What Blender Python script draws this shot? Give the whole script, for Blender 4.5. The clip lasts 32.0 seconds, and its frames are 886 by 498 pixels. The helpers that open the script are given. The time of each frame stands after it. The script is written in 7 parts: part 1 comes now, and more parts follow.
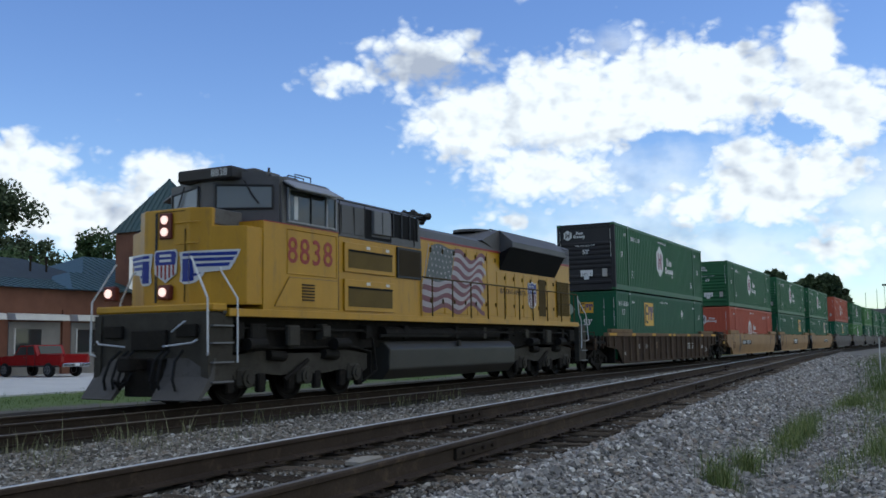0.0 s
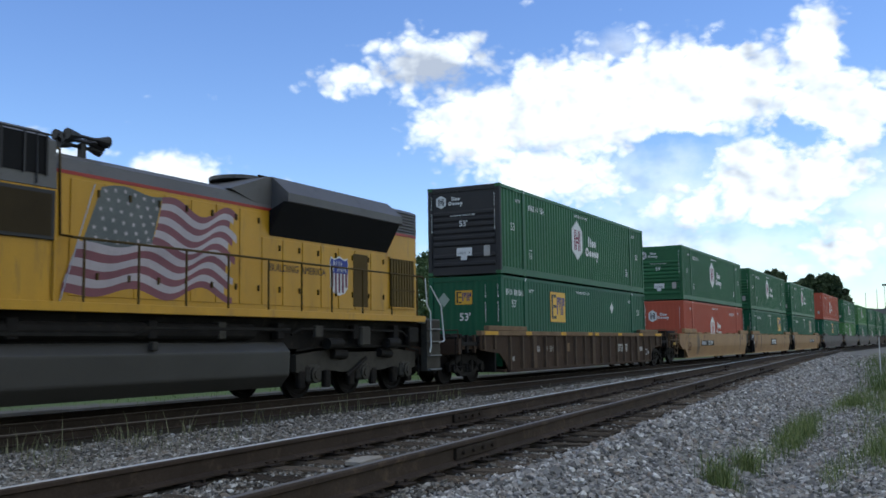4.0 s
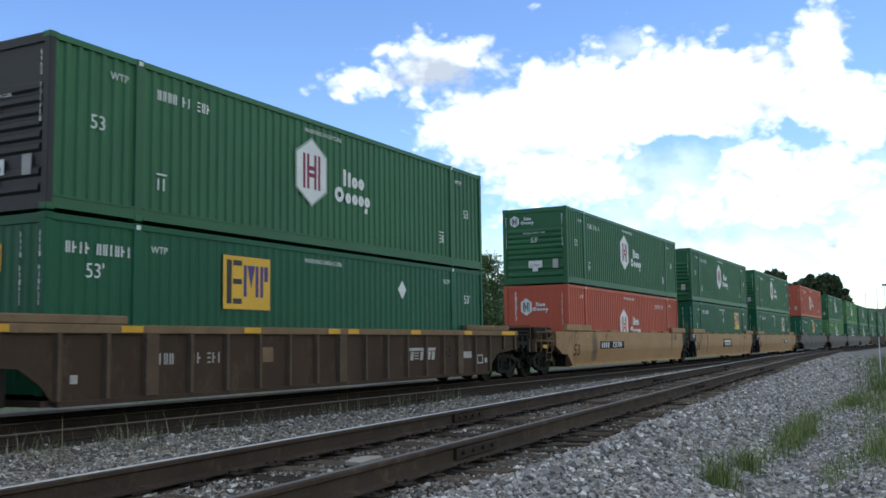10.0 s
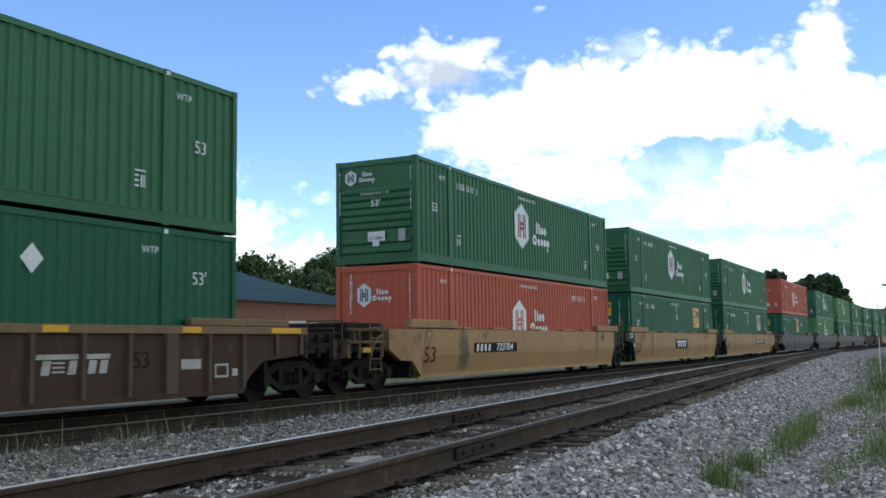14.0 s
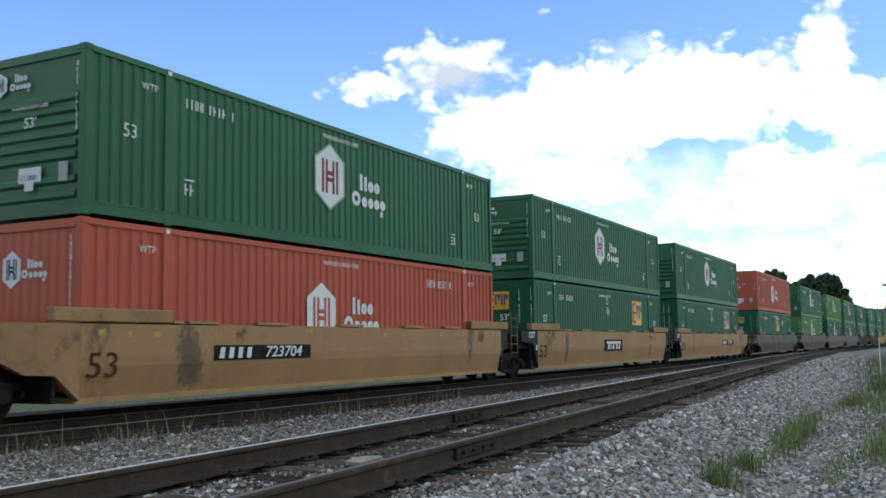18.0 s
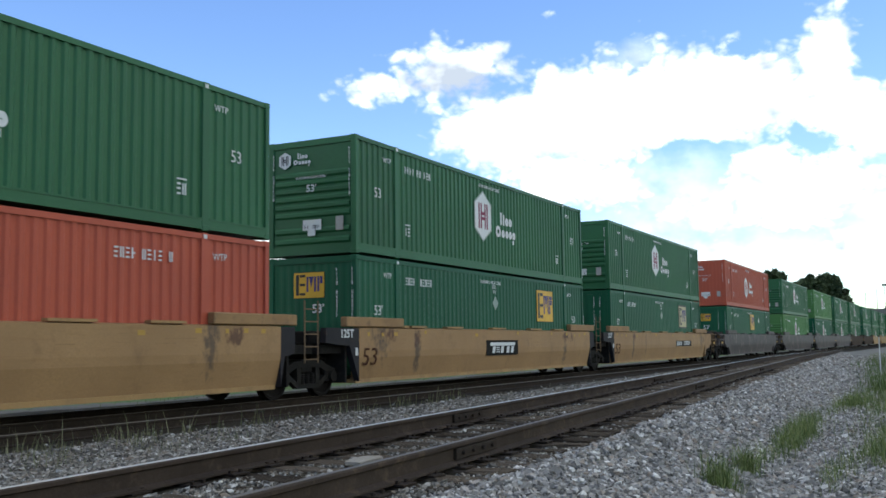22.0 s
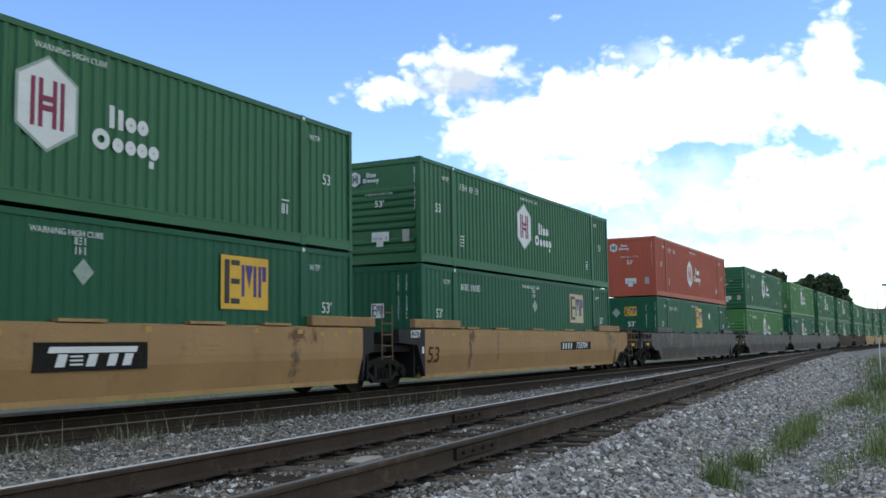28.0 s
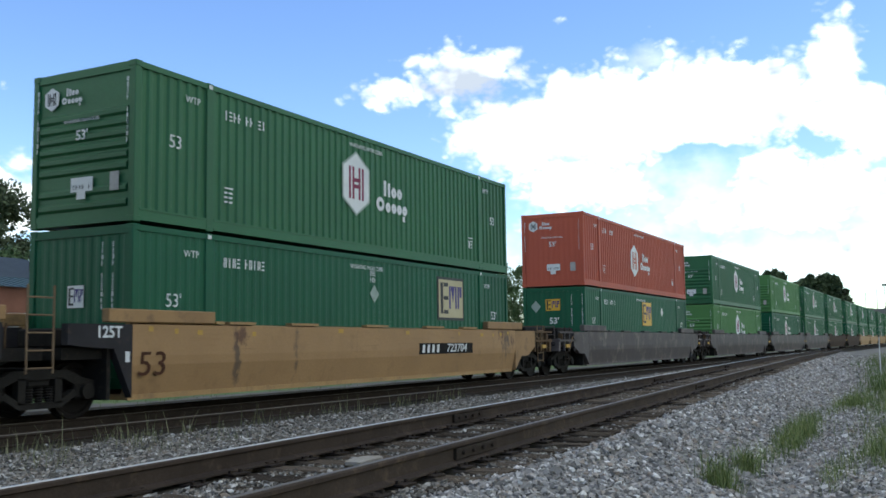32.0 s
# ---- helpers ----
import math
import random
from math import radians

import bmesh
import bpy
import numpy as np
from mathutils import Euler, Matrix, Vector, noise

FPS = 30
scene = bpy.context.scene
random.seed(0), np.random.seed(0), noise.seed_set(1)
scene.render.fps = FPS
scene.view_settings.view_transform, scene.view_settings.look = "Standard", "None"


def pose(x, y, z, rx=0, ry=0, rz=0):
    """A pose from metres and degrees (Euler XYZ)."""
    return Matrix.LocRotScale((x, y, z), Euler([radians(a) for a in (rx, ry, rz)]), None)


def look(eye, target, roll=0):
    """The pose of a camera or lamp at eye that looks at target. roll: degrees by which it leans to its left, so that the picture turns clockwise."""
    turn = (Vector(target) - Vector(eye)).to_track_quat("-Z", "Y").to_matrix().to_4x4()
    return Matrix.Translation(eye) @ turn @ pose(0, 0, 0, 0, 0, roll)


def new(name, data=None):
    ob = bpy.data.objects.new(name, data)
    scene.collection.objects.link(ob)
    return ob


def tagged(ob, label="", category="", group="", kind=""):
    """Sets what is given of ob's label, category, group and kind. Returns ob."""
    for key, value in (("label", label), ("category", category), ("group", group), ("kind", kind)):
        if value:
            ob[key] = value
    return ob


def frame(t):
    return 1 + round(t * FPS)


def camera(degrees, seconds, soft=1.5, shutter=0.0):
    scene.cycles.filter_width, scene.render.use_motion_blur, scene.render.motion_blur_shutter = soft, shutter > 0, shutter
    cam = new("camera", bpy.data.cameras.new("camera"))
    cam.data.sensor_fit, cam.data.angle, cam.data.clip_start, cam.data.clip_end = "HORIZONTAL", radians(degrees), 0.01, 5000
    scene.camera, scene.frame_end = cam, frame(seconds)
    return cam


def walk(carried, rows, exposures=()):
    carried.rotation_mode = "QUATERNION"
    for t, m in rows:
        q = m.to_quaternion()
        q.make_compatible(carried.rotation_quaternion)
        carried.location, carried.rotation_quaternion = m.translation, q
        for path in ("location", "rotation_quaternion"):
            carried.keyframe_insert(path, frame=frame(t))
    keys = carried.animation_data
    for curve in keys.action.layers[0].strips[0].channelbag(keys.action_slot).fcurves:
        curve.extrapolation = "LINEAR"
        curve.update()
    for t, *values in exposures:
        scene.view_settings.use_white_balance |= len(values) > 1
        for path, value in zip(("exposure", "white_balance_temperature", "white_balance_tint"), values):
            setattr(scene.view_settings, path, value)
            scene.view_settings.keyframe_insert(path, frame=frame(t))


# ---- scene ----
# The camera stands still beside the line; x runs along the rails, y across them, z = 0 is the railhead of the train's track.
CAM_POS = (0.0, -13.894, 1.139)
YAW, PITCH, ROLL = 62.573, 5.594, -0.781
cam = camera(48.72, 32.0, soft=1.6, shutter=0.4)
heading = Vector((math.sin(radians(YAW)) * math.cos(radians(PITCH)), math.cos(radians(YAW)) * math.cos(radians(PITCH)), math.sin(radians(PITCH))))
CAM_POSE = look(CAM_POS, Vector(CAM_POS) + heading * 10, ROLL)
walk(cam, [(0.0, CAM_POSE), (32.0, CAM_POSE)], exposures=[(0.0, -0.81, 6050, 3), (3.0, -0.68, 6050, 3), (6.0, -0.46, 6150, 2), (13.0, -0.27, 6300, 1), (32.0, -0.17, 6350, 0)])

# ---- world and light: sunlit cumulus sky, the line itself in a cloud's shade ----
SUN_EL, SUN_AZ = 54.0, 160.0  # azimuth from +y towards +x
world = bpy.data.worlds.new("world")
scene.world = world
world.use_nodes = True
wn = world.node_tree
sky = wn.nodes.new("ShaderNodeTexSky")
sky.sky_type, sky.sun_disc = "NISHITA", False
sky.sun_elevation, sky.sun_rotation = radians(SUN_EL), radians(SUN_AZ)
sky.air_density, sky.dust_density, sky.ozone_density = 1.0, 0.15, 3.0
deep = wn.nodes.new("ShaderNodeHueSaturation")
deep.inputs["Saturation"].default_value = 1.12
deep.inputs["Hue"].default_value = 0.515
wn.links.new(sky.outputs[0], deep.inputs["Color"])
wn.links.new(deep.outputs[0], wn.nodes["Background"].inputs[0])
wn.nodes["Background"].inputs[1].default_value = 0.27

sun = new("sun", bpy.data.lights.new("sun", "SUN"))
sun.data.energy, sun.data.angle, sun.data.color = 1.0, radians(14), (1.0, 0.92, 0.80)
sun_dir = Vector((math.sin(radians(SUN_AZ)) * math.cos(radians(SUN_EL)), math.cos(radians(SUN_AZ)) * math.cos(radians(SUN_EL)), math.sin(radians(SUN_EL))))
sun.matrix_world = look(sun_dir * 100, (0, 0, 0))


# ---- materials ----
def material(name, base, second=None, rough=0.6, metal=0.0, grain=40.0, stain=1.2, dirt=None, dirt_amount=0.0, bump=0.15, stretch=(1, 1, 1), vary=0.0, glow=0.0, spec=0.3):
    """A painted, stained or raw surface: base and second colour mixed by broad and fine noise, dirt on top, fine relief."""
    m = bpy.data.materials.new(name)
    m.use_nodes = True
    nt = m.node_tree
    bsdf = nt.nodes["Principled BSDF"]
    add, link = nt.nodes.new, nt.links.new
    co = add("ShaderNodeTexCoord")
    mp = add("ShaderNodeMapping")
    mp.inputs["Scale"].default_value = stretch
    link(co.outputs["Object"], mp.inputs[0])

    def noise_tex(scale, detail, rough_=0.55):
        n = add("ShaderNodeTexNoise")
        n.inputs["Scale"].default_value, n.inputs["Detail"].default_value, n.inputs["Roughness"].default_value = scale, detail, rough_
        link(mp.outputs[0], n.inputs[0])
        return n

    def ramp(src, lo, hi):
        r = add("ShaderNodeMapRange")
        r.inputs["From Min"].default_value, r.inputs["From Max"].default_value = lo, hi
        link(src, r.inputs["Value"])
        return r.outputs[0]

    def mix(fac, a, b):
        x = add("ShaderNodeMix")
        x.data_type = "RGBA"
        for i, v in ((0, fac), (6, a), (7, b)):
            if isinstance(v, (int, float)):
                x.inputs[i].default_value = v
            elif isinstance(v, tuple):
                x.inputs[i].default_value = (*v, 1)
            else:
                link(v, x.inputs[i])
        return x.outputs[2]

    second = second or tuple(c * 0.78 for c in base)
    broad, fine = noise_tex(stain, 6), noise_tex(grain, 5, 0.65)
    col = mix(ramp(broad.outputs["Fac"], 0.35, 0.68), base, second)
    col = mix(ramp(fine.outputs["Fac"], 0.3, 0.9), col, tuple(c * 0.7 for c in base))
    if dirt:
        d = noise_tex(stain * 2.3, 8, 0.7)
        col = mix(ramp(d.outputs["Fac"], 0.72 - 0.4 * dirt_amount, 0.85 - 0.25 * dirt_amount), col, dirt)
    if vary:
        info = add("ShaderNodeObjectInfo")
        hsv = add("ShaderNodeHueSaturation")
        link(ramp(info.outputs["Random"], -0.5 / max(vary, 0.01) + 0.5, 0.5 / max(vary, 0.01) + 0.5), hsv.inputs["Value"])
        hsv.inputs["Value"].default_value = 1.0
        sh = add("ShaderNodeMath")
        sh.operation, sh.inputs[1].default_value, sh.inputs[2].default_value = "MULTIPLY_ADD", vary * 2, 1 - vary
        link(info.outputs["Random"], sh.inputs[0])
        link(sh.outputs[0], hsv.inputs["Value"])
        link(col, hsv.inputs["Color"])
        col = hsv.outputs[0]
    link(col, bsdf.inputs["Base Color"])
    rr = add("ShaderNodeMath")
    rr.operation, rr.inputs[1].default_value, rr.inputs[2].default_value = "MULTIPLY_ADD", 0.3, rough - 0.15
    link(fine.outputs["Fac"], rr.inputs[0])
    link(rr.outputs[0], bsdf.inputs["Roughness"])
    bsdf.inputs["Metallic"].default_value = metal
    bsdf.inputs["Specular IOR Level"].default_value = spec
    if bump:
        b = add("ShaderNodeBump")
        b.inputs["Strength"].default_value, b.inputs["Distance"].default_value = bump, 0.02
        link(fine.outputs["Fac"], b.inputs["Height"])
        link(b.outputs[0], bsdf.inputs["Normal"])
    if glow:
        bsdf.inputs["Emission Color"].default_value = (*base, 1)
        bsdf.inputs["Emission Strength"].default_value = glow
    return m


RUST = (0.09, 0.045, 0.025)
GRIME = (0.035, 0.03, 0.026)
M = {
    "green": material("container_green", (0.024, 0.116, 0.044), (0.018, 0.092, 0.036), 0.5, dirt=(0.05, 0.07, 0.05), dirt_amount=0.2, grain=30, stain=0.5, bump=0.08, vary=0.12),
    "teal": material("container_deep_green", (0.010, 0.088, 0.041), (0.007, 0.069, 0.032), 0.5, dirt=(0.02, 0.055, 0.035), dirt_amount=0.18, grain=30, stain=0.5, bump=0.06, vary=0.1, spec=0.2),
    "lime": material("container_faded_green", (0.075, 0.20, 0.055), (0.055, 0.16, 0.045), 0.55, dirt=(0.05, 0.08, 0.04), dirt_amount=0.25, stain=0.5, bump=0.08),
    "red": material("container_red", (0.42, 0.083, 0.042), (0.34, 0.066, 0.036), 0.55, dirt=(0.12, 0.05, 0.04), dirt_amount=0.2, stain=0.5, bump=0.08),
    "charcoal": material("container_charcoal", (0.021, 0.021, 0.024), (0.015, 0.015, 0.018), 0.55, dirt=(0.045, 0.043, 0.042), dirt_amount=0.12, bump=0.08),
    "faded_white": material("faded_stencil_white", (0.40, 0.385, 0.36), (0.26, 0.24, 0.21), 0.7, dirt=(0.12, 0.08, 0.05), dirt_amount=0.4, stain=3, bump=0.1),
    "pale_green": material("weathered_placard", (0.30, 0.36, 0.31), (0.22, 0.28, 0.24), 0.6, dirt=(0.12, 0.17, 0.13), dirt_amount=0.35, stain=4, bump=0.05),
    "white": material("white_paint", (0.66, 0.67, 0.66), (0.55, 0.56, 0.55), 0.5, dirt=(0.3, 0.3, 0.28), dirt_amount=0.2, bump=0.05),
    "crimson": material("crimson_paint", (0.21, 0.012, 0.055), None, 0.5, bump=0.05),
    "blackp": material("black_paint", (0.02, 0.019, 0.02), None, 0.5, bump=0.1),
    "gold": material("gold_yellow_paint", (0.66, 0.385, 0.03), (0.56, 0.32, 0.025), 0.5, bump=0.05),
    "cream_badge": material("faded_badge_cream", (0.46, 0.40, 0.24), (0.40, 0.34, 0.19), 0.55, bump=0.05),
    "violet": material("violet_blue_paint", (0.045, 0.03, 0.16), None, 0.5, bump=0.05),
    "brown": material("brown_well_car_paint", (0.062, 0.042, 0.029), (0.042, 0.029, 0.021), 0.8, dirt=(0.10, 0.068, 0.044), dirt_amount=0.45, stain=0.9, bump=0.25, stretch=(1, 1, 0.4), spec=0.08),
    "tan": material("tan_well_car_paint", (0.36, 0.22, 0.085), (0.28, 0.17, 0.07), 0.65, dirt=(0.17, 0.10, 0.05), dirt_amount=0.5, stain=0.9, bump=0.12, stretch=(1.2, 1, 0.45)),
    "dusty": material("dusty_brown_paint", (0.20, 0.138, 0.082), (0.14, 0.096, 0.058), 0.8, dirt=(0.085, 0.055, 0.034), dirt_amount=0.4, stain=2, bump=0.2, spec=0.08),
    "grey_car": material("grey_well_car_paint", (0.085, 0.070, 0.066), (0.056, 0.046, 0.045), 0.65, dirt=(0.19, 0.155, 0.135), dirt_amount=0.5, stain=0.8, bump=0.15),
    "tan_dark": material("dark_tan_paint", (0.31, 0.185, 0.078), (0.23, 0.135, 0.06), 0.7, dirt=(0.11, 0.068, 0.04), dirt_amount=0.5, stain=1.2, bump=0.15),
    "grimy_tan": material("grimy_end_paint", (0.125, 0.080, 0.044), (0.07, 0.046, 0.028), 0.8, dirt=(0.035, 0.026, 0.02), dirt_amount=0.5, stain=2.5, bump=0.2, spec=0.1),
    "rust": material("dark_rust", (0.085, 0.04, 0.024), (0.05, 0.027, 0.02), 0.9, stain=5, bump=0.3, spec=0.05),
    "end_dark": material("dark_end_paint", (0.028, 0.026, 0.028), (0.02, 0.018, 0.019), 0.65, dirt=(0.06, 0.042, 0.03), dirt_amount=0.35, stain=2, bump=0.15, spec=0.12),
    "yellow_mark": material("faded_yellow_mark", (0.62, 0.34, 0.02), (0.45, 0.25, 0.02), 0.6, dirt=(0.15, 0.08, 0.03), dirt_amount=0.3),
    "grime": material("grimy_running_gear", (0.018, 0.016, 0.014), (0.010, 0.009, 0.008), 0.75, dirt=(0.042, 0.033, 0.024), dirt_amount=0.4, stain=3, bump=0.3, spec=0.08),
    "steel": material("bright_worn_steel", (0.62, 0.60, 0.57), (0.50, 0.48, 0.45), 0.42, metal=0.8, bump=0.05, stretch=(0.1, 1, 1)),
    "dull_steel": material("dull_rusting_railhead", (0.15, 0.13, 0.11), (0.10, 0.085, 0.07), 0.55, metal=0.45, bump=0.1, stretch=(0.1, 1, 1)),
    # railhead wear, with the light rail tops catch put into the pale brown
    "pale_rust": material("worn_rusty_lit_railhead", (0.17, 0.145, 0.115), (0.12, 0.10, 0.08), 0.55, metal=0.1, bump=0.1, stretch=(0.1, 1, 1)),
    "pale_board": material("pale_dry_timber", (0.36, 0.33, 0.28), (0.26, 0.235, 0.19), 0.9, stain=6, bump=0.5, stretch=(1, 6, 2), spec=0.08),
    "rail_dark": material("dark_brown_rail", (0.058, 0.043, 0.032), (0.036, 0.027, 0.020), 0.85, dirt=(0.095, 0.066, 0.044), dirt_amount=0.45, stain=2.5, bump=0.25, spec=0.08),
    # dusty ribs, paler than the sheet: the light they catch is painted in
    "rib": material("dusty_lit_rib", (0.105, 0.074, 0.050), (0.070, 0.049, 0.034), 0.8, dirt=(0.05, 0.034, 0.024), dirt_amount=0.4, stain=2, bump=0.2, spec=0.08),
    "plow": material("worn_plow_grey", (0.088, 0.083, 0.078), (0.06, 0.056, 0.052), 0.55, dirt=(0.04, 0.035, 0.03), dirt_amount=0.4, stain=1.5, bump=0.1, spec=0.1),
    "faint_yellow": material("rubbed_yellow_mark", (0.46, 0.27, 0.04), (0.40, 0.25, 0.06), 0.7, dirt=(0.3, 0.18, 0.06), dirt_amount=0.4, stain=3),
    "wheel": material("wheel_steel", (0.018, 0.015, 0.013), (0.012, 0.010, 0.009), 0.65, metal=0.1, bump=0.1, spec=0.08),
    "rail": material("rusty_rail_web", (0.040, 0.030, 0.022), (0.026, 0.020, 0.015), 0.85, dirt=(0.066, 0.048, 0.033), dirt_amount=0.4, stain=2.5, bump=0.25, spec=0.08),
    "tie": material("weathered_tie_timber", (0.125, 0.098, 0.070), (0.06, 0.047, 0.035), 0.95, dirt=(0.19, 0.165, 0.13), dirt_amount=0.4, stain=5, bump=0.9, stretch=(7, 1, 2), vary=0.5, spec=0.05),
    "loco_yellow": material("locomotive_yellow", (0.485, 0.262, 0.012), (0.385, 0.205, 0.011), 0.42, dirt=(0.225, 0.128, 0.026), dirt_amount=0.42, stain=0.9, bump=0.04, stretch=(2.2, 2.2, 0.45)),
    "loco_grey": material("locomotive_grey", (0.112, 0.108, 0.106), (0.085, 0.081, 0.079), 0.55, dirt=(0.045, 0.04, 0.036), dirt_amount=0.38, stain=0.8, bump=0.06),
    "loco_red": material("locomotive_red_stripe", (0.30, 0.028, 0.02), None, 0.45, bump=0.04),
    "plum": material("faded_plum_stripe", (0.14, 0.03, 0.07), None, 0.5, bump=0.04),
    "loco_blue": material("locomotive_blue", (0.012, 0.03, 0.25), None, 0.45, bump=0.04),
    "silver": material("silver_paint", (0.45, 0.47, 0.52), (0.38, 0.40, 0.45), 0.45, bump=0.04),
    "frame_grey": material("pale_window_frame", (0.30, 0.30, 0.305), (0.24, 0.24, 0.245), 0.5, bump=0.03),
    "silver_grey": material("pale_grey_panel", (0.17, 0.17, 0.172), (0.135, 0.135, 0.138), 0.5, dirt=(0.10, 0.10, 0.09), dirt_amount=0.3, stain=1.5, bump=0.05),
    "dark": material("dark_opening", (0.012, 0.012, 0.013), None, 0.7, bump=0.2, spec=0.08),
    "mesh_brown": material("dusty_grille", (0.085, 0.058, 0.02), (0.055, 0.038, 0.016), 0.7, bump=0.2, grain=80, spec=0.08),
    "mesh_dark": material("dark_intake_mesh", (0.045, 0.033, 0.016), (0.03, 0.022, 0.012), 0.7, bump=0.25, grain=80, spec=0.08),
    "mesh_olive": material("dusty_olive_grille", (0.15, 0.105, 0.035), (0.10, 0.07, 0.026), 0.7, bump=0.2, grain=80, spec=0.08),
    "tank": material("fuel_tank_grey", (0.050, 0.047, 0.041), (0.036, 0.034, 0.029), 0.45, dirt=(0.045, 0.041, 0.034), dirt_amount=0.35, stain=0.9, bump=0.06, spec=0.25),
    "loco_frame": material("dusty_truck_frame", (0.060, 0.055, 0.045), (0.040, 0.036, 0.029), 0.75, dirt=(0.028, 0.025, 0.02), dirt_amount=0.45, stain=2.5, bump=0.25, spec=0.1),
    "gear": material("oily_truck_casting", (0.020, 0.018, 0.015), (0.011, 0.010, 0.009), 0.75, dirt=(0.042, 0.036, 0.028), dirt_amount=0.35, stain=3, bump=0.3, spec=0.1),
    "brick_wall": material("mortar_and_far_brick", (0.215, 0.105, 0.07), (0.165, 0.08, 0.055), 0.9, stain=1.6, bump=0.3, spec=0.08),
    "roof": material("blue_green_metal_roof", (0.030, 0.072, 0.078), (0.024, 0.058, 0.064), 0.42, metal=0.15, stain=0.8, dirt=(0.05, 0.08, 0.08), dirt_amount=0.2, bump=0.04),
    # slate-blue: the metal roof's hip faces under other light, put into the colour
    "hip_face_roof": material("slate_blue_hip_faces", (0.050, 0.064, 0.078), (0.038, 0.049, 0.060), 0.7, stain=1.5, bump=0.2, spec=0.1),
    "cream": material("cream_awning", (0.66, 0.64, 0.58), (0.56, 0.54, 0.49), 0.7, stain=2, bump=0.1),
    "plaster": material("pale_shop_wall", (0.25, 0.235, 0.21), (0.2, 0.19, 0.17), 0.8, stain=1.5, bump=0.1),
    "truck_red": material("pickup_red_paint", (0.27, 0.006, 0.008), None, 0.25, bump=0.0, stain=0.5),
    "rubber": material("tyre_rubber", (0.02, 0.02, 0.02), None, 0.8, spec=0.08),
    "chrome": material("chrome", (0.7, 0.7, 0.72), None, 0.2, metal=1.0, bump=0.0),
    "bark": material("bark", (0.075, 0.058, 0.043), (0.05, 0.04, 0.03), 0.95, stain=3, bump=0.8, stretch=(1, 1, 0.3), spec=0.08),
    "asphalt": material("pale_worn_asphalt", (0.58, 0.58, 0.565), (0.50, 0.50, 0.49), 0.9, stain=0.4, bump=0.2, spec=0.08),
    "concrete": material("concrete", (0.18, 0.175, 0.17), (0.14, 0.135, 0.13), 0.85, stain=0.6, bump=0.2, spec=0.08),
    "lamp": material("headlight_glass_lit", (1.0, 0.66, 0.56), None, 0.3, bump=0.0, glow=2.0),
    "lens_red": material("lamp_housing_red_brown", (0.14, 0.03, 0.02), None, 0.5, bump=0.0),
}


def glass_material(name, tint, rough=0.03):
    m = bpy.data.materials.new(name)
    m.use_nodes = True
    b = m.node_tree.nodes["Principled BSDF"]
    b.inputs["Base Color"].default_value = (*tint, 1)
    b.inputs["Roughness"].default_value = rough
    b.inputs["Specular IOR Level"].default_value = 0.45
    b.inputs["Transmission Weight"].default_value = 0.1
    return m


M["glass"] = glass_material("tinted_window_glass", (0.035, 0.042, 0.042))
# windscreen tint lightened: dust, and the sky's reflection put into the colour
M["screen_glass"] = glass_material("dusty_sky_tinted_windscreen_glass", (0.16, 0.165, 0.16), 0.12)


def foliage_material(name, a, b):
    m = bpy.data.materials.new(name)
    m.use_nodes = True
    nt = m.node_tree
    bs = nt.nodes["Principled BSDF"]
    g = nt.nodes.new("ShaderNodeNewGeometry")
    r = nt.nodes.new("ShaderNodeMix")
    r.data_type = "RGBA"
    r.inputs[6].default_value, r.inputs[7].default_value = (*a, 1), (*b, 1)
    nt.links.new(g.outputs["Random Per Island"], r.inputs[0])
    nt.links.new(r.outputs[2], bs.inputs["Base Color"])
    bs.inputs["Roughness"].default_value = 0.7
    bs.inputs["Specular IOR Level"].default_value = 0.1
    return m


M["leaf"] = foliage_material("broad_leaves", (0.045, 0.078, 0.030), (0.105, 0.150, 0.066))
M["leaf_pale"] = foliage_material("sunlit_pale_leaves", (0.050, 0.072, 0.038), (0.118, 0.142, 0.078))
M["leaf_dark"] = foliage_material("dark_leaves", (0.032, 0.050, 0.026), (0.075, 0.098, 0.048))
M["grass"] = foliage_material("grass_blades", (0.05, 0.088, 0.024), (0.23, 0.26, 0.10))
M["straw"] = foliage_material("dry_weed_stems", (0.10, 0.115, 0.05), (0.26, 0.25, 0.14))
M["weed"] = foliage_material("green_weed_leaves", (0.05, 0.085, 0.022), (0.12, 0.16, 0.05))
M["lawn"] = foliage_material("lawn_blades", (0.07, 0.125, 0.03), (0.17, 0.22, 0.08))


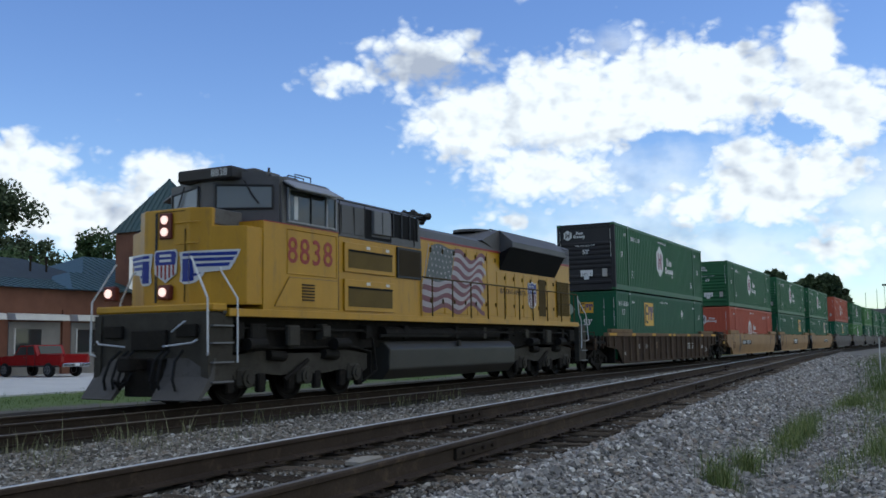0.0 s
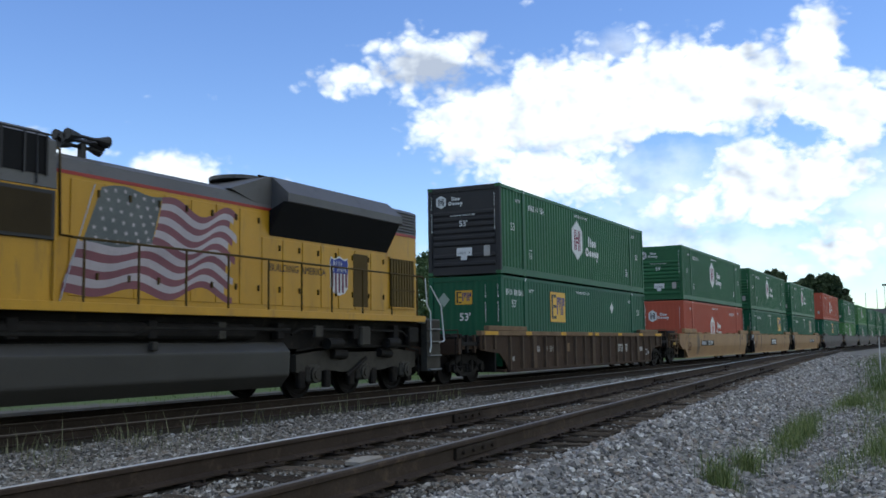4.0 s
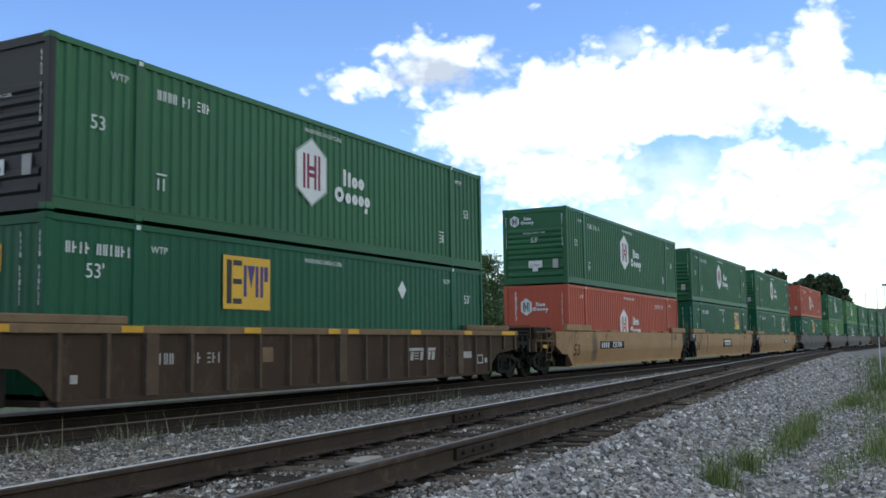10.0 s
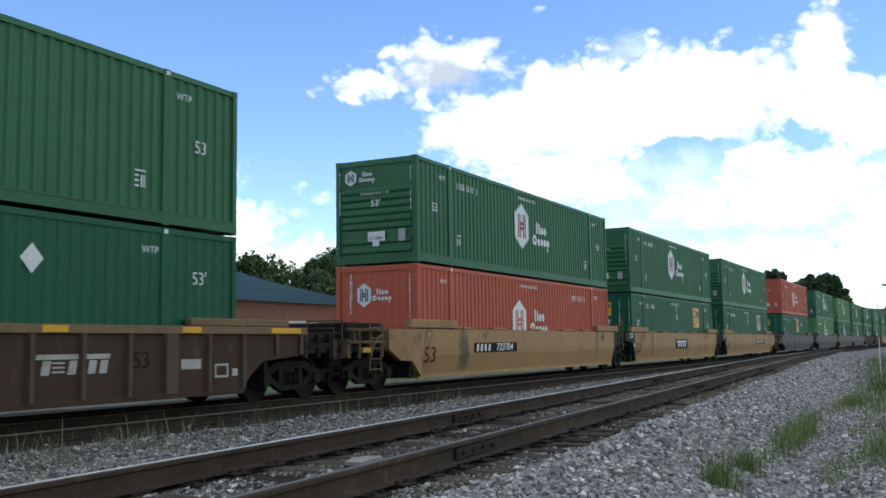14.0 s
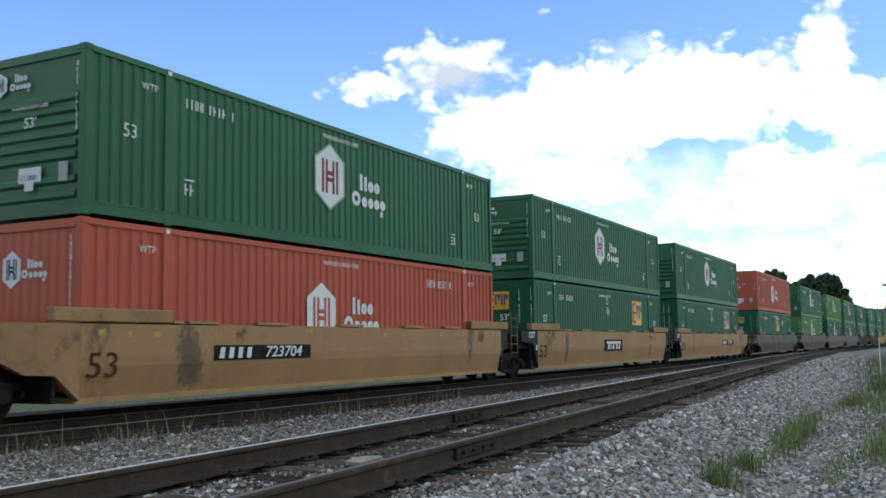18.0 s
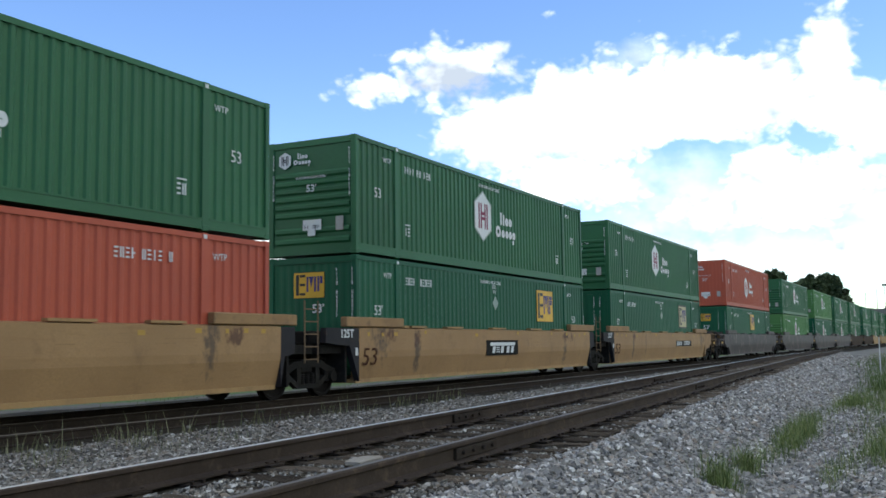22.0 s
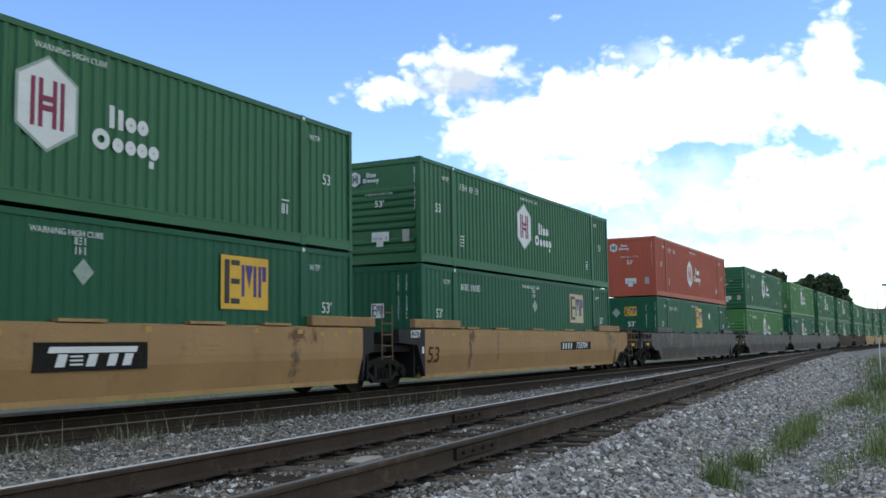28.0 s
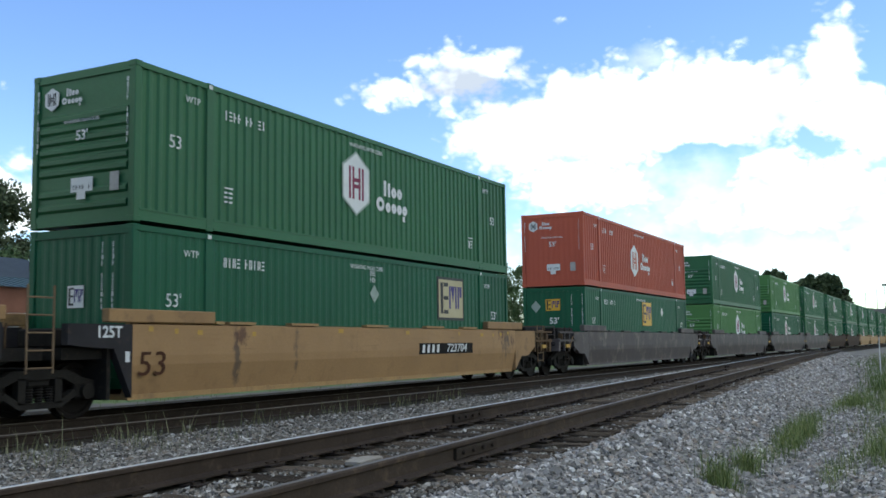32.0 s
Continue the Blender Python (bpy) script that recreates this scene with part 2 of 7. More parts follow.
def stone_material(name, stops):
    """Crushed granite: each stone takes its own shade, with mineral grain over it."""
    m = foliage_material(name, (0.1, 0.1, 0.1), (0.2, 0.2, 0.2))
    nt = m.node_tree
    bs = nt.nodes["Principled BSDF"]
    geo = nt.nodes["Geometry"]
    ramp = nt.nodes.new("ShaderNodeValToRGB")
    el = ramp.color_ramp.elements
    while len(el) < len(stops):
        el.new(0.5)
    for e, (at, col) in zip(el, stops):
        e.position, e.color = at, (*col, 1)
    nt.links.new(geo.outputs["Random Per Island"], ramp.inputs[0])
    co = nt.nodes.new("ShaderNodeTexCoord")
    grain = nt.nodes.new("ShaderNodeTexNoise")
    grain.inputs["Scale"].default_value, grain.inputs["Detail"].default_value = 95.0, 4
    nt.links.new(co.outputs["Object"], grain.inputs[0])
    val = nt.nodes.new("ShaderNodeMapRange")
    val.inputs["From Min"].default_value, val.inputs["From Max"].default_value = 0.25, 0.75
    val.inputs["To Min"].default_value, val.inputs["To Max"].default_value = 0.72, 1.28
    nt.links.new(grain.outputs["Fac"], val.inputs["Value"])
    hsv = nt.nodes.new("ShaderNodeHueSaturation")
    nt.links.new(val.outputs[0], hsv.inputs["Value"])
    nt.links.new(ramp.outputs[0], hsv.inputs["Color"])
    nt.links.new(hsv.outputs[0], bs.inputs["Base Color"])
    bs.inputs["Roughness"].default_value = 0.9
    return m


M["stone"] = stone_material("ballast_stone", [(0.0, (0.10, 0.094, 0.085)), (0.3, (0.22, 0.208, 0.192)), (0.62, (0.345, 0.325, 0.295)), (0.74, (0.26, 0.212, 0.168)), (0.86, (0.39, 0.372, 0.345)), (1.0, (0.60, 0.575, 0.53))])
M["silt_stone"] = stone_material("silted_ballast_stone", [(0.0, (0.06, 0.055, 0.045)), (0.35, (0.15, 0.138, 0.116)), (0.65, (0.26, 0.24, 0.205)), (0.78, (0.17, 0.135, 0.10)), (0.9, (0.34, 0.32, 0.28)), (1.0, (0.52, 0.495, 0.44))])


# ---- mesh helpers ----
def box(bm, x0, x1, y0, y1, z0, z1, bevel=0.0):
    v = [bm.verts.new((x, y, z)) for z in (z0, z1) for y in (y0, y1) for x in (x0, x1)]
    fs = [bm.faces.new([v[i] for i in q]) for q in ((0, 2, 3, 1), (4, 5, 7, 6), (0, 1, 5, 4), (2, 6, 7, 3), (0, 4, 6, 2), (1, 3, 7, 5))]
    if bevel:
        edges = {e for f in fs for e in f.edges}
        bmesh.ops.bevel(bm, geom=list(edges), offset=bevel, segments=1, affect="EDGES", profile=0.5)
    return v


def prism(bm, profile, axis, a, b):
    """A closed profile of (p, q) drawn out along an axis from a to b: x takes (y, z), y takes (x, z), z takes (x, y)."""
    def at(p, q, s):
        return {"x": (s, p, q), "y": (p, s, q), "z": (p, q, s)}[axis]
    r0 = [bm.verts.new(at(p, q, a)) for p, q in profile]
    r1 = [bm.verts.new(at(p, q, b)) for p, q in profile]
    n = len(profile)
    bm.faces.new(r0)
    bm.faces.new(list(reversed(r1)))
    for i in range(n):
        bm.faces.new((r0[i], r1[i], r1[(i + 1) % n], r0[(i + 1) % n]))


def rod(bm, p0, p1, r, seg=8, r1=None):
    p0, p1 = Vector(p0), Vector(p1)
    d = p1 - p0
    if d.length < 1e-6:
        return
    m = Matrix.Translation((p0 + p1) / 2) @ d.to_track_quat("Z", "Y").to_matrix().to_4x4()
    bmesh.ops.create_cone(bm, cap_ends=True, segments=seg, radius1=r, radius2=r if r1 is None else r1, depth=d.length, matrix=m)


def pipe(bm, pts, r, seg=6):
    for a, b in zip(pts, pts[1:]):
        rod(bm, a, b, r, seg)


def lathe(bm, profile, axis_y, seg=24, at=(0, 0, 0)):
    """A profile of (radius, y) turned about the y axis through at."""
    rings = []
    for r, y in profile:
        rings.append([bm.verts.new((at[0] + r * math.cos(2 * math.pi * k / seg), at[1] + y + axis_y, at[2] + r * math.sin(2 * math.pi * k / seg))) for k in range(seg)])
    for a, b in zip(rings, rings[1:]):
        for k in range(seg):
            bm.faces.new((a[k], a[(k + 1) % seg], b[(k + 1) % seg], b[k]))
    bm.faces.new(list(reversed(rings[0])))
    bm.faces.new(rings[-1])


def mesh_from(name, bm, mat, smooth=False):
    bmesh.ops.recalc_face_normals(bm, faces=bm.faces)
    me = bpy.data.meshes.new(name)
    bm.to_mesh(me)
    bm.free()
    me.materials.append(mat)
    if smooth:
        me.polygons.foreach_set("use_smooth", [True] * len(me.polygons))
    return me


def part(name, bm, mat, parent=None, label="", smooth=False):
    ob = new(name, mesh_from(name, bm, mat, smooth))
    ob.parent = parent
    if label:
        ob["label"] = label
    if name in ("number_bar", "name_mark", "notice_bar", "emblem_bar", "placard_bar", "badge_stroke", "stencil_bar", "scuff", "flag_star", "seam", "ledge_plate", "wing_feather", "yellow_mark"):
        ob["kind"] = "stuff"
    return ob


def piece(name, me, parent, m=None, label=""):
    """A part that shares its mesh with its likes."""
    ob = new(name, me)
    ob.parent = parent
    if m is not None:
        ob.matrix_basis = m
    if label:
        ob["label"] = label
    return ob


def boxpart(name, mat, parent, *b, bevel=0.0, label=""):
    bm = bmesh.new()
    box(bm, *b, bevel=bevel)
    return part(name, bm, mat, parent, label)


def thing(name, label, category, x=0.0, y=0.0, z=0.0, group="", kind=""):
    ob = new(name)
    ob.location = (x, y, z)
    return tagged(ob, label, category, group, kind)


LETTERS = {}


def lettering(text, size, mat, parent, m, name="lettering", label="", bold=0.0, slant=0.0):
    """Flat letters of the built-in font, 4 mm thick, lying in the plane that m sets."""
    key = (text, size, mat.name)
    if key not in LETTERS:
        cu = bpy.data.curves.new("text", "FONT")
        cu.body, cu.size, cu.align_x, cu.align_y, cu.extrude = text, size, "CENTER", "CENTER", 0.002
        cu.resolution_u = 3
        cu.offset, cu.shear = bold, slant
        tmp = bpy.data.objects.new("text", cu)
        scene.collection.objects.link(tmp)
        dg = bpy.context.evaluated_depsgraph_get()
        me = bpy.data.meshes.new_from_object(tmp.evaluated_get(dg))
        bpy.data.objects.remove(tmp)
        me.materials.clear()
        me.materials.append(mat)
        LETTERS[key] = me
    ob = piece(name, LETTERS[key], parent, m, label)
    ob["kind"] = "stuff"
    return ob


def side_plane(x, y, z):
    """Lettering that faces -y, read from the camera's side."""
    return Matrix.Translation((x, y, z)) @ Euler((radians(90), 0, 0)).to_matrix().to_4x4()


def end_plane(x, y, z):
    """Lettering that faces -x, read from in front."""
    return Matrix.Translation((x, y, z)) @ Euler((radians(90), 0, radians(-90))).to_matrix().to_4x4()


def bars(bm, plane, u0, v0, count, size, gap, seedn, at):
    """A row of plain bars in place of writing. plane 'side': u is x; 'end': u runs from +y to -y."""
    rnd = random.Random(seedn)

    def dash(u, w, v, h):
        if plane == "side":
            box(bm, u, u + w, at - 0.004, at, v, v + h)
        else:
            box(bm, at - 0.004, at, -u - w, -u, v, v + h)
    for k in range(count):
        if rnd.random() < 0.12 and count > 4:
            continue
        u, t = u0 + k * (size * 0.55 + gap), size * 0.17
        kind = rnd.randrange(4)
        if kind == 0:
            dash(u + size * 0.12, t, v0, size)
        elif kind == 1:
            dash(u, t, v0, size)
            dash(u + size * 0.3, t, v0, size)
        elif kind == 2:
            dash(u, t, v0, size)
            dash(u + t, size * 0.25, v0 + size * 0.42, t)
        else:
            for f in (0.0, 0.42, 0.83):
                dash(u, size * 0.44, v0 + size * f, t)


# ---- the train's way: seconds to metres along the line ----
def train_at(t):
    u = (t - 16) / 16
    return -6.518 + u * (-45.45 + u * (1.2588 + u * (0.3298 + u * 0.2589)))


MOVING = []  # (thing, its place along the train)
WHEELSETS = []  # (part, pose in its thing, radius)


def rolling(ob, x):
    ob.location.x = x + train_at(0)
    MOVING.append((ob, x, ob.location.y, ob.location.z))
    return ob


# ---- the ground, one sheet to the horizon ----
def near_y(x):
    """Centre line of the nearer track, which closes on the train's track."""
    return -9.98 + 0.0691 * min(x, 128.0)


def near_z(x):
    """Railhead height of the nearer track."""
    return 0.35 if x < 50 else 0.35 * max(0.0, 1 - (x - 50) / 75)


def ground_z(x, y):
    yn, zn = near_y(x), near_z(x)
    if y > 0:
        base = -0.5
    elif y > yn:
        base = -0.30
    else:
        base = -0.42
    a = -0.20 - max(0.0, abs(y) - 1.5) * 0.42
    b = zn - 0.215 - max(0.0, abs(y - yn) - 1.5) * (0.36 if y < yn else 0.12)
    h = max(base, a, b if x < 126 else -9)
    return h + 0.025 * noise.noise((x * 1.3, y * 1.3, 0)) + 0.05 * noise.noise((x * 0.25, y * 0.25, 5)) * (0.3 if abs(y) < 1.6 or abs(y - yn) < 1.6 else 1)


def axis_steps(lo, fine_lo, fine_hi, hi, step):
    xs = list(np.arange(fine_lo, fine_hi, step))
    s, x = step, fine_hi
    while x < hi:
        xs.append(x)
        s *= 1.18
        x += s
    s, x = step, fine_lo
    while x > lo:
        s *= 1.18
        x -= s
        xs.insert(0, x)
    return [lo, *xs, hi] if xs[0] > lo else [*xs, hi]


def ground_material():
    m = material("ballast_and_verge", (0.24, 0.228, 0.205), (0.17, 0.16, 0.143), 0.95, spec=0.06, grain=26, stain=1.1, bump=0.9, dirt=(0.09, 0.085, 0.075), dirt_amount=0.35)
    nt = m.node_tree
    bs = nt.nodes["Principled BSDF"]
    old = bs.inputs["Base Color"].links[0].from_socket
    co = nt.nodes.new("ShaderNodeTexCoord")
    sep = nt.nodes.new("ShaderNodeSeparateXYZ")
    nt.links.new(co.outputs["Object"], sep.inputs[0])
    n = nt.nodes.new("ShaderNodeTexNoise")
    n.inputs["Scale"].default_value, n.inputs["Detail"].default_value = 0.35, 8
    nt.links.new(co.outputs["Object"], n.inputs[0])

    def math_node(op, a, b):
        k = nt.nodes.new("ShaderNodeMath")
        k.operation = op
        for i, v in enumerate((a, b)):
            if isinstance(v, (int, float)):
                k.inputs[i].default_value = v
            else:
                nt.links.new(v, k.inputs[i])
        return k.outputs[0]
    wob = math_node("MULTIPLY", math_node("SUBTRACT", n.outputs["Fac"], 0.5), 5.0)
    far_side = math_node("SUBTRACT", math_node("ADD", sep.outputs["Y"], wob), 8.8)
    edge = math_node("ADD", math_node("MULTIPLY", sep.outputs["X"], 0.045), -13.6)
    near_side = math_node("SUBTRACT", edge, math_node("ADD", sep.outputs["Y"], math_node("MULTIPLY", wob, 0.55)))
    fac = math_node("MAXIMUM", far_side, near_side)
    cl = nt.nodes.new("ShaderNodeClamp")
    nt.links.new(fac, cl.inputs[0])
    g = nt.nodes.new("ShaderNodeTexNoise")
    g.inputs["Scale"].default_value, g.inputs["Detail"].default_value = 3.0, 9
    nt.links.new(co.outputs["Object"], g.inputs[0])
    # oil-dark, silted ballast along both tracks; beyond the train's track it paints shade
    dark = nt.nodes.new("ShaderNodeMix")
    dark.data_type = "RGBA"
    off_near = math_node("ABSOLUTE", math_node("ADD", sep.outputs["Y"], math_node("MULTIPLY_ADD", sep.outputs["X"], -0.0691)), 0.0)
    off_near.node.inputs[0].links[0].from_node.inputs[1].links[0].from_node.inputs[2].default_value = 9.98
    # y up to 8.0: shade under and behind the train, put into the colour
    d1 = math_node("MAXIMUM", math_node("SUBTRACT", math_node("MULTIPLY", sep.outputs["Y"], -1.0), 2.15), math_node("SUBTRACT", sep.outputs["Y"], 8.0))
    d2 = math_node("SUBTRACT", off_near, 1.45)
    dd = math_node("ADD", math_node("MINIMUM", d1, d2), math_node("MULTIPLY", math_node("SUBTRACT", g.outputs["Fac"], 0.5), 1.0))
    rng = nt.nodes.new("ShaderNodeMapRange")
    rng.inputs["From Min"].default_value, rng.inputs["From Max"].default_value = 0.12, -0.12
    nt.links.new(dd, rng.inputs["Value"])
    nt.links.new(rng.outputs[0], dark.inputs[0])
    nt.links.new(old, dark.inputs[6])
    dark.inputs[7].default_value = (0.030, 0.025, 0.019, 1)
    # silt washed into the ballast between the two tracks
    silt = nt.nodes.new("ShaderNodeMix")
    silt.data_type = "RGBA"
    between = math_node("SUBTRACT", math_node("ADD", sep.outputs["Y"], math_node("MULTIPLY", sep.outputs["X"], -0.0691)), -11.2)
    bc = nt.nodes.new("ShaderNodeClamp")
    nt.links.new(between, bc.inputs[0])
    nt.links.new(math_node("MULTIPLY", bc.outputs[0], 0.45), silt.inputs[0])
    nt.links.new(dark.outputs[2], silt.inputs[6])
    silt.inputs[7].default_value = (0.045, 0.040, 0.028, 1)
    old = silt.outputs[2]
    gm = nt.nodes.new("ShaderNodeMix")
    gm.data_type = "RGBA"
    gm.inputs[6].default_value, gm.inputs[7].default_value = (0.062, 0.105, 0.03, 1), (0.15, 0.185, 0.085, 1)
    nt.links.new(g.outputs["Fac"], gm.inputs[0])
    mx = nt.nodes.new("ShaderNodeMix")
    mx.data_type = "RGBA"
    nt.links.new(cl.outputs[0], mx.inputs[0])
    nt.links.new(old, mx.inputs[6])
    nt.links.new(gm.outputs[2], mx.inputs[7])
    nt.links.new(mx.outputs[2], bs.inputs["Base Color"])
    return m


def build_ground():
    xs = axis_steps(-2500, -4, 46, 4000, 0.28)
    ys = axis_steps(-2500, -17, 4, 2500, 0.2)
    verts = [(x, y, ground_z(x, y)) for y in ys for x in xs]
    nx = len(xs)
    faces = [(j * nx + i, j * nx + i + 1, (j + 1) * nx + i + 1, (j + 1) * nx + i) for j in range(len(ys) - 1) for i in range(nx - 1)]
    me = bpy.data.meshes.new("ground")
    me.from_pydata(verts, [], faces)
    me.polygons.foreach_set("use_smooth", [True] * len(faces))
    me.materials.append(ground_material())
    tagged(new("ground", me), "grey crushed-stone ballast giving way to green verge", "ground", kind="structure")


build_ground()
road = boxpart("road", M["asphalt"], None, -400, 600, 16.2, 33.0, -0.9, -0.44)
tagged(road, "pale worn asphalt road and parking area behind the line", "road", kind="structure")
bm = bmesh.new()
prism(bm, [(17.5, -0.436), (23.8, -0.2), (30.99, -0.2), (30.99, -0.7), (17.5, -0.7)], "x", -60, 120)
apron = part("parking_apron", bm, M["asphalt"], None)
tagged(apron, "pale asphalt parking apron sloping up to the shops", "pavement", kind="structure")


# ---- clouds: a far backdrop that drifts ----
def cloud_material():
    m = bpy.data.materials.new("cumulus")
    m.use_nodes = True
    nt = m.node_tree
    nt.nodes.clear()
    add, link = nt.nodes.new, nt.links.new
    uv = add("ShaderNodeUVMap")
    uv.uv_map = "sky"

    def op(kind, a, b=None, c=None):
        k = add("ShaderNodeMath")
        k.operation = kind
        for i, v in enumerate((a, b, c)):
            if v is None:
                continue
            if isinstance(v, (int, float)):
                k.inputs[i].default_value = v
            else:
                link(v, k.inputs[i])
        return k.outputs[0]

    def blob_field(blobs):
        out = None
        for a0, e0, ra, re, w in blobs:
            s = add("ShaderNodeVectorMath")
            s.operation = "SUBTRACT"
            link(uv.outputs[0], s.inputs[0])
            s.inputs[1].default_value = (a0, e0, 0)
            q = add("ShaderNodeVectorMath")
            q.operation = "MULTIPLY"
            link(s.outputs[0], q.inputs[0])
            q.inputs[1].default_value = (1 / ra, 1 / re, 0)
            ln = add("ShaderNodeVectorMath")
            ln.operation = "LENGTH"
            link(q.outputs[0], ln.inputs[0])
            v = op("MULTIPLY", op("SUBTRACT", 1.0, ln.outputs["Value"]), w)
            out = v if out is None else op("SMOOTH_MAX", out, v, 0.25)
        return out

    def fbm(scale, detail, rough, offset=0.0):
        n = add("ShaderNodeTexNoise")
        n.inputs["Scale"].default_value, n.inputs["Detail"].default_value, n.inputs["Roughness"].default_value = scale, detail, rough
        mp = add("ShaderNodeMapping")
        mp.inputs["Location"].default_value = (offset, offset * 0.7, 0)
        mp.inputs["Scale"].default_value = (1.0, 1.35, 1.0)
        link(uv.outputs[0], mp.inputs[0])
        link(mp.outputs[0], n.inputs[0])
        return op("SUBTRACT", n.outputs["Fac"], 0.5)

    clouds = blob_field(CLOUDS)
    holes = blob_field(HOLES)
    body = op("SUBTRACT", clouds, op("MULTIPLY", op("MAXIMUM", op("ADD", holes, op("MULTIPLY", fbm(0.7, 6, 0.6, 63.0), 1.1)), 0.0), 1.15))
    body = op("ADD", body, op("MULTIPLY", fbm(0.28, 3, 0.5, 3.0), 0.9))
    for scale, amount, offset in ((0.42, 0.75, 5.0), (0.95, 0.42, 17.0), (2.1, 0.12, 29.0)):
        puff = op("ABSOLUTE", fbm(scale, 1.5, 0.4, offset))
        body = op("ADD", body, op("MULTIPLY", op("SUBTRACT", puff, 0.11), amount * 2.4))
    body = op("ADD", body, op("MULTIPLY", fbm(2.6, 6, 0.5, 51.0), 0.18))
    cover = add("ShaderNodeMapRange")
    cover.interpolation_type = "SMOOTHSTEP"
    cover.inputs["From Min"].default_value, cover.inputs["From Max"].default_value = -0.12, 0.42
    link(body, cover.inputs["Value"])
    veil = blob_field(VEILS)
    thin = op("MULTIPLY", op("MINIMUM", op("MAXIMUM", op("ADD", veil, op("MULTIPLY", fbm(0.35, 5, 0.55, 9.0), 1.0)), 0.0), 0.75), 0.95)
    alpha = op("MAXIMUM", cover.outputs[0], thin)
    relief = op("SUBTRACT", fbm(0.42, 3, 0.45, 40.5), fbm(0.42, 3, 0.45, 40.0))
    shade = op("ADD", op("MAXIMUM", blob_field(SHADES), 0.0), op("MULTIPLY", fbm(0.30, 4, 0.5, 21.0), 1.6))
    shade = op("ADD", shade, op("MULTIPLY", relief, 2.6))
    sh = add("ShaderNodeMapRange")
    sh.inputs["From Min"].default_value, sh.inputs["From Max"].default_value = 0.0, 0.85
    link(shade, sh.inputs["Value"])
    col = add("ShaderNodeMix")
    col.data_type = "RGBA"
    col.inputs[6].default_value, col.inputs[7].default_value = (1.8, 1.8, 1.83, 1), (0.82, 0.87, 1.05, 1)
    link(sh.outputs[0], col.inputs[0])
    em = add("ShaderNodeEmission")
    link(col.outputs[2], em.inputs[0])
    tr = add("ShaderNodeBsdfTransparent")
    mx = add("ShaderNodeMixShader")
    link(alpha, mx.inputs[0])
    link(tr.outputs[0], mx.inputs[1])
    link(em.outputs[0], mx.inputs[2])
    o = add("ShaderNodeOutputMaterial")
    link(mx.outputs[0], o.inputs[0])
    return m


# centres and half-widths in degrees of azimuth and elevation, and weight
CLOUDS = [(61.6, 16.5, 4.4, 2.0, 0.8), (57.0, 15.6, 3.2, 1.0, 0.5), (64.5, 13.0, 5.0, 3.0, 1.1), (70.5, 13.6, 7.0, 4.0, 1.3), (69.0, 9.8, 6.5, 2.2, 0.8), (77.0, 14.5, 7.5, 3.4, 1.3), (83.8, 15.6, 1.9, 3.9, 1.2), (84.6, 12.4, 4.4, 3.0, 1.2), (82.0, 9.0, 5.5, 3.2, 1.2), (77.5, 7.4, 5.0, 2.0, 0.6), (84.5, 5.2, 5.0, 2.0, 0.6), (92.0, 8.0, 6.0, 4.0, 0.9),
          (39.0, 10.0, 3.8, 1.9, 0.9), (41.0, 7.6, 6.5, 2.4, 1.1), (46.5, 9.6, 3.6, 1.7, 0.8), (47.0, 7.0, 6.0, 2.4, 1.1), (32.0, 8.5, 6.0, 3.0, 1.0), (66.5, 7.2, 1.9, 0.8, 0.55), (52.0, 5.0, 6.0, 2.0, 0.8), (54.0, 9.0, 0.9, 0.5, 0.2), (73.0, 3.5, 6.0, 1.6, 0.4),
          # three wide cloud banks out of view, added for their light on the scene
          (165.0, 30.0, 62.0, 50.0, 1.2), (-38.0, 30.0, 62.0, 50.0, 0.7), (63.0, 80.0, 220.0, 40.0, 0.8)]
HOLES = [(76.2, 11.0, 2.6, 1.3, 0.7), (83.2, 11.4, 2.4, 1.7, 0.7), (88.5, 10.6, 2.2, 1.8, 0.8), (70.5, 6.4, 4.2, 1.3, 0.8), (80.5, 5.6, 4.0, 0.9, 0.6), (79.0, 16.9, 1.6, 0.9, 0.5), (40.0, 18.0, 14.0, 4.2, 2.2)]
VEILS = [(76.0, 9.0, 9.0, 3.0, 0.6), (74.0, 4.5, 14.0, 4.0, 0.85), (87.0, 7.0, 6.0, 5.0, 0.65), (73.0, 17.0, 3.0, 1.2, 0.5)]
SHADES = [(62.2, 15.9, 5.2, 1.9, 1.15), (68.5, 11.6, 4.0, 0.9, 0.5), (76.5, 6.0, 6.0, 1.2, 0.5), (83.0, 8.2, 3.0, 0.8, 0.35), (44.5, 7.6, 2.2, 1.0, 0.35)]


def build_clouds():
    R = 2600.0
    az, el = np.arange(-117.0, 243.1, 3.0), np.arange(-1.0, 90.1, 2.6)
    verts, uvs = [], []
    for e in el:
        for a in az:
            ar, er = radians(a), radians(e)
            verts.append((R * math.sin(ar) * math.cos(er), R * math.cos(ar) * math.cos(er), R * math.sin(er)))
            uvs.append((a, e))
    n = len(az)
    faces = [(j * n + i, j * n + i + 1, (j + 1) * n + i + 1, (j + 1) * n + i) for j in range(len(el) - 1) for i in range(n - 1)]
    me = bpy.data.meshes.new("backdrop")
    me.from_pydata(verts, [], faces)
    lay = me.uv_layers.new(name="sky")
    for lp in me.loops:
        lay.data[lp.index].uv = uvs[lp.vertex_index]
    me.polygons.foreach_set("use_smooth", [True] * len(faces))
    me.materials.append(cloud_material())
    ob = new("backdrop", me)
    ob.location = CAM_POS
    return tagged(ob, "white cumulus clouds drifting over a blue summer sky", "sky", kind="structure")


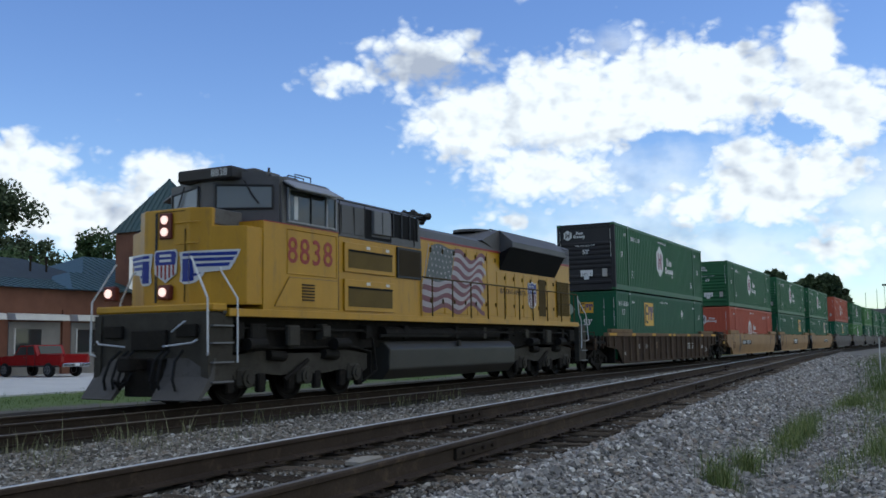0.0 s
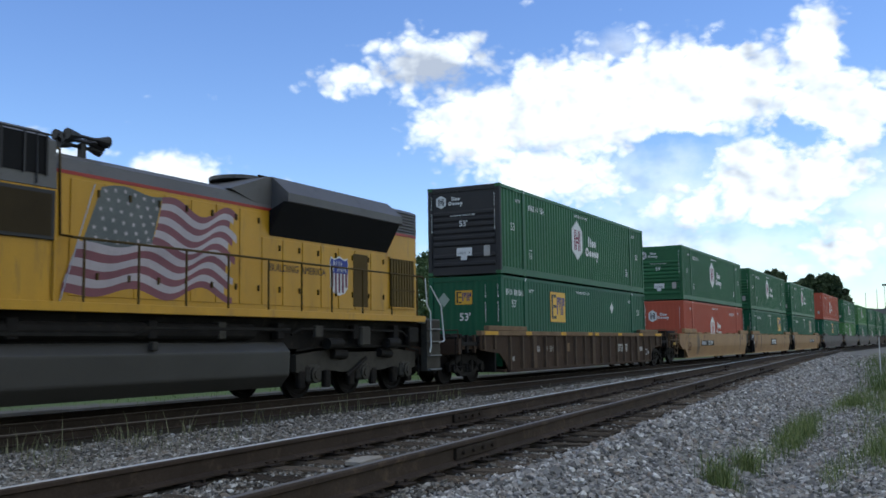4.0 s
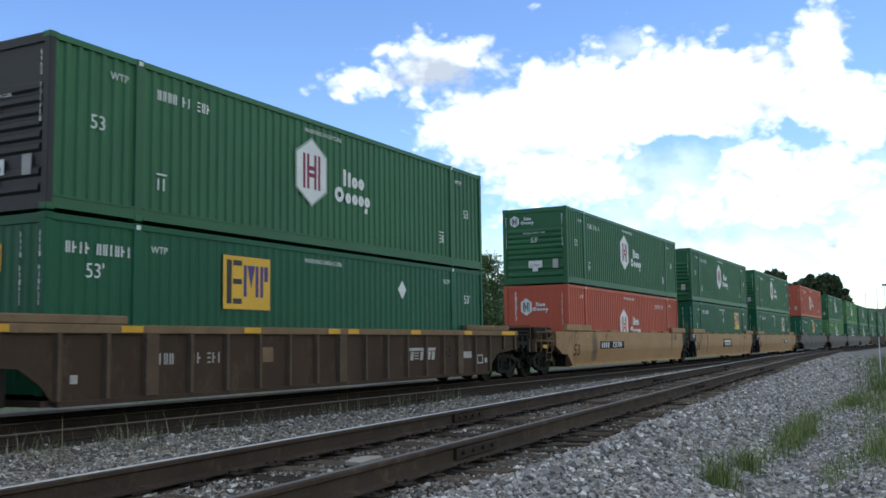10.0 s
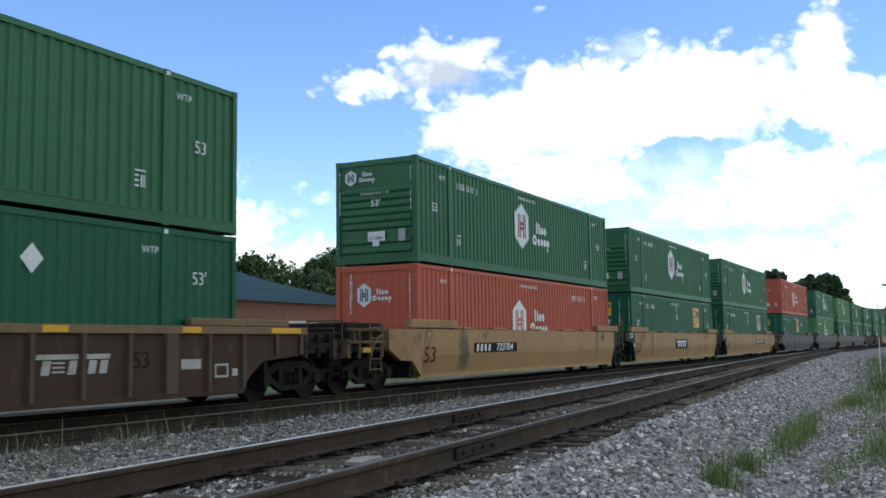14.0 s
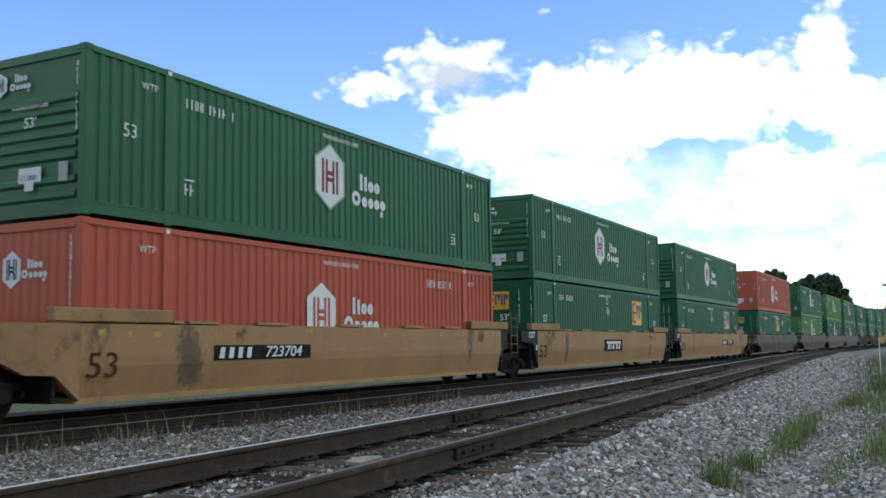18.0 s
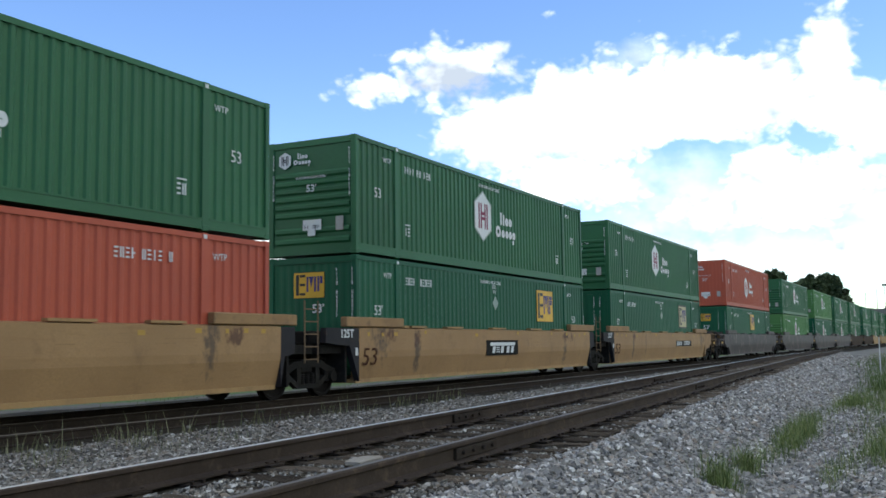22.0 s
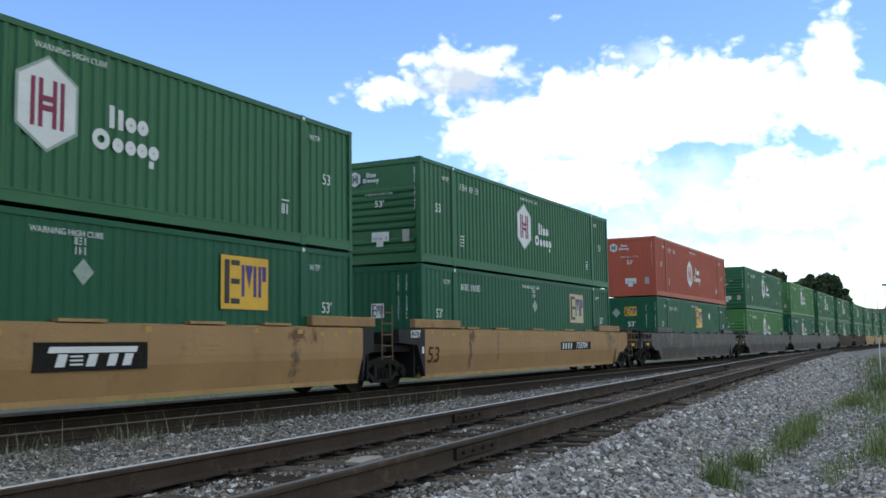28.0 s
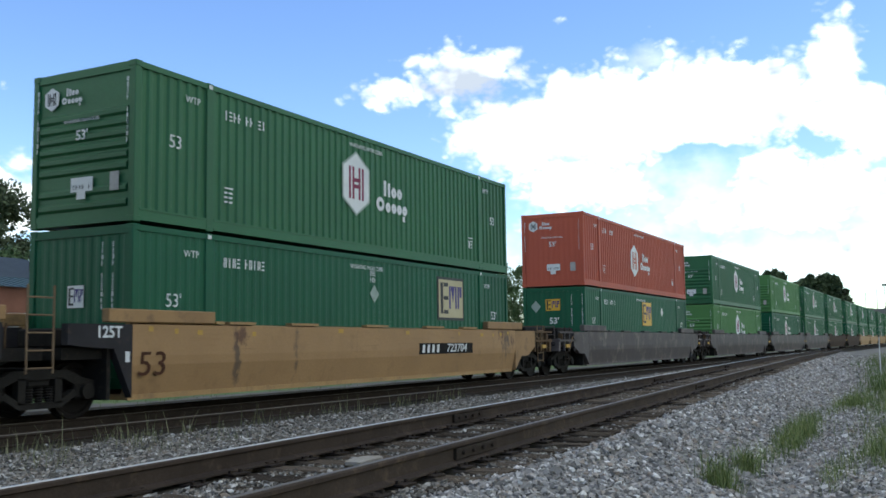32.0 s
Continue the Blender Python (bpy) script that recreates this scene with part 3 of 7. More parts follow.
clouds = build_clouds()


# ---- tracks ----
def rail_profile(z):
    return [(-0.075, z - 0.17), (0.075, z - 0.17), (0.075, z - 0.158), (0.012, z - 0.138), (0.010, z - 0.045), (0.036, z - 0.034), (0.036, z - 0.010), (0.026, z - 0.0), (-0.026, z - 0.0), (-0.036, z - 0.010), (-0.036, z - 0.034), (-0.010, z - 0.045), (-0.012, z - 0.138), (-0.075, z - 0.158)]


def sweep(bm, stations, profile_at):
    rings = [[bm.verts.new(v) for v in profile_at(s)] for s in stations]
    n = len(rings[0])
    for a, b in zip(rings, rings[1:]):
        for k in range(n):
            bm.faces.new((a[k], a[(k + 1) % n], b[(k + 1) % n], b[k]))


def build_track(label, centre, height, x0, x1, tie_hi, seedn, rail_mat, tops, joints=()):
    t = thing("railway_track", label, "railway track", kind="structure")
    stations = sorted({x0, 0.0, 25.0, 50.0, 75.0, 100.0, 125.0, x1})
    for side in (-0.752, 0.752):
        bm = bmesh.new()
        sweep(bm, stations, lambda x: [(x, centre(x) + side + p, q) for p, q in rail_profile(height(x) - 0.003)])
        r = part("rail", bm, M[rail_mat], t, "rust-brown steel rail")
        for xj in joints if side < 0 else [x + 3.4 for x in joints]:
            for face in (-1, 1):
                bm = bmesh.new()
                y = centre(xj) + side + face * 0.026
                tilt = (centre(xj + 0.46) - centre(xj - 0.46)) / 2
                z = height(xj)
                prism(bm, [(xj - 0.46, y - tilt - 0.014), (xj + 0.46, y + tilt - 0.014), (xj + 0.46, y + tilt + 0.014), (xj - 0.46, y - tilt + 0.014)], "z", z - 0.135, z - 0.048)
                for k in range(4):
                    xb = xj - 0.33 + 0.22 * k
                    yb = y + tilt * (xb - xj) / 0.46
                    rod(bm, (xb, yb, z - 0.09), (xb, yb + face * 0.04, z - 0.09), 0.018, 6)
                part("joint_bar", bm, M["rail"], r, "dark bolted rail joint bar")
        bm = bmesh.new()
        sweep(bm, stations, lambda x: [(x, centre(x) + side + p, height(x) + q) for p, q in ((-0.021, -0.006), (0.021, -0.006), (0.018, 0.001), (-0.018, 0.001))])
        part("running_surface", bm, M[tops[0 if side < 0 else 1]], r, "wheel-polished bright strip along the railhead")
    rnd = random.Random(seedn)
    ties = []
    for v in range(4):
        bm = bmesh.new()
        rows = [[(-0.115, -0.17), (0.115, -0.17), (0.115, -0.02), (0.098, 0.0), (0.03, -0.004), (-0.035, 0.0), (-0.1, -0.002), (-0.115, -0.02)] for _ in range(15)]
        wear = random.Random(seedn * 10 + v)
        sweep(bm, list(range(15)), lambda i: [(p + wear.uniform(-0.012, 0.012), -1.3 + 2.6 * i / 14 + (wear.uniform(-0.02, 0.02) if i in (0, 14) else 0), q - (wear.uniform(0, 0.016) if q > -0.1 else 0)) for p, q in rows[i]])
        bm.verts.ensure_lookup_table()
        bm.faces.new([bm.verts[k] for k in range(7, -1, -1)])
        bm.faces.new([bm.verts[14 * 8 + k] for k in range(8)])
        ties.append(mesh_from("tie", bm, M["tie"]))
    bm = bmesh.new()
    for s in (-0.752, 0.752):
        box(bm, -0.09, 0.09, s - 0.17, s + 0.17, 0.0, 0.012)
        for dx, dy in ((-0.06, 0.1), (0.06, -0.1), (0.055, 0.1), (-0.055, -0.1)):
            box(bm, dx - 0.012, dx + 0.012, s + dy - 0.012, s + dy + 0.012, 0.012, 0.035)
    plate = mesh_from("tie_plate", bm, M["rail"])
    x = -4.0
    while x < tie_hi:
        z = height(x) - 0.182
        ob = piece("tie", ties[rnd.randrange(4)], t, pose(x, centre(x) + rnd.uniform(-0.06, 0.06), z + rnd.uniform(-0.012, 0.006), rnd.uniform(-0.4, 0.4), 0, rnd.uniform(-1.5, 1.5)))
        if x < 34:
            piece("tie_plate", plate, ob)
        x += 0.53 + rnd.uniform(-0.03, 0.03)
    return t


build_track("rusty main-line track on timber ties under the train", lambda x: 0.0, lambda x: 0.0, -60, 900, 60, 3, "rail", ("pale_rust", "pale_rust"))
build_track("nearer track with dark rails on weathered timber ties in ballast", near_y, near_z, -30, 127, 70, 4, "rail_dark", ("dull_steel", "steel"), (7.62, 19.5, 31.4))

# a splintered board left between the rails of the nearer track
board = thing("timber_board", "pale weathered splintered board lying across the ties", "board", 7.1, -9.42, 0.166)
board.rotation_euler.z = radians(8)
bm = bmesh.new()
prism(bm, [(-0.25, -0.09), (0.18, -0.11), (0.27, -0.04), (0.20, 0.08), (-0.05, 0.10), (-0.22, 0.06)], "z", 0.0, 0.028)
part("plank", bm, M["pale_board"], board)
bm = bmesh.new()
prism(bm, [(-0.18, 0.065), (0.12, 0.105), (0.10, 0.13), (-0.16, 0.085)], "z", 0.0, 0.018)
part("splinter", bm, M["pale_board"], board)

# a worn rail laid down beside the main track
spare = thing("spare_rail", "rusty spare rail lying on the ballast beside the track", "rail")
bm = bmesh.new()
sweep(bm, [2.0, 20.0, 40.0, 62.0], lambda x: [(x, -1.60 + p, q) for p, q in rail_profile(-0.083)])
part("rail", bm, M["rail"], spare)
bm = bmesh.new()
sweep(bm, [2.0, 20.0, 40.0, 62.0], lambda x: [(x, -1.60 + p, -0.08 + q) for p, q in ((-0.034, -0.006), (0.034, -0.006), (0.030, 0.001), (-0.030, 0.001))])
part("rail_top", bm, M["pale_rust"], spare, "worn rail top, painted lighter for the light it catches")


def scatter_stones(count, seedn, silted, x0=5.0, span=36.0, grow=1.0):
    """Loose ballast: small faceted stones strewn over the beds."""
    rnd = np.random.RandomState(seedn)
    x = x0 + span * rnd.rand(count) ** (1.7 if grow == 1.0 else 1.2)
    y = -14.2 + 13.0 * rnd.rand(count)
    keep = []
    silty = y > near_y(0) + 0.0691 * x - 1.2
    for i in range(count):
        d = abs(y[i] - near_y(x[i]))
        if silty[i] != silted:
            continue
        if d < 1.3 and rnd.rand() > 0.7 or abs(y[i]) < 2.2 and rnd.rand() > 0.05:
            continue
        if abs(d - 0.75) < 0.16:
            continue
        keep.append(i)
    x, y = x[keep], y[keep]
    n = len(x)
    z = np.array([ground_z(a, b) for a, b in zip(x, y)])
    base = np.array([(a, 0.78 * b, 0.62 * c) for c in (-1, 1) for b in (-1, 1) for a in (-1, 1)], float)
    quad = np.array([(0, 2, 3, 1), (4, 5, 7, 6), (0, 1, 5, 4), (2, 6, 7, 3), (0, 4, 6, 2), (1, 3, 7, 5)])
    size = grow * rnd.uniform(0.013, 0.034, n) * np.where(rnd.rand(n) < 0.05, 1.6, 1.0) * np.where(np.abs(y - (-9.98 + 0.0691 * x)) < 1.3, 0.6, 1.0)
    v = base[None] * (size[:, None, None] * rnd.uniform(0.45, 1.1, (n, 8, 3)))
    for i, j in ((1, 2), (0, 2), (0, 1)):
        a = rnd.uniform(-0.6, 0.6, n) if j == 2 else rnd.rand(n) * 6.283
        ca, sa = np.cos(a)[:, None], np.sin(a)[:, None]
        v[:, :, i], v[:, :, j] = v[:, :, i] * ca - v[:, :, j] * sa, v[:, :, i] * sa + v[:, :, j] * ca
    v += np.stack((x, y, z + size * 0.3), 1)[:, None, :]
    f = (quad[None] + (np.arange(n) * 8)[:, None, None]).reshape(-1, 4)
    me = bpy.data.meshes.new("ballast_stones")
    me.from_pydata(v.reshape(-1, 3).tolist(), [], f.tolist())
    me.materials.append(M["silt_stone" if silted else "stone"])
    tagged(new("ballast_stones", me), "silted brownish-grey ballast stones between the tracks" if silted else "loose grey crushed granite ballast stones", "ballast", kind="stuff")


scatter_stones(150000, 5, False)
scatter_stones(150000, 5, True)
scatter_stones(60000, 6, False, 38.0, 62.0, 1.7)
scatter_stones(36000, 7, False, -9.0, 15.0, 1.01)
scatter_stones(36000, 8, True, -9.0, 15.0, 1.01)


def blades(name, label, patches, mat, seedn, height, width=0.008, dense=1.0):
    """Grass or weeds: thin bent blades in patches of (x, y, rx, ry, count)."""
    rnd = random.Random(seedn)
    verts, faces = [], []
    for px, py, rx, ry, cnt in patches:
        for _ in range(int(cnt * dense)):
            x, y = px + rx * rnd.gauss(0, 0.8), py + ry * rnd.gauss(0, 1.05)
            z = ground_z(x, y) - 0.02
            h, b, lean = height * (0.2 + 1.05 * rnd.random() ** 1.6), rnd.random() * 6.283, rnd.uniform(0.05, 0.95)
            dx, dy = math.cos(b) * width, math.sin(b) * width
            lx, ly = math.cos(b + 1.57) * lean * h, math.sin(b + 1.57) * lean * h
            k = len(verts)
            verts += [(x - dx, y - dy, z), (x + dx, y + dy, z), (x + dx * 0.7 + lx * 0.4, y + dy * 0.7 + ly * 0.4, z + h * 0.6), (x - dx * 0.7 + lx * 0.4, y - dy * 0.7 + ly * 0.4, z + h * 0.6), (x + lx, y + ly, z + h)]
            faces += [(k, k + 1, k + 2, k + 3), (k + 3, k + 2, k + 4)]
    me = bpy.data.meshes.new(name)
    me.from_pydata(verts, [], faces)
    me.materials.append(mat)
    return tagged(new(name, me), label, "grass", kind="stuff")


blades("grass", "tufts of green grass and weeds growing through gravel",
       [(9.75, -11.80, 0.16, 0.09, 190), (10.1, -11.76, 0.18, 0.07, 120), (11.1, -11.80, 0.14, 0.07, 170), (11.35, -11.76, 0.16, 0.06, 90), (12.0, -11.84, 0.22, 0.05, 60), (13.3, -11.86, 0.5, 0.07, 150), (14.3, -11.80, 0.5, 0.09, 230), (15.6, -11.74, 0.6, 0.09, 260), (16.6, -11.70, 0.5, 0.09, 230), (18.0, -11.60, 0.8, 0.09, 170), (19.5, -11.50, 0.7, 0.08, 150), (22.0, -11.62, 0.9, 0.10, 90), (25.2, -11.62, 0.9, 0.16, 420), (26.8, -11.82, 1.0, 0.16, 300), (30.0, -11.7, 1.4, 0.3, 260), (24.0, -12.2, 1.2, 0.25, 260), (27.5, -12.4, 1.5, 0.3, 420), (20.5, -12.5, 1.5, 0.3, 120), (17.2, -12.3, 1.0, 0.2, 60),
        (13.9, -12.98, 0.8, 0.14, 330), (15.6, -13.0, 0.9, 0.16, 330), (11.6, -12.66, 0.6, 0.10, 90), (12.6, -12.62, 0.7, 0.08, 70), (18.2, -13.1, 1.4, 0.25, 520), (22.5, -13.0, 2.0, 0.4, 700), (28.5, -12.8, 2.6, 0.5, 800), (34.0, -12.4, 2.6, 0.5, 900), (46, -12.2, 4, 0.7, 1500), (60, -11.6, 6, 0.9, 2000), (78, -10.6, 8, 1.1, 2400), (100, -9.2, 10, 1.2, 2600)],
       M["grass"], 8, 0.27, 0.0036, 1.5)
blades("tall_grass", "taller loose clumps of seeding grass in the gravel",
       [(9.8, -11.80, 0.14, 0.07, 110), (11.15, -11.80, 0.12, 0.06, 120), (14.6, -11.80, 0.4, 0.10, 120), (16.2, -11.70, 0.4, 0.10, 220), (16.9, -11.68, 0.4, 0.10, 160), (25.6, -11.64, 0.6, 0.14, 260), (14.2, -12.98, 0.5, 0.12, 160), (18.5, -13.1, 0.8, 0.2, 200), (24.0, -12.9, 1.5, 0.3, 300)],
       M["grass"], 18, 0.36, 0.003, 1.15)
blades("tall_weeds", "dense waist-high green weeds along the edge of the ballast",
       [(31.5, -12.0, 0.9, 0.22, 420), (33.4, -11.75, 1.2, 0.25, 700), (37.0, -11.8, 1.6, 0.35, 900), (42.0, -11.5, 2.0, 0.4, 1100), (50.0, -11.1, 3.0, 0.6, 1500), (60.0, -10.4, 4.0, 0.7, 1700), (72.0, -9.6, 5.0, 0.8, 1700)],
       M["weed"], 28, 0.55, 0.007, 0.32)
blades("lawn", "mown green grass between the line and the road",
       [(6.0 + 3.0 * k, 11.5 + 1.6 * (k % 3), 2.2, 1.9, 900) for k in range(16)], M["lawn"], 38, 0.14, 0.010, 1.0)
blades("dry_weeds", "thin dry weed stems beside the far rail",
       [(9.5 + 0.9 * k, -2.15 + 0.1 * (k % 3), 0.25, 0.16, 10 if k % 3 else 26) for k in range(16)], M["straw"], 9, 0.42, 0.006)
blades("pale_weeds", "pale sparse weeds sprouting between the two tracks",
       [(7.0 + 0.42 * k, -3.9 + 0.55 * (k % 4), 0.3, 0.3, 26 if k % 2 else 44) for k in range(14)], M["straw"], 19, 0.30, 0.005)


# ---- station building behind the line ----
def hip_roof(bm, x0, x1, y0, y1, z0, z1, ridge_in):
    yc = (y0 + y1) / 2
    v = [bm.verts.new(p) for p in ((x0, y0, z0), (x1, y0, z0), (x1, y1, z0), (x0, y1, z0), (x0 + ridge_in, yc, z1), (x1 - ridge_in, yc, z1))]
    for q in ((0, 1, 5, 4), (2, 3, 4, 5), (1, 2, 5), (3, 0, 4), (0, 3, 2, 1)):
        bm.faces.new([v[i] for i in q])


def seams(bm, x0, x1, y0, z0, y1, z1, ridge_in, step, r=0.03):
    x = x0 + step
    while x < x1 - step * 0.5:
        k = min(1.0, (x - x0) / ridge_in, (x1 - x) / ridge_in) if ridge_in else 1.0
        rod(bm, (x, y0, z0 + 0.02), (x, y0 + (y1 - y0) * k, z0 + (z1 - z0) * k + 0.02), r, 4)
        x += step


def build_station():
    st = thing("station_building", "red brick building with blue-green metal roofs and square tower", "building")
    GZ = -0.5
    # left wing with shop bays
    x0, x1, yf, yb, ze = 14.0, 44.8, 31.0, 44.0, 4.55
    boxpart("wall", M["brick_wall"], st, x0, x1, yf, yb, GZ, ze, label="red brick wall of the shop wing")
    bm = bmesh.new()
    hip_roof(bm, x0 - 0.5, 45.2, yf - 0.5, yb + 0.5, ze, 6.05, 6.5)
    rf = part("roof", bm, M["roof"], st, "blue-green standing-seam metal hip roof")
    bm = bmesh.new()
    seams(bm, x0 - 0.5, 45.2, yf - 0.5, ze, (yf + yb) / 2, 6.05, 6.5, 0.6)
    part("seam", bm, M["roof"], rf)
    bm = bmesh.new()
    hip_roof(bm, 36.0, 47.0, yf + 1.2, yb + 1.5, ze + 0.1, 7.0, 4.0)
    part("roof", bm, M["hip_face_roof"], st, "higher slate-blue hip roof beside the tower")
    for k, (a, b) in enumerate(((24.0, 27.6), (28.2, 31.6), (32.0, 35.2), (35.75, 39.35), (39.95, 43.3))):
        aw = part("awning", (lambda q: (prism(q, [(yf - 0.75, 2.78), (yf - 0.05, 2.78), (yf - 0.05, 3.16), (yf - 0.65, 3.10)], "x", a, b), q)[1])(bmesh.new()), M["cream"], st, "cream flat awning over a shop bay")
        w = boxpart("window", M["plaster"], st, a + 0.1, b - 0.1, yf - 0.06, yf - 0.004, GZ, 2.7, label="pale recessed shop bay")
        boxpart("pane", M["glass"], w, a + 0.5, a + 2.2, yf - 0.10, yf - 0.065, 1.0, 2.3)
        boxpart("frame", M["cream"], w, a + 0.42, a + 0.5, yf - 0.12, yf - 0.06, 0.95, 2.35)
        boxpart("pier", M["brick_wall"], st, b + 0.03, b + 0.32, yf - 0.12, yf - 0.003, GZ, 3.4)
    # stacked hip roofs beside the tower
    boxpart("wall", M["brick_wall"], st, 43.8, 66.4, 34.4, 41.8, ze, 5.5)
    for a, b, c, d, z0, z1, inset in ((39.4, 52.0, 30.2, 38.4, 4.56, 5.92, 3.4), (43.2, 67.0, 33.6, 42.4, 5.5, 7.4, 4.0)):
        bm = bmesh.new()
        hip_roof(bm, a, b, c, d, z0, z1, inset)
        rf = part("roof", bm, M["roof"], st, "blue-green seamed hip roof beside the tower")
        bm = bmesh.new()
        seams(bm, a, b, c, z0, (c + d) / 2, z1, inset, 0.55)
        part("seam", bm, M["roof"], rf)
    # tower
    tx, ty, tw, te = 44.8, 28.0, 4.5, 8.38
    boxpart("tower", M["brick_wall"], st, tx, tx + tw, ty, ty + tw, GZ, te, label="square red brick tower")
    bm = bmesh.new()
    hip_roof(bm, tx - 0.25, tx + tw + 0.25, ty - 0.25, ty + tw + 0.25, te, 12.0, (tw + 0.5) / 2)
    tr = part("roof", bm, M["roof"], st, "pyramid roof of blue-green standing-seam metal")
    bm = bmesh.new()
    seams(bm, tx - 0.25, tx + tw + 0.25, ty - 0.25, te, ty + tw / 2, 12.0, (tw + 0.5) / 2, 0.42)
    yy = ty - 0.25 + 0.42
    while yy < ty + tw:
        k = min(yy - ty + 0.25, ty + tw + 0.25 - yy) / ((tw + 0.5) / 2)
        rod(bm, (tx - 0.25, yy, te + 0.02), (tx - 0.25 + k * (tw + 0.5) / 2, yy, te + (12.0 - te) * k + 0.02), 0.03, 4)
        yy += 0.42
    part("seam", bm, M["roof"], tr)
    # display boards on two faces of the tower
    s = boxpart("display_board", M["blackp"], st, tx + 0.85, tx + 3.2, ty - 0.18, ty - 0.004, 4.6, 6.85, label="lit display board with green and blue picture")
    boxpart("screen", M["screen_blue"], s, tx + 0.93, tx + 3.12, ty - 0.20, ty - 0.184, 4.67, 5.9)
    boxpart("screen", M["screen_green"], s, tx + 0.93, tx + 3.12, ty - 0.20, ty - 0.184, 5.9, 6.78)
    boxpart("screen", M["screen_white"], s, tx + 1.3, tx + 2.0, ty - 0.21, ty - 0.202, 4.85, 5.3)
    s = boxpart("display_board", M["blackp"], st, tx - 0.18, tx - 0.004, ty + 0.76, ty + 3.18, 4.6, 6.86, label="lit white display board")
    boxpart("screen", M["screen_white"], s, tx - 0.20, tx - 0.184, ty + 0.80, ty + 3.14, 4.64, 6.82)
    # right wing
    x0, x1, ze = 49.3, 72.6, 4.5
    boxpart("wall", M["brick_wall"], st, x0, x1, 31.0, 43.0, GZ, ze, label="red brick wall of the long wing")
    bm = bmesh.new()
    hip_roof(bm, x0 - 0.3, x1 + 0.6, 30.4, 43.6, ze, 6.6, 6.5)
    rf = part("roof", bm, M["roof"], st, "blue-green seamed metal hip roof of the long wing")
    bm = bmesh.new()
    seams(bm, x0 - 0.3, x1 + 0.6, 30.4, ze, 37.0, 6.6, 6.5, 0.6)
    part("seam", bm, M["roof"], rf)
    for k in range(6):
        a = 51.0 + k * 3.4
        w = boxpart("window", M["cream"], st, a, a + 1.3, 30.93, 30.996, 0.6, 2.7)
        boxpart("pane", M["glass"], w, a + 0.08, a + 1.22, 30.90, 30.925, 0.68, 2.62)
    for z in (2.95, 3.05):
        boxpart("band", M["cream"], st, x0 + 0.1, x1 - 0.1, 30.95, 30.997, z, z + 0.06)
    for a in (46.9, 48.1):
        bm = bmesh.new()
        rod(bm, (a - 5.6, 36.0, 5.4), (a - 5.6, 36.0, 6.75), 0.07, 8)
        rod(bm, (a - 5.6, 36.0, 6.75), (a - 5.6, 36.0, 6.9), 0.12, 8)
        part("vent_pipe", bm, M["rail"], st, "dark capped roof vent pipe")
    return st


def glow_material(name, col, strength):
    m = bpy.data.materials.new(name)
    m.use_nodes = True
    b = m.node_tree.nodes["Principled BSDF"]
    b.inputs["Base Color"].default_value = (0.02, 0.02, 0.02, 1)
    b.inputs["Emission Color"].default_value = (*col, 1)
    b.inputs["Emission Strength"].default_value = strength
    return m


M["screen_white"] = glow_material("screen_white", (0.9, 0.92, 0.95), 0.75)
M["screen_green"] = glow_material("screen_green", (0.14, 0.82, 0.32), 0.8)
M["screen_blue"] = glow_material("screen_blue", (0.16, 0.72, 0.5), 0.75)
build_station()


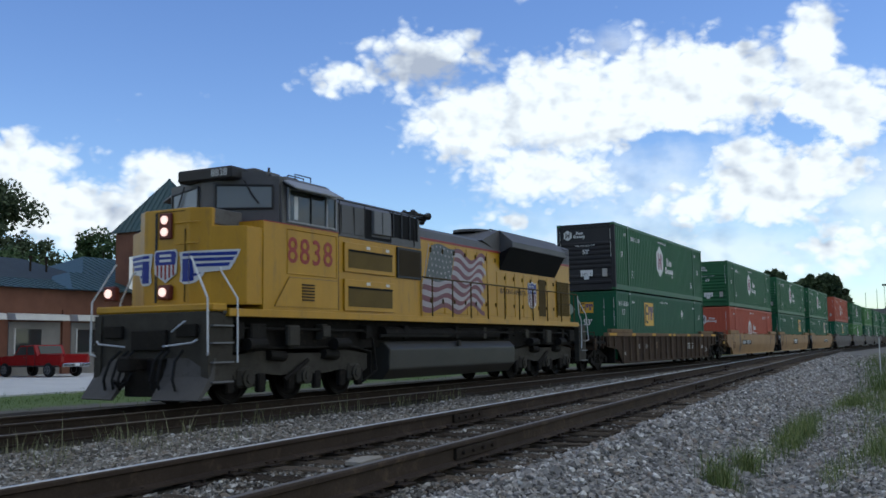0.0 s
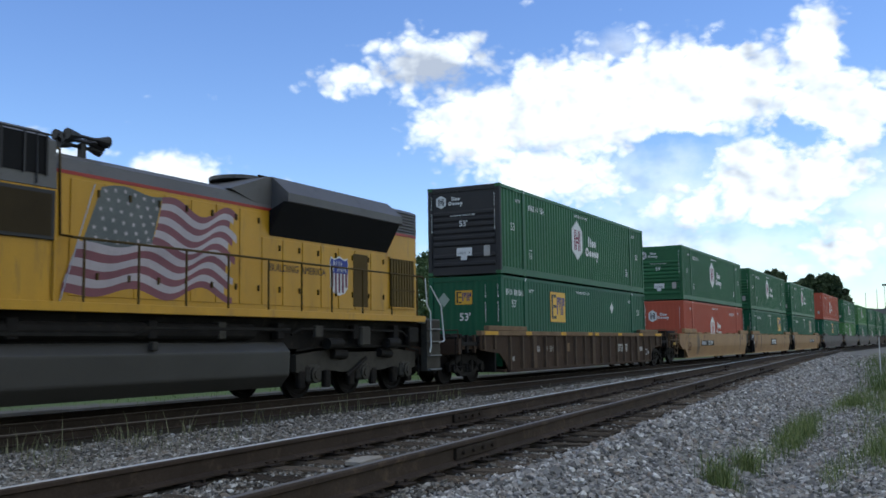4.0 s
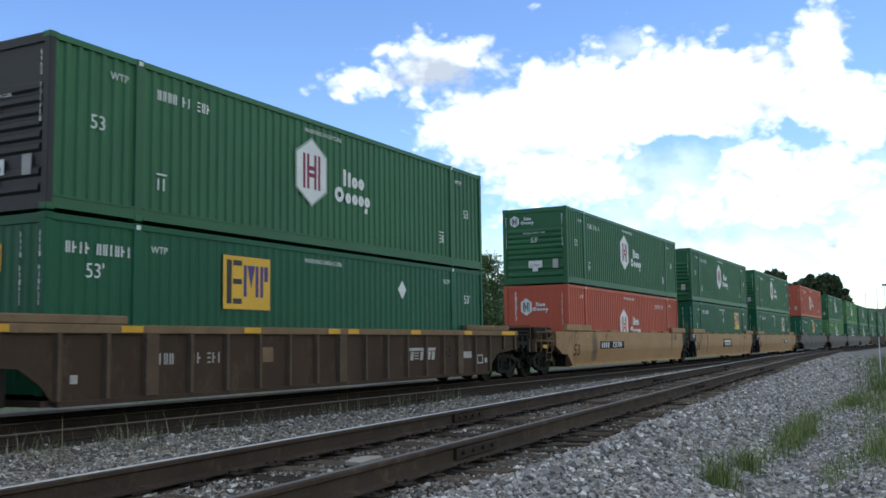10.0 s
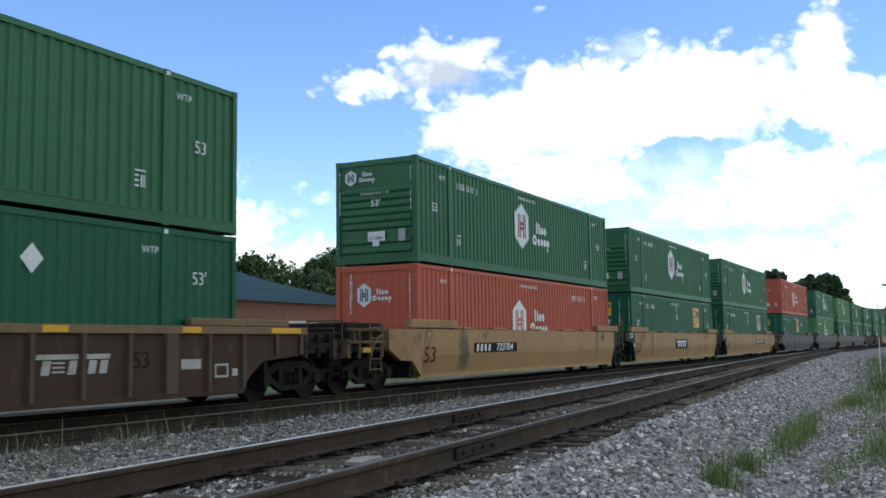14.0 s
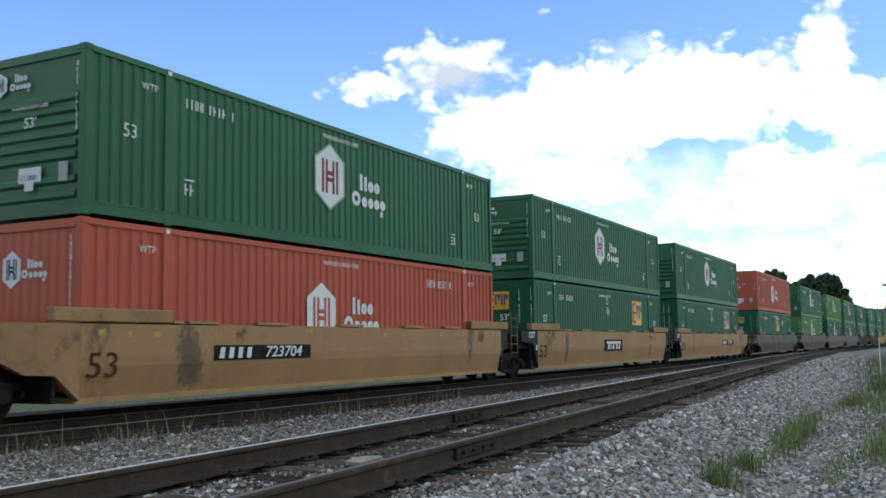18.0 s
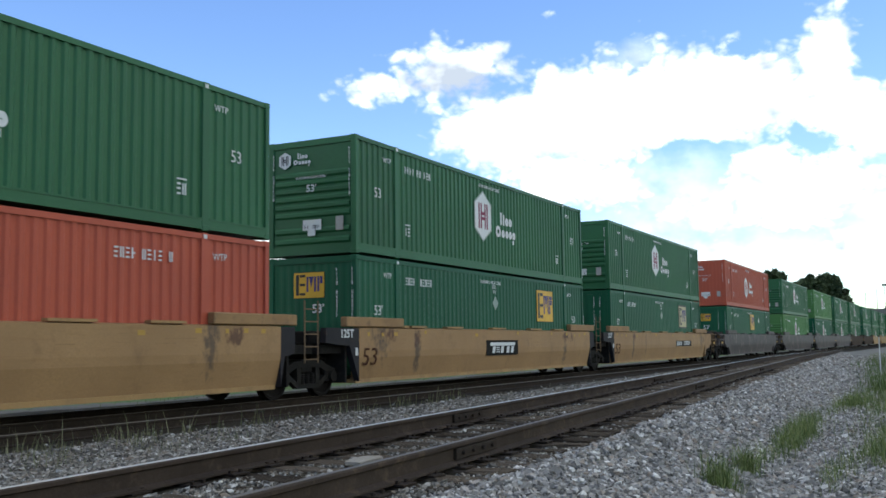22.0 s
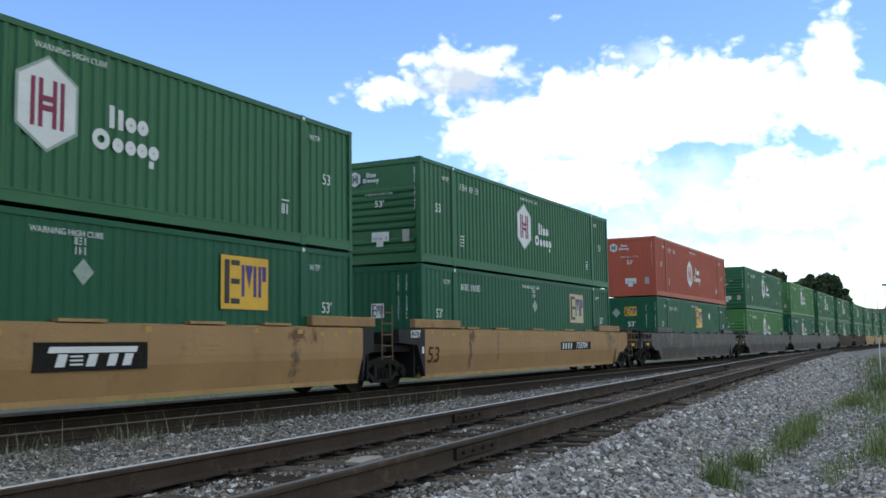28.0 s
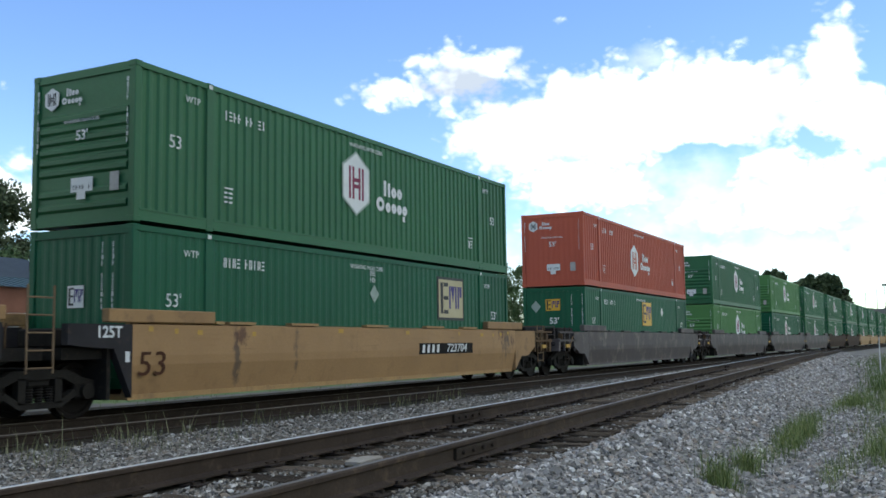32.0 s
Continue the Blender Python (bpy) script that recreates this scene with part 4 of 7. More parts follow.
# ---- red pickup ----
def build_pickup():
    t = thing("pickup_truck", "shiny red pickup truck parked before the shops", "pickup truck", 35.2, 27.6, -0.2)
    t.rotation_euler.z = radians(88)
    t.scale = (0.92, 0.92, 0.92)
    bm = bmesh.new()
    prism(bm, [(-2.75, 0.55), (2.7, 0.55), (2.75, 0.95), (2.6, 1.12), (1.15, 1.18), (0.62, 1.72), (-0.55, 1.76), (-0.85, 1.16), (-2.75, 1.14)], "y", -0.95, 0.95)
    body = part("body", bm, M["truck_red"], t, "glossy red body")
    m = body.modifiers.new("bevel", "BEVEL")
    m.width, m.segments = 0.05, 2
    boxpart("bed_liner", M["blackp"], t, -2.62, -0.95, -0.8, 0.8, 1.13, 1.15)
    for y in (-0.955, 0.95):
        bm = bmesh.new()
        prism(bm, [(0.98, 1.2), (0.58, 1.64), (0.05, 1.66), (0.05, 1.2)], "y", y, y + 0.005)
        part("side_window", bm, M["glass"], t)
        bm = bmesh.new()
        prism(bm, [(-0.02, 1.2), (-0.02, 1.66), (-0.5, 1.68), (-0.62, 1.2)], "y", y, y + 0.005)
        part("side_window", bm, M["glass"], t)
    bm = bmesh.new()
    prism(bm, [(-0.60, 1.69), (-0.80, 1.27), (-0.83, 1.27), (-0.63, 1.69)], "y", -0.72, 0.72)
    part("rear_window", bm, M["glass"], t)
    for y in (-0.965, 0.955):
        for x in (0.02, -0.66):
            boxpart("door_seam", M["blackp"], t, x, x + 0.02, y, y + 0.01, 0.62, 1.18)
        boxpart("door_handle", M["chrome"], t, 0.12, 0.28, y - 0.01, y + 0.02, 1.06, 1.10)
        boxpart("side_trim", M["blackp"], t, -2.6, 2.6, y, y + 0.01, 0.56, 0.64)
    for y0, y1 in ((-0.94, -0.80), (0.80, 0.94)):
        boxpart("bed_rail", M["truck_red"], t, -2.7, -0.9, y0, y1, 1.14, 1.24, bevel=0.02)
    boxpart("tailgate", M["truck_red"], t, -2.765, -2.70, -0.78, 0.78, 0.62, 1.24, bevel=0.015)
    boxpart("bumper", M["chrome"], t, -2.9, -2.74, -0.9, 0.9, 0.55, 0.75, bevel=0.03, label="chrome rear bumper")
    for y in (-0.93, 0.78):
        boxpart("tail_light", M["loco_red"], t, -2.77, -2.745, y, y + 0.15, 0.8, 1.1)
    boxpart("plate", M["white"], t, -2.92, -2.905, -0.15, 0.15, 0.6, 0.72)
    for x in (-1.75, 1.85):
        for y in (-0.88, 0.88):
            bm = bmesh.new()
            lathe(bm, [(0.2, -0.13), (0.36, -0.12), (0.39, -0.08), (0.39, 0.08), (0.36, 0.12), (0.2, 0.13)], y, 18, (x, 0, 0.39))
            w = part("wheel", bm, M["rubber"], t, smooth=False)
            bm = bmesh.new()
            lathe(bm, [(0.04, -0.10), (0.15, -0.105), (0.21, -0.135), (0.235, -0.135), (0.235, 0.135), (0.21, 0.135), (0.15, 0.105), (0.04, 0.10)], y, 16, (x, 0, 0.39))
            for k in range(6):
                q = k * math.pi / 3
                rod(bm, (x, y * 1.12, 0.39), (x + 0.2 * math.cos(q), y * 1.15, 0.39 + 0.2 * math.sin(q)), 0.028, 6)
            part("rim", bm, M["silver_grey"], w, "grey spoked alloy rim")
    return t


build_pickup()


# ---- trees ----
def build_tree(x, y, z, h, r, seedn, mat, label, leaves=2600, leaf=0.32, low=0.28, group="", sprays=95, spread=(0.13, 0.30)):
    rnd = random.Random(seedn)
    t = thing("tree", label, "tree", x, y, z, group=group)
    bm = bmesh.new()
    rod(bm, (0, 0, -0.3), (0.1, 0, h * 0.45), 0.035 * h * 0.55, 8, 0.02 * h * 0.5)
    for k in range(11):
        a, zz = rnd.random() * 6.283, h * rnd.uniform(low, 0.55)
        ln = r * rnd.uniform(0.55, 0.95)
        e = (math.cos(a) * ln, math.sin(a) * ln, zz + h * rnd.uniform(0.12, 0.38))
        rod(bm, (0.05, 0, zz), e, 0.010 * h, 5, 0.003 * h)
    part("trunk", bm, M["bark"], t, "grey-brown trunk and limbs")
    clumps = []
    for k in range(sprays):
        a, u = rnd.random() * 6.283, rnd.random() ** 0.6
        f = rnd.uniform(low, 1.0)
        prof = math.sin(min(1.0, (f - low) / (1 - low) * 0.93 + 0.07) * math.pi) ** 0.6
        rr = r * prof * u
        clumps.append((math.cos(a) * rr, math.sin(a) * rr, h * f * 0.97, r * rnd.uniform(*spread)))
    verts, faces = [], []
    for i in range(leaves):
        cx, cy, cz, cr = clumps[rnd.randrange(len(clumps))]
        d = Vector((rnd.gauss(0, 1), rnd.gauss(0, 1), rnd.gauss(0, 0.8))).normalized() * cr * rnd.random() ** 0.35
        c = Vector((cx, cy, cz)) + d
        n = Vector((rnd.gauss(0, 1), rnd.gauss(0, 1), rnd.gauss(0.6, 1))).normalized()
        u = n.orthogonal().normalized()
        u = Matrix.Rotation(rnd.random() * 6.283, 3, n) @ u
        w = n.cross(u)
        s = leaf * rnd.uniform(0.5, 1.2)
        k = len(verts)
        verts += [c + u * s, c + w * s * 0.55 + n * s * 0.15, c - u * s * 0.9, c - w * s * 0.55 + n * s * 0.1]
        faces.append((k, k + 1, k + 2, k + 3))
    me = bpy.data.meshes.new("crown")
    me.from_pydata([tuple(v) for v in verts], [], faces)
    me.materials.append(mat)
    piece("crown", me, t)
    return t


build_tree(58.6, 64.0, -0.5, 17.5, 7.8, 1, M["leaf_pale"], "tall broadleaf tree with a ragged open crown", 26000, 0.25, 0.12, sprays=190, spread=(0.08, 0.21))
build_tree(51.0, 66.0, -0.5, 15.0, 7.0, 2, M["leaf_pale"], "broadleaf tree behind the shop roofs", 24000, 0.25, 0.1, sprays=190, spread=(0.08, 0.21))
build_tree(71.5, 62.0, -0.5, 13.8, 5.0, 3, M["leaf"], "rounded broadleaf tree behind the tower", 9000, 0.26, 0.15)
build_tree(55.0, 55.0, -0.5, 9.2, 6.5, 5, M["leaf"], "low bushy tree close behind the shop roofs", 12000, 0.25, 0.1)
for k, (x, y, h, r) in enumerate(((82, 62, 11.2, 5.5), (90, 58, 12.0, 6.0), (97, 60, 12.0, 6.5), (104, 58, 13.0, 6.0), (111, 60, 14.2, 6.5), (118, 58, 16.5, 6.5), (127, 60, 17.5, 7.0), (138, 60, 16.0, 7.0), (150, 60, 17.0, 7.0), (163, 62, 17.5, 8.0), (178, 62, 17, 8))):
    build_tree(x, y, -0.5, h, r, 20 + k, M["leaf"], "green broadleaf tree in the row beyond the station", 9500, 0.31, 0.05, group="trees beyond the station")
for k, (x, y, h, r) in enumerate(((488, 62, 36.5, 8.0), (500, 60, 34, 7.0), (545, 58, 31, 9.0), (572, 55, 37.5, 9.5), (598, 51, 39, 10.5), (622, 48, 39, 10.0), (652, 47.5, 33, 8.0), (700, 48, 25, 10), (800, 42, 23, 12), (905, 34, 29, 8), (1000, 30, 25, 18), (1150, 12, 26, 24))):
    build_tree(x, y, -0.5, h, r, 50 + k, M["leaf_dark"], "dark far-off tree standing above the train", 5200, 1.7, 0.0, group="far trees")


# ---- road bridge far down the line ----
def build_bridge():
    b = thing("road_bridge", "grey concrete road bridge over the line, far off", "bridge")
    boxpart("deck", M["concrete"], b, 262, 274, -30, 60, 6.3, 7.6, label="long grey concrete deck")
    boxpart("railing", M["concrete"], b, 262, 262.3, -30, 60, 7.6, 8.5)
    for y in (-12, 8, 24, 42):
        boxpart("pier", M["concrete"], b, 266, 270, y, y + 1.6, -1, 6.3)


build_bridge()


def build_mast(x, y, h, head=False):
    m = thing("light_mast", "thin grey lighting mast far beyond the bridge", "lamp post", x, y, -0.5, group="far light masts")
    bm = bmesh.new()
    rod(bm, (0, 0, 0), (0, 0, h), 0.09, 6, 0.05)
    part("mast", bm, M["concrete"], m)
    if head:
        boxpart("lamp_head", M["gear"], m, -0.3, 0.3, -0.7, 0.5, h, h + 0.45, bevel=0.05, label="dark lamp head")


build_mast(259.0, 2.2, 13.65)
build_mast(259.0, 4.75, 12.9)
build_mast(259.0, 0.45, 14.4, True)


def build_post():
    p = thing("marker_post", "slim pale wayside post with a small cap", "post", 45.5, -11.05, -0.5)
    bm = bmesh.new()
    rod(bm, (0, 0, 0), (0.03, 0, 1.72), 0.019, 8)
    part("post", bm, M["white"], p)
    boxpart("cap", M["concrete"], p, -0.01, 0.07, -0.04, 0.04, 1.72, 1.78)


build_post()


# ---- the train: running gear ----
def wheel_mesh(r, seg=28):
    bm = bmesh.new()
    lathe(bm, [(0.10, -0.09), (r * 0.28, -0.085), (r * 0.34, -0.03), (r * 0.80, -0.035), (r * 0.86, -0.07), (r, -0.07), (r * 1.0, 0.045), (r * 1.06, 0.055), (r * 1.06, 0.075), (r * 0.86, 0.075), (r * 0.80, 0.03), (r * 0.34, 0.03), (0.10, 0.06)], 0, seg)
    me = mesh_from("wheel", bm, M["wheel"])
    return me


def axle_mesh():
    bm = bmesh.new()
    rod(bm, (0, -1.02, 0), (0, 1.02, 0), 0.085, 10)
    return mesh_from("wheelset", bm, M["grime"])


WHEEL = {0.46: wheel_mesh(0.46), 0.52: wheel_mesh(0.52)}
AXLE = axle_mesh()


def wheelset(parent, x, r):
    """One axle with two wheels, rolling with the train."""
    a = piece("wheelset", AXLE, parent, pose(x, 0, r))
    piece("wheel", WHEEL[r], a, pose(0, -0.755, 0))
    piece("wheel", WHEEL[r], a, pose(0, 0.755, 0, 0, 0, 180))
    WHEELSETS.append((a, x, r))
    return a


def freight_truck_meshes():
    """Cast side frames with window openings, a spring nest between the columns, and the bolster."""
    out = []
    for s in (-1, 1):
        bm = bmesh.new()
        y0, y1 = sorted((s * 0.95, s * 1.09))
        prism(bm, [(-1.14, 0.50), (-0.72, 0.56), (-0.45, 0.68), (0.45, 0.68), (0.72, 0.56), (1.14, 0.50), (1.14, 0.62), (0.86, 0.68), (0.52, 0.82), (-0.52, 0.82), (-0.86, 0.68), (-1.14, 0.62)], "y", y0, y1)
        prism(bm, [(-0.74, 0.42), (-0.40, 0.22), (0.40, 0.22), (0.74, 0.42), (0.66, 0.50), (0.36, 0.32), (-0.36, 0.32), (-0.66, 0.50)], "y", y0, y1)
        for x0, x1 in ((-0.42, -0.28), (0.28, 0.42)):
            box(bm, x0, x1, y0, y1, 0.30, 0.70)
        for x in (-0.9, 0.9):
            box(bm, x - 0.22, x + 0.22, y0, y1, 0.34, 0.60, bevel=0.03)
            rod(bm, (x, s * 1.08, 0.46), (x, s * 1.17, 0.46), 0.13, 12)
        side = mesh_from("side_frame", bm, M["gear"])
        out.append((side, s))
    bm = bmesh.new()
    lathe(bm, [(0.056 if k % 2 else 0.078, 0.31 + 0.021 * k) for k in range(13)], 0.0, 10)
    for v in bm.verts:
        v.co = (v.co.x, v.co.z, v.co.y)
    spring = mesh_from("coil_spring", bm, M["grime"])
    bm = bmesh.new()
    box(bm, -0.22, 0.22, -1.05, 1.05, 0.56, 0.86, bevel=0.03)
    bolster = mesh_from("bolster", bm, M["gear"])
    bm = bmesh.new()
    box(bm, -0.04, 0.04, -0.95, 0.95, 0.40, 0.52)
    for y in (-0.74, 0.74):
        box(bm, -0.12, 0.10, y - 0.05, y + 0.05, 0.34, 0.62)
    return out, spring, bolster, mesh_from("brake_beam", bm, M["gear"])


TRUCK = freight_truck_meshes()


def freight_truck(parent, x):
    sides, spring, bolster, beam = TRUCK
    b = piece("bolster", bolster, parent, pose(x, 0, 0), "grimy cast truck bolster")
    for side, s in sides:
        piece("side_frame", side, b)
        for dx in (-0.19, 0.0, 0.19):
            piece("coil_spring", spring, b, pose(dx, s * 1.04, 0))
    for dx in (-1.42, 1.42):
        piece("brake_beam", beam, b, pose(dx, 0, 0))
    for dx in (-0.9, 0.9):
        wheelset(parent, x + dx, 0.46)


def ladder(parent, x, y, z0, z1, mat, w=0.38, n=4):
    bm = bmesh.new()
    for s in (0, w):
        rod(bm, (x + s, y, z0), (x + s, y, z1), 0.018, 6)
    for k in range(n):
        z = z0 + (z1 - z0) * (k + 0.3) / n
        rod(bm, (x, y, z), (x + w, y, z), 0.014, 6)
    return part("ladder", bm, mat, parent)


def coupler(parent, x, way):
    bm = bmesh.new()
    box(bm, *sorted((x, x + way * 0.62)), -0.09, 0.09, 0.74, 0.96, bevel=0.02)
    box(bm, *sorted((x + way * 0.5, x + way * 0.75)), -0.16, 0.16, 0.70, 1.0, bevel=0.04)
    part("coupler", bm, M["grime"], parent)
    bm = bmesh.new()
    pipe(bm, [(x + way * 0.1, 0.3, 0.8), (x + way * 0.3, 0.32, 0.5), (x + way * 0.55, 0.28, 0.42), (x + way * 0.75, 0.2, 0.55)], 0.03, 6)
    part("air_hose", bm, M["rubber"], parent)


# ---- containers ----
CL, CW, CH = 16.154, 2.60, 2.90
PITCH_W = 0.254


def corrugated_side(bm, s, x0, x1, z0, z1, deep=1.0):
    """Vertical trapezoid corrugation between x0 and x1 on the side s (-1 or +1)."""
    n = max(1, round((x1 - x0) / PITCH_W))
    p = (x1 - x0) / n
    ring = []
    for k in range(n):
        for f, d in ((0.0, 0.0), (0.30, 0.0), (0.46, 0.036 * deep), (0.84, 0.036 * deep)):
            ring.append((x0 + (k + f) * p, s * (CW / 2 - 0.022 - d)))
    ring.append((x1, s * (CW / 2 - 0.022)))
    lo = [bm.verts.new((x, y, z0)) for x, y in ring]
    hi = [bm.verts.new((x, y, z1)) for x, y in ring]
    for i in range(len(ring) - 1):
        bm.faces.new((lo[i], lo[i + 1], hi[i + 1], hi[i]))


CONT = {}
bmk = bmesh.new()
box(bmk, 0.03, 0.13, -0.006, 0.0, 0.02, 0.10)
LOCK_MARK = mesh_from("lock_marker", bmk, M["white"])


def container_meshes(key):
    if key in CONT:
        return CONT[key]
    mat = M[key]
    d = {"panels": [], "posts": [], "rails": []}
    for a, b in ((0.10, 1.90), (2.06, 14.09), (14.25, CL - 0.10)):
        for s in (-1, 1):
            bm = bmesh.new()
            corrugated_side(bm, s, a, b, 0.24, CH - 0.11, 0.5 if key == "teal" else 1.0)
            d["panels"].append(mesh_from("side_panel", bm, mat))
    for x, w in ((0.0, 0.13), (1.88, 0.20), (14.07, 0.20), (CL - 0.13, 0.13)):
        for s in (-1, 1):
            bm = bmesh.new()
            box(bm, x, x + w, *sorted((s * (CW / 2 - 0.14), s * CW / 2)), 0.0, CH, bevel=0.012)
            d["posts"].append(mesh_from("post", bm, mat))
    for s in (-1, 1):
        for z0, z1 in ((CH - 0.115, CH - 0.01), (0.03, 0.25)):
            bm = bmesh.new()
            box(bm, 0.05, CL - 0.05, *sorted((s * (CW / 2 - 0.09), s * (CW / 2 - 0.006))), z0, z1)
            if z0 < 1:
                for a, b in ((0.135, 1.875), (2.085, 14.065), (14.275, CL - 0.135)):
                    box(bm, a, b, *sorted((s * (CW / 2 - 0.004), s * (CW / 2 + 0.010))), 0.03, 0.065)
                    box(bm, a, b, *sorted((s * (CW / 2 - 0.004), s * (CW / 2 + 0.006))), 0.215, 0.25)
            d["rails"].append(mesh_from("frame_rail", bm, mat))
    for a in (0.01, CL - 0.09):
        for z0, z1 in ((0.02, 0.22), (CH - 0.16, CH - 0.01)):
            bm = bmesh.new()
            box(bm, a, a + 0.08, -CW / 2 + 0.05, CW / 2 - 0.05, z0, z1)
            d["rails"].append(mesh_from("frame_rail", bm, mat))
    bm = bmesh.new()
    n = 58
    for k in range(n):
        x = 0.08 + (CL - 0.16) * k / n
        box(bm, x, x + (CL - 0.16) / n * 0.62, -CW / 2 + 0.06, CW / 2 - 0.06, CH - 0.035, CH - 0.012)
    box(bm, 0.06, CL - 0.06, -CW / 2 + 0.06, CW / 2 - 0.06, CH - 0.06, CH - 0.036)
    box(bm, 0.06, CL - 0.06, -CW / 2 + 0.08, CW / 2 - 0.08, 0.05, 0.16)
    d["roof_panel"] = mesh_from("roof_panel", bm, mat)
    bm = bmesh.new()
    for s in (-0.62, 0.62):
        box(bm, CL - 0.075, CL - 0.03, s - 0.60, s + 0.60, 0.22, CH - 0.16)
        for dy in (-0.32, 0.32):
            rod(bm, (CL - 0.02, s + dy, 0.15), (CL - 0.02, s + dy, CH - 0.12), 0.022, 6)
    d["door"] = mesh_from("door", bm, mat)
    bm = bmesh.new()
    box(bm, 0, 0.175, -0.09, 0.09, 0, 0.12, bevel=0.014)
    d["corner_casting"] = mesh_from("corner_casting", bm, mat)
    bm = bmesh.new()
    box(bm, 0.045, 0.085, -CW / 2 + 0.12, CW / 2 - 0.12, 0.2, CH - 0.14)
    d["front_wall"] = mesh_from("front_wall", bm, mat)
    bm = bmesh.new()
    prism(bm, [(0.046, -0.085), (0.004, -0.035), (0.004, 0.035), (0.046, 0.085)], "y", -CW / 2 + 0.2, CW / 2 - 0.2)
    d["front_rib"] = mesh_from("front_rib", bm, mat)
    bm = bmesh.new()
    prism(bm, [(0.046, -0.075), (0.036, -0.035), (0.036, 0.035), (0.046, 0.075)], "z", 0.2, CH - 0.14)
    d["front_flute"] = mesh_from("front_rib", bm, mat)
    CONT[key] = d
    return d


def hexagon(bm, plane, u, v, w, h, at, t=0.004):
    pts = [(u, v + h / 2), (u + w / 2, v + h * 0.26), (u + w / 2, v - h * 0.26), (u, v - h / 2), (u - w / 2, v - h * 0.26), (u - w / 2, v + h * 0.26)]
    if plane == "side":
        prism(bm, pts, "y", at - t, at)
    else:
        prism(bm, [(-a, b) for a, b in pts], "x", at - t, at)


def plate(bm, plane, u0, u1, v0, v1, at, t=0.004):
    if plane == "side":
        box(bm, u0, u1, at - t, at, v0, v1)
    else:
        box(bm, at - t, at, -u1, -u0, v0, v1)


def hex_logo(parent, plane, u, v, w, h, at, ink):
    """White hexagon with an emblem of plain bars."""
    if w > 0.8 and ink.name != "container_red":
        bm = bmesh.new()
        hexagon(bm, plane, u, v, w * 1.10, h * 1.08, at + 0.002)
        part("emblem_outline", bm, M["pale_green"], parent, "pale grey-green hexagon outline")
    bm = bmesh.new()
    hexagon(bm, plane, u, v, w, h, at)
    lg = part("emblem", bm, M["white"], parent, "white hexagon emblem")
    bm = bmesh.new()
    for s in (-1, 1):
        c = u + s * w * 0.19
        for d in (-0.105, 0.03):
            plate(bm, plane, c + d * w, c + (d + 0.075) * w, v - h * 0.27, v + h * 0.27, at - 0.004)
    for dv in (0.02, -0.085):
        plate(bm, plane, u - w * 0.16, u + w * 0.16, v + dv * h, v + (dv + 0.065) * h, at - 0.008)
    part("emblem_bar", bm, ink, lg)


def ring(bm, plane, u, v, ru, rv, t, at, n=14):
    """A flat oval band of paint."""
    loops = []
    for a, b in ((ru, rv), (ru - t, rv - t)):
        loop = []
        for k in range(n):
            q = 2 * math.pi * k / n
            uu, vv = u + a * math.cos(q), v + b * math.sin(q)
            loop.append(bm.verts.new((uu, at - 0.004, vv) if plane == "side" else (at - 0.004, -uu, vv)))
        loops.append(loop)
    for k in range(n):
        bm.faces.new((loops[0][k], loops[0][(k + 1) % n], loops[1][(k + 1) % n], loops[1][k]))


def word_blocks(parent, plane, u0, v0, w, h, at, mat):
    """Two lines of plain ovals and stems in the place of a company name."""
    bm = bmesh.new()
    t = 0.072 * w
    v = v0 + h * 0.55
    for a, hh in ((0.24, 0.45), (0.37, 0.40)):
        plate(bm, plane, u0 + a * w, u0 + a * w + t, v, v + h * hh, at)
    for a in (0.56, 0.745):
        ring(bm, plane, u0 + a * w, v + h * 0.15, 0.085 * w, h * 0.155, t, at)
    v = v0 + h * 0.10
    ring(bm, plane, u0 + 0.125 * w, v + h * 0.19, 0.125 * w, h * 0.205, t, at)
    for a in (0.37, 0.56, 0.74, 0.92):
        ring(bm, plane, u0 + a * w, v + h * 0.135, 0.082 * w, h * 0.145, t, at)
    plate(bm, plane, u0 + 0.85 * w, u0 + 0.85 * w + t, v - h * 0.19, v - h * 0.04, at)
    part("name_mark", bm, mat, parent, "white strokes where the company name stands")


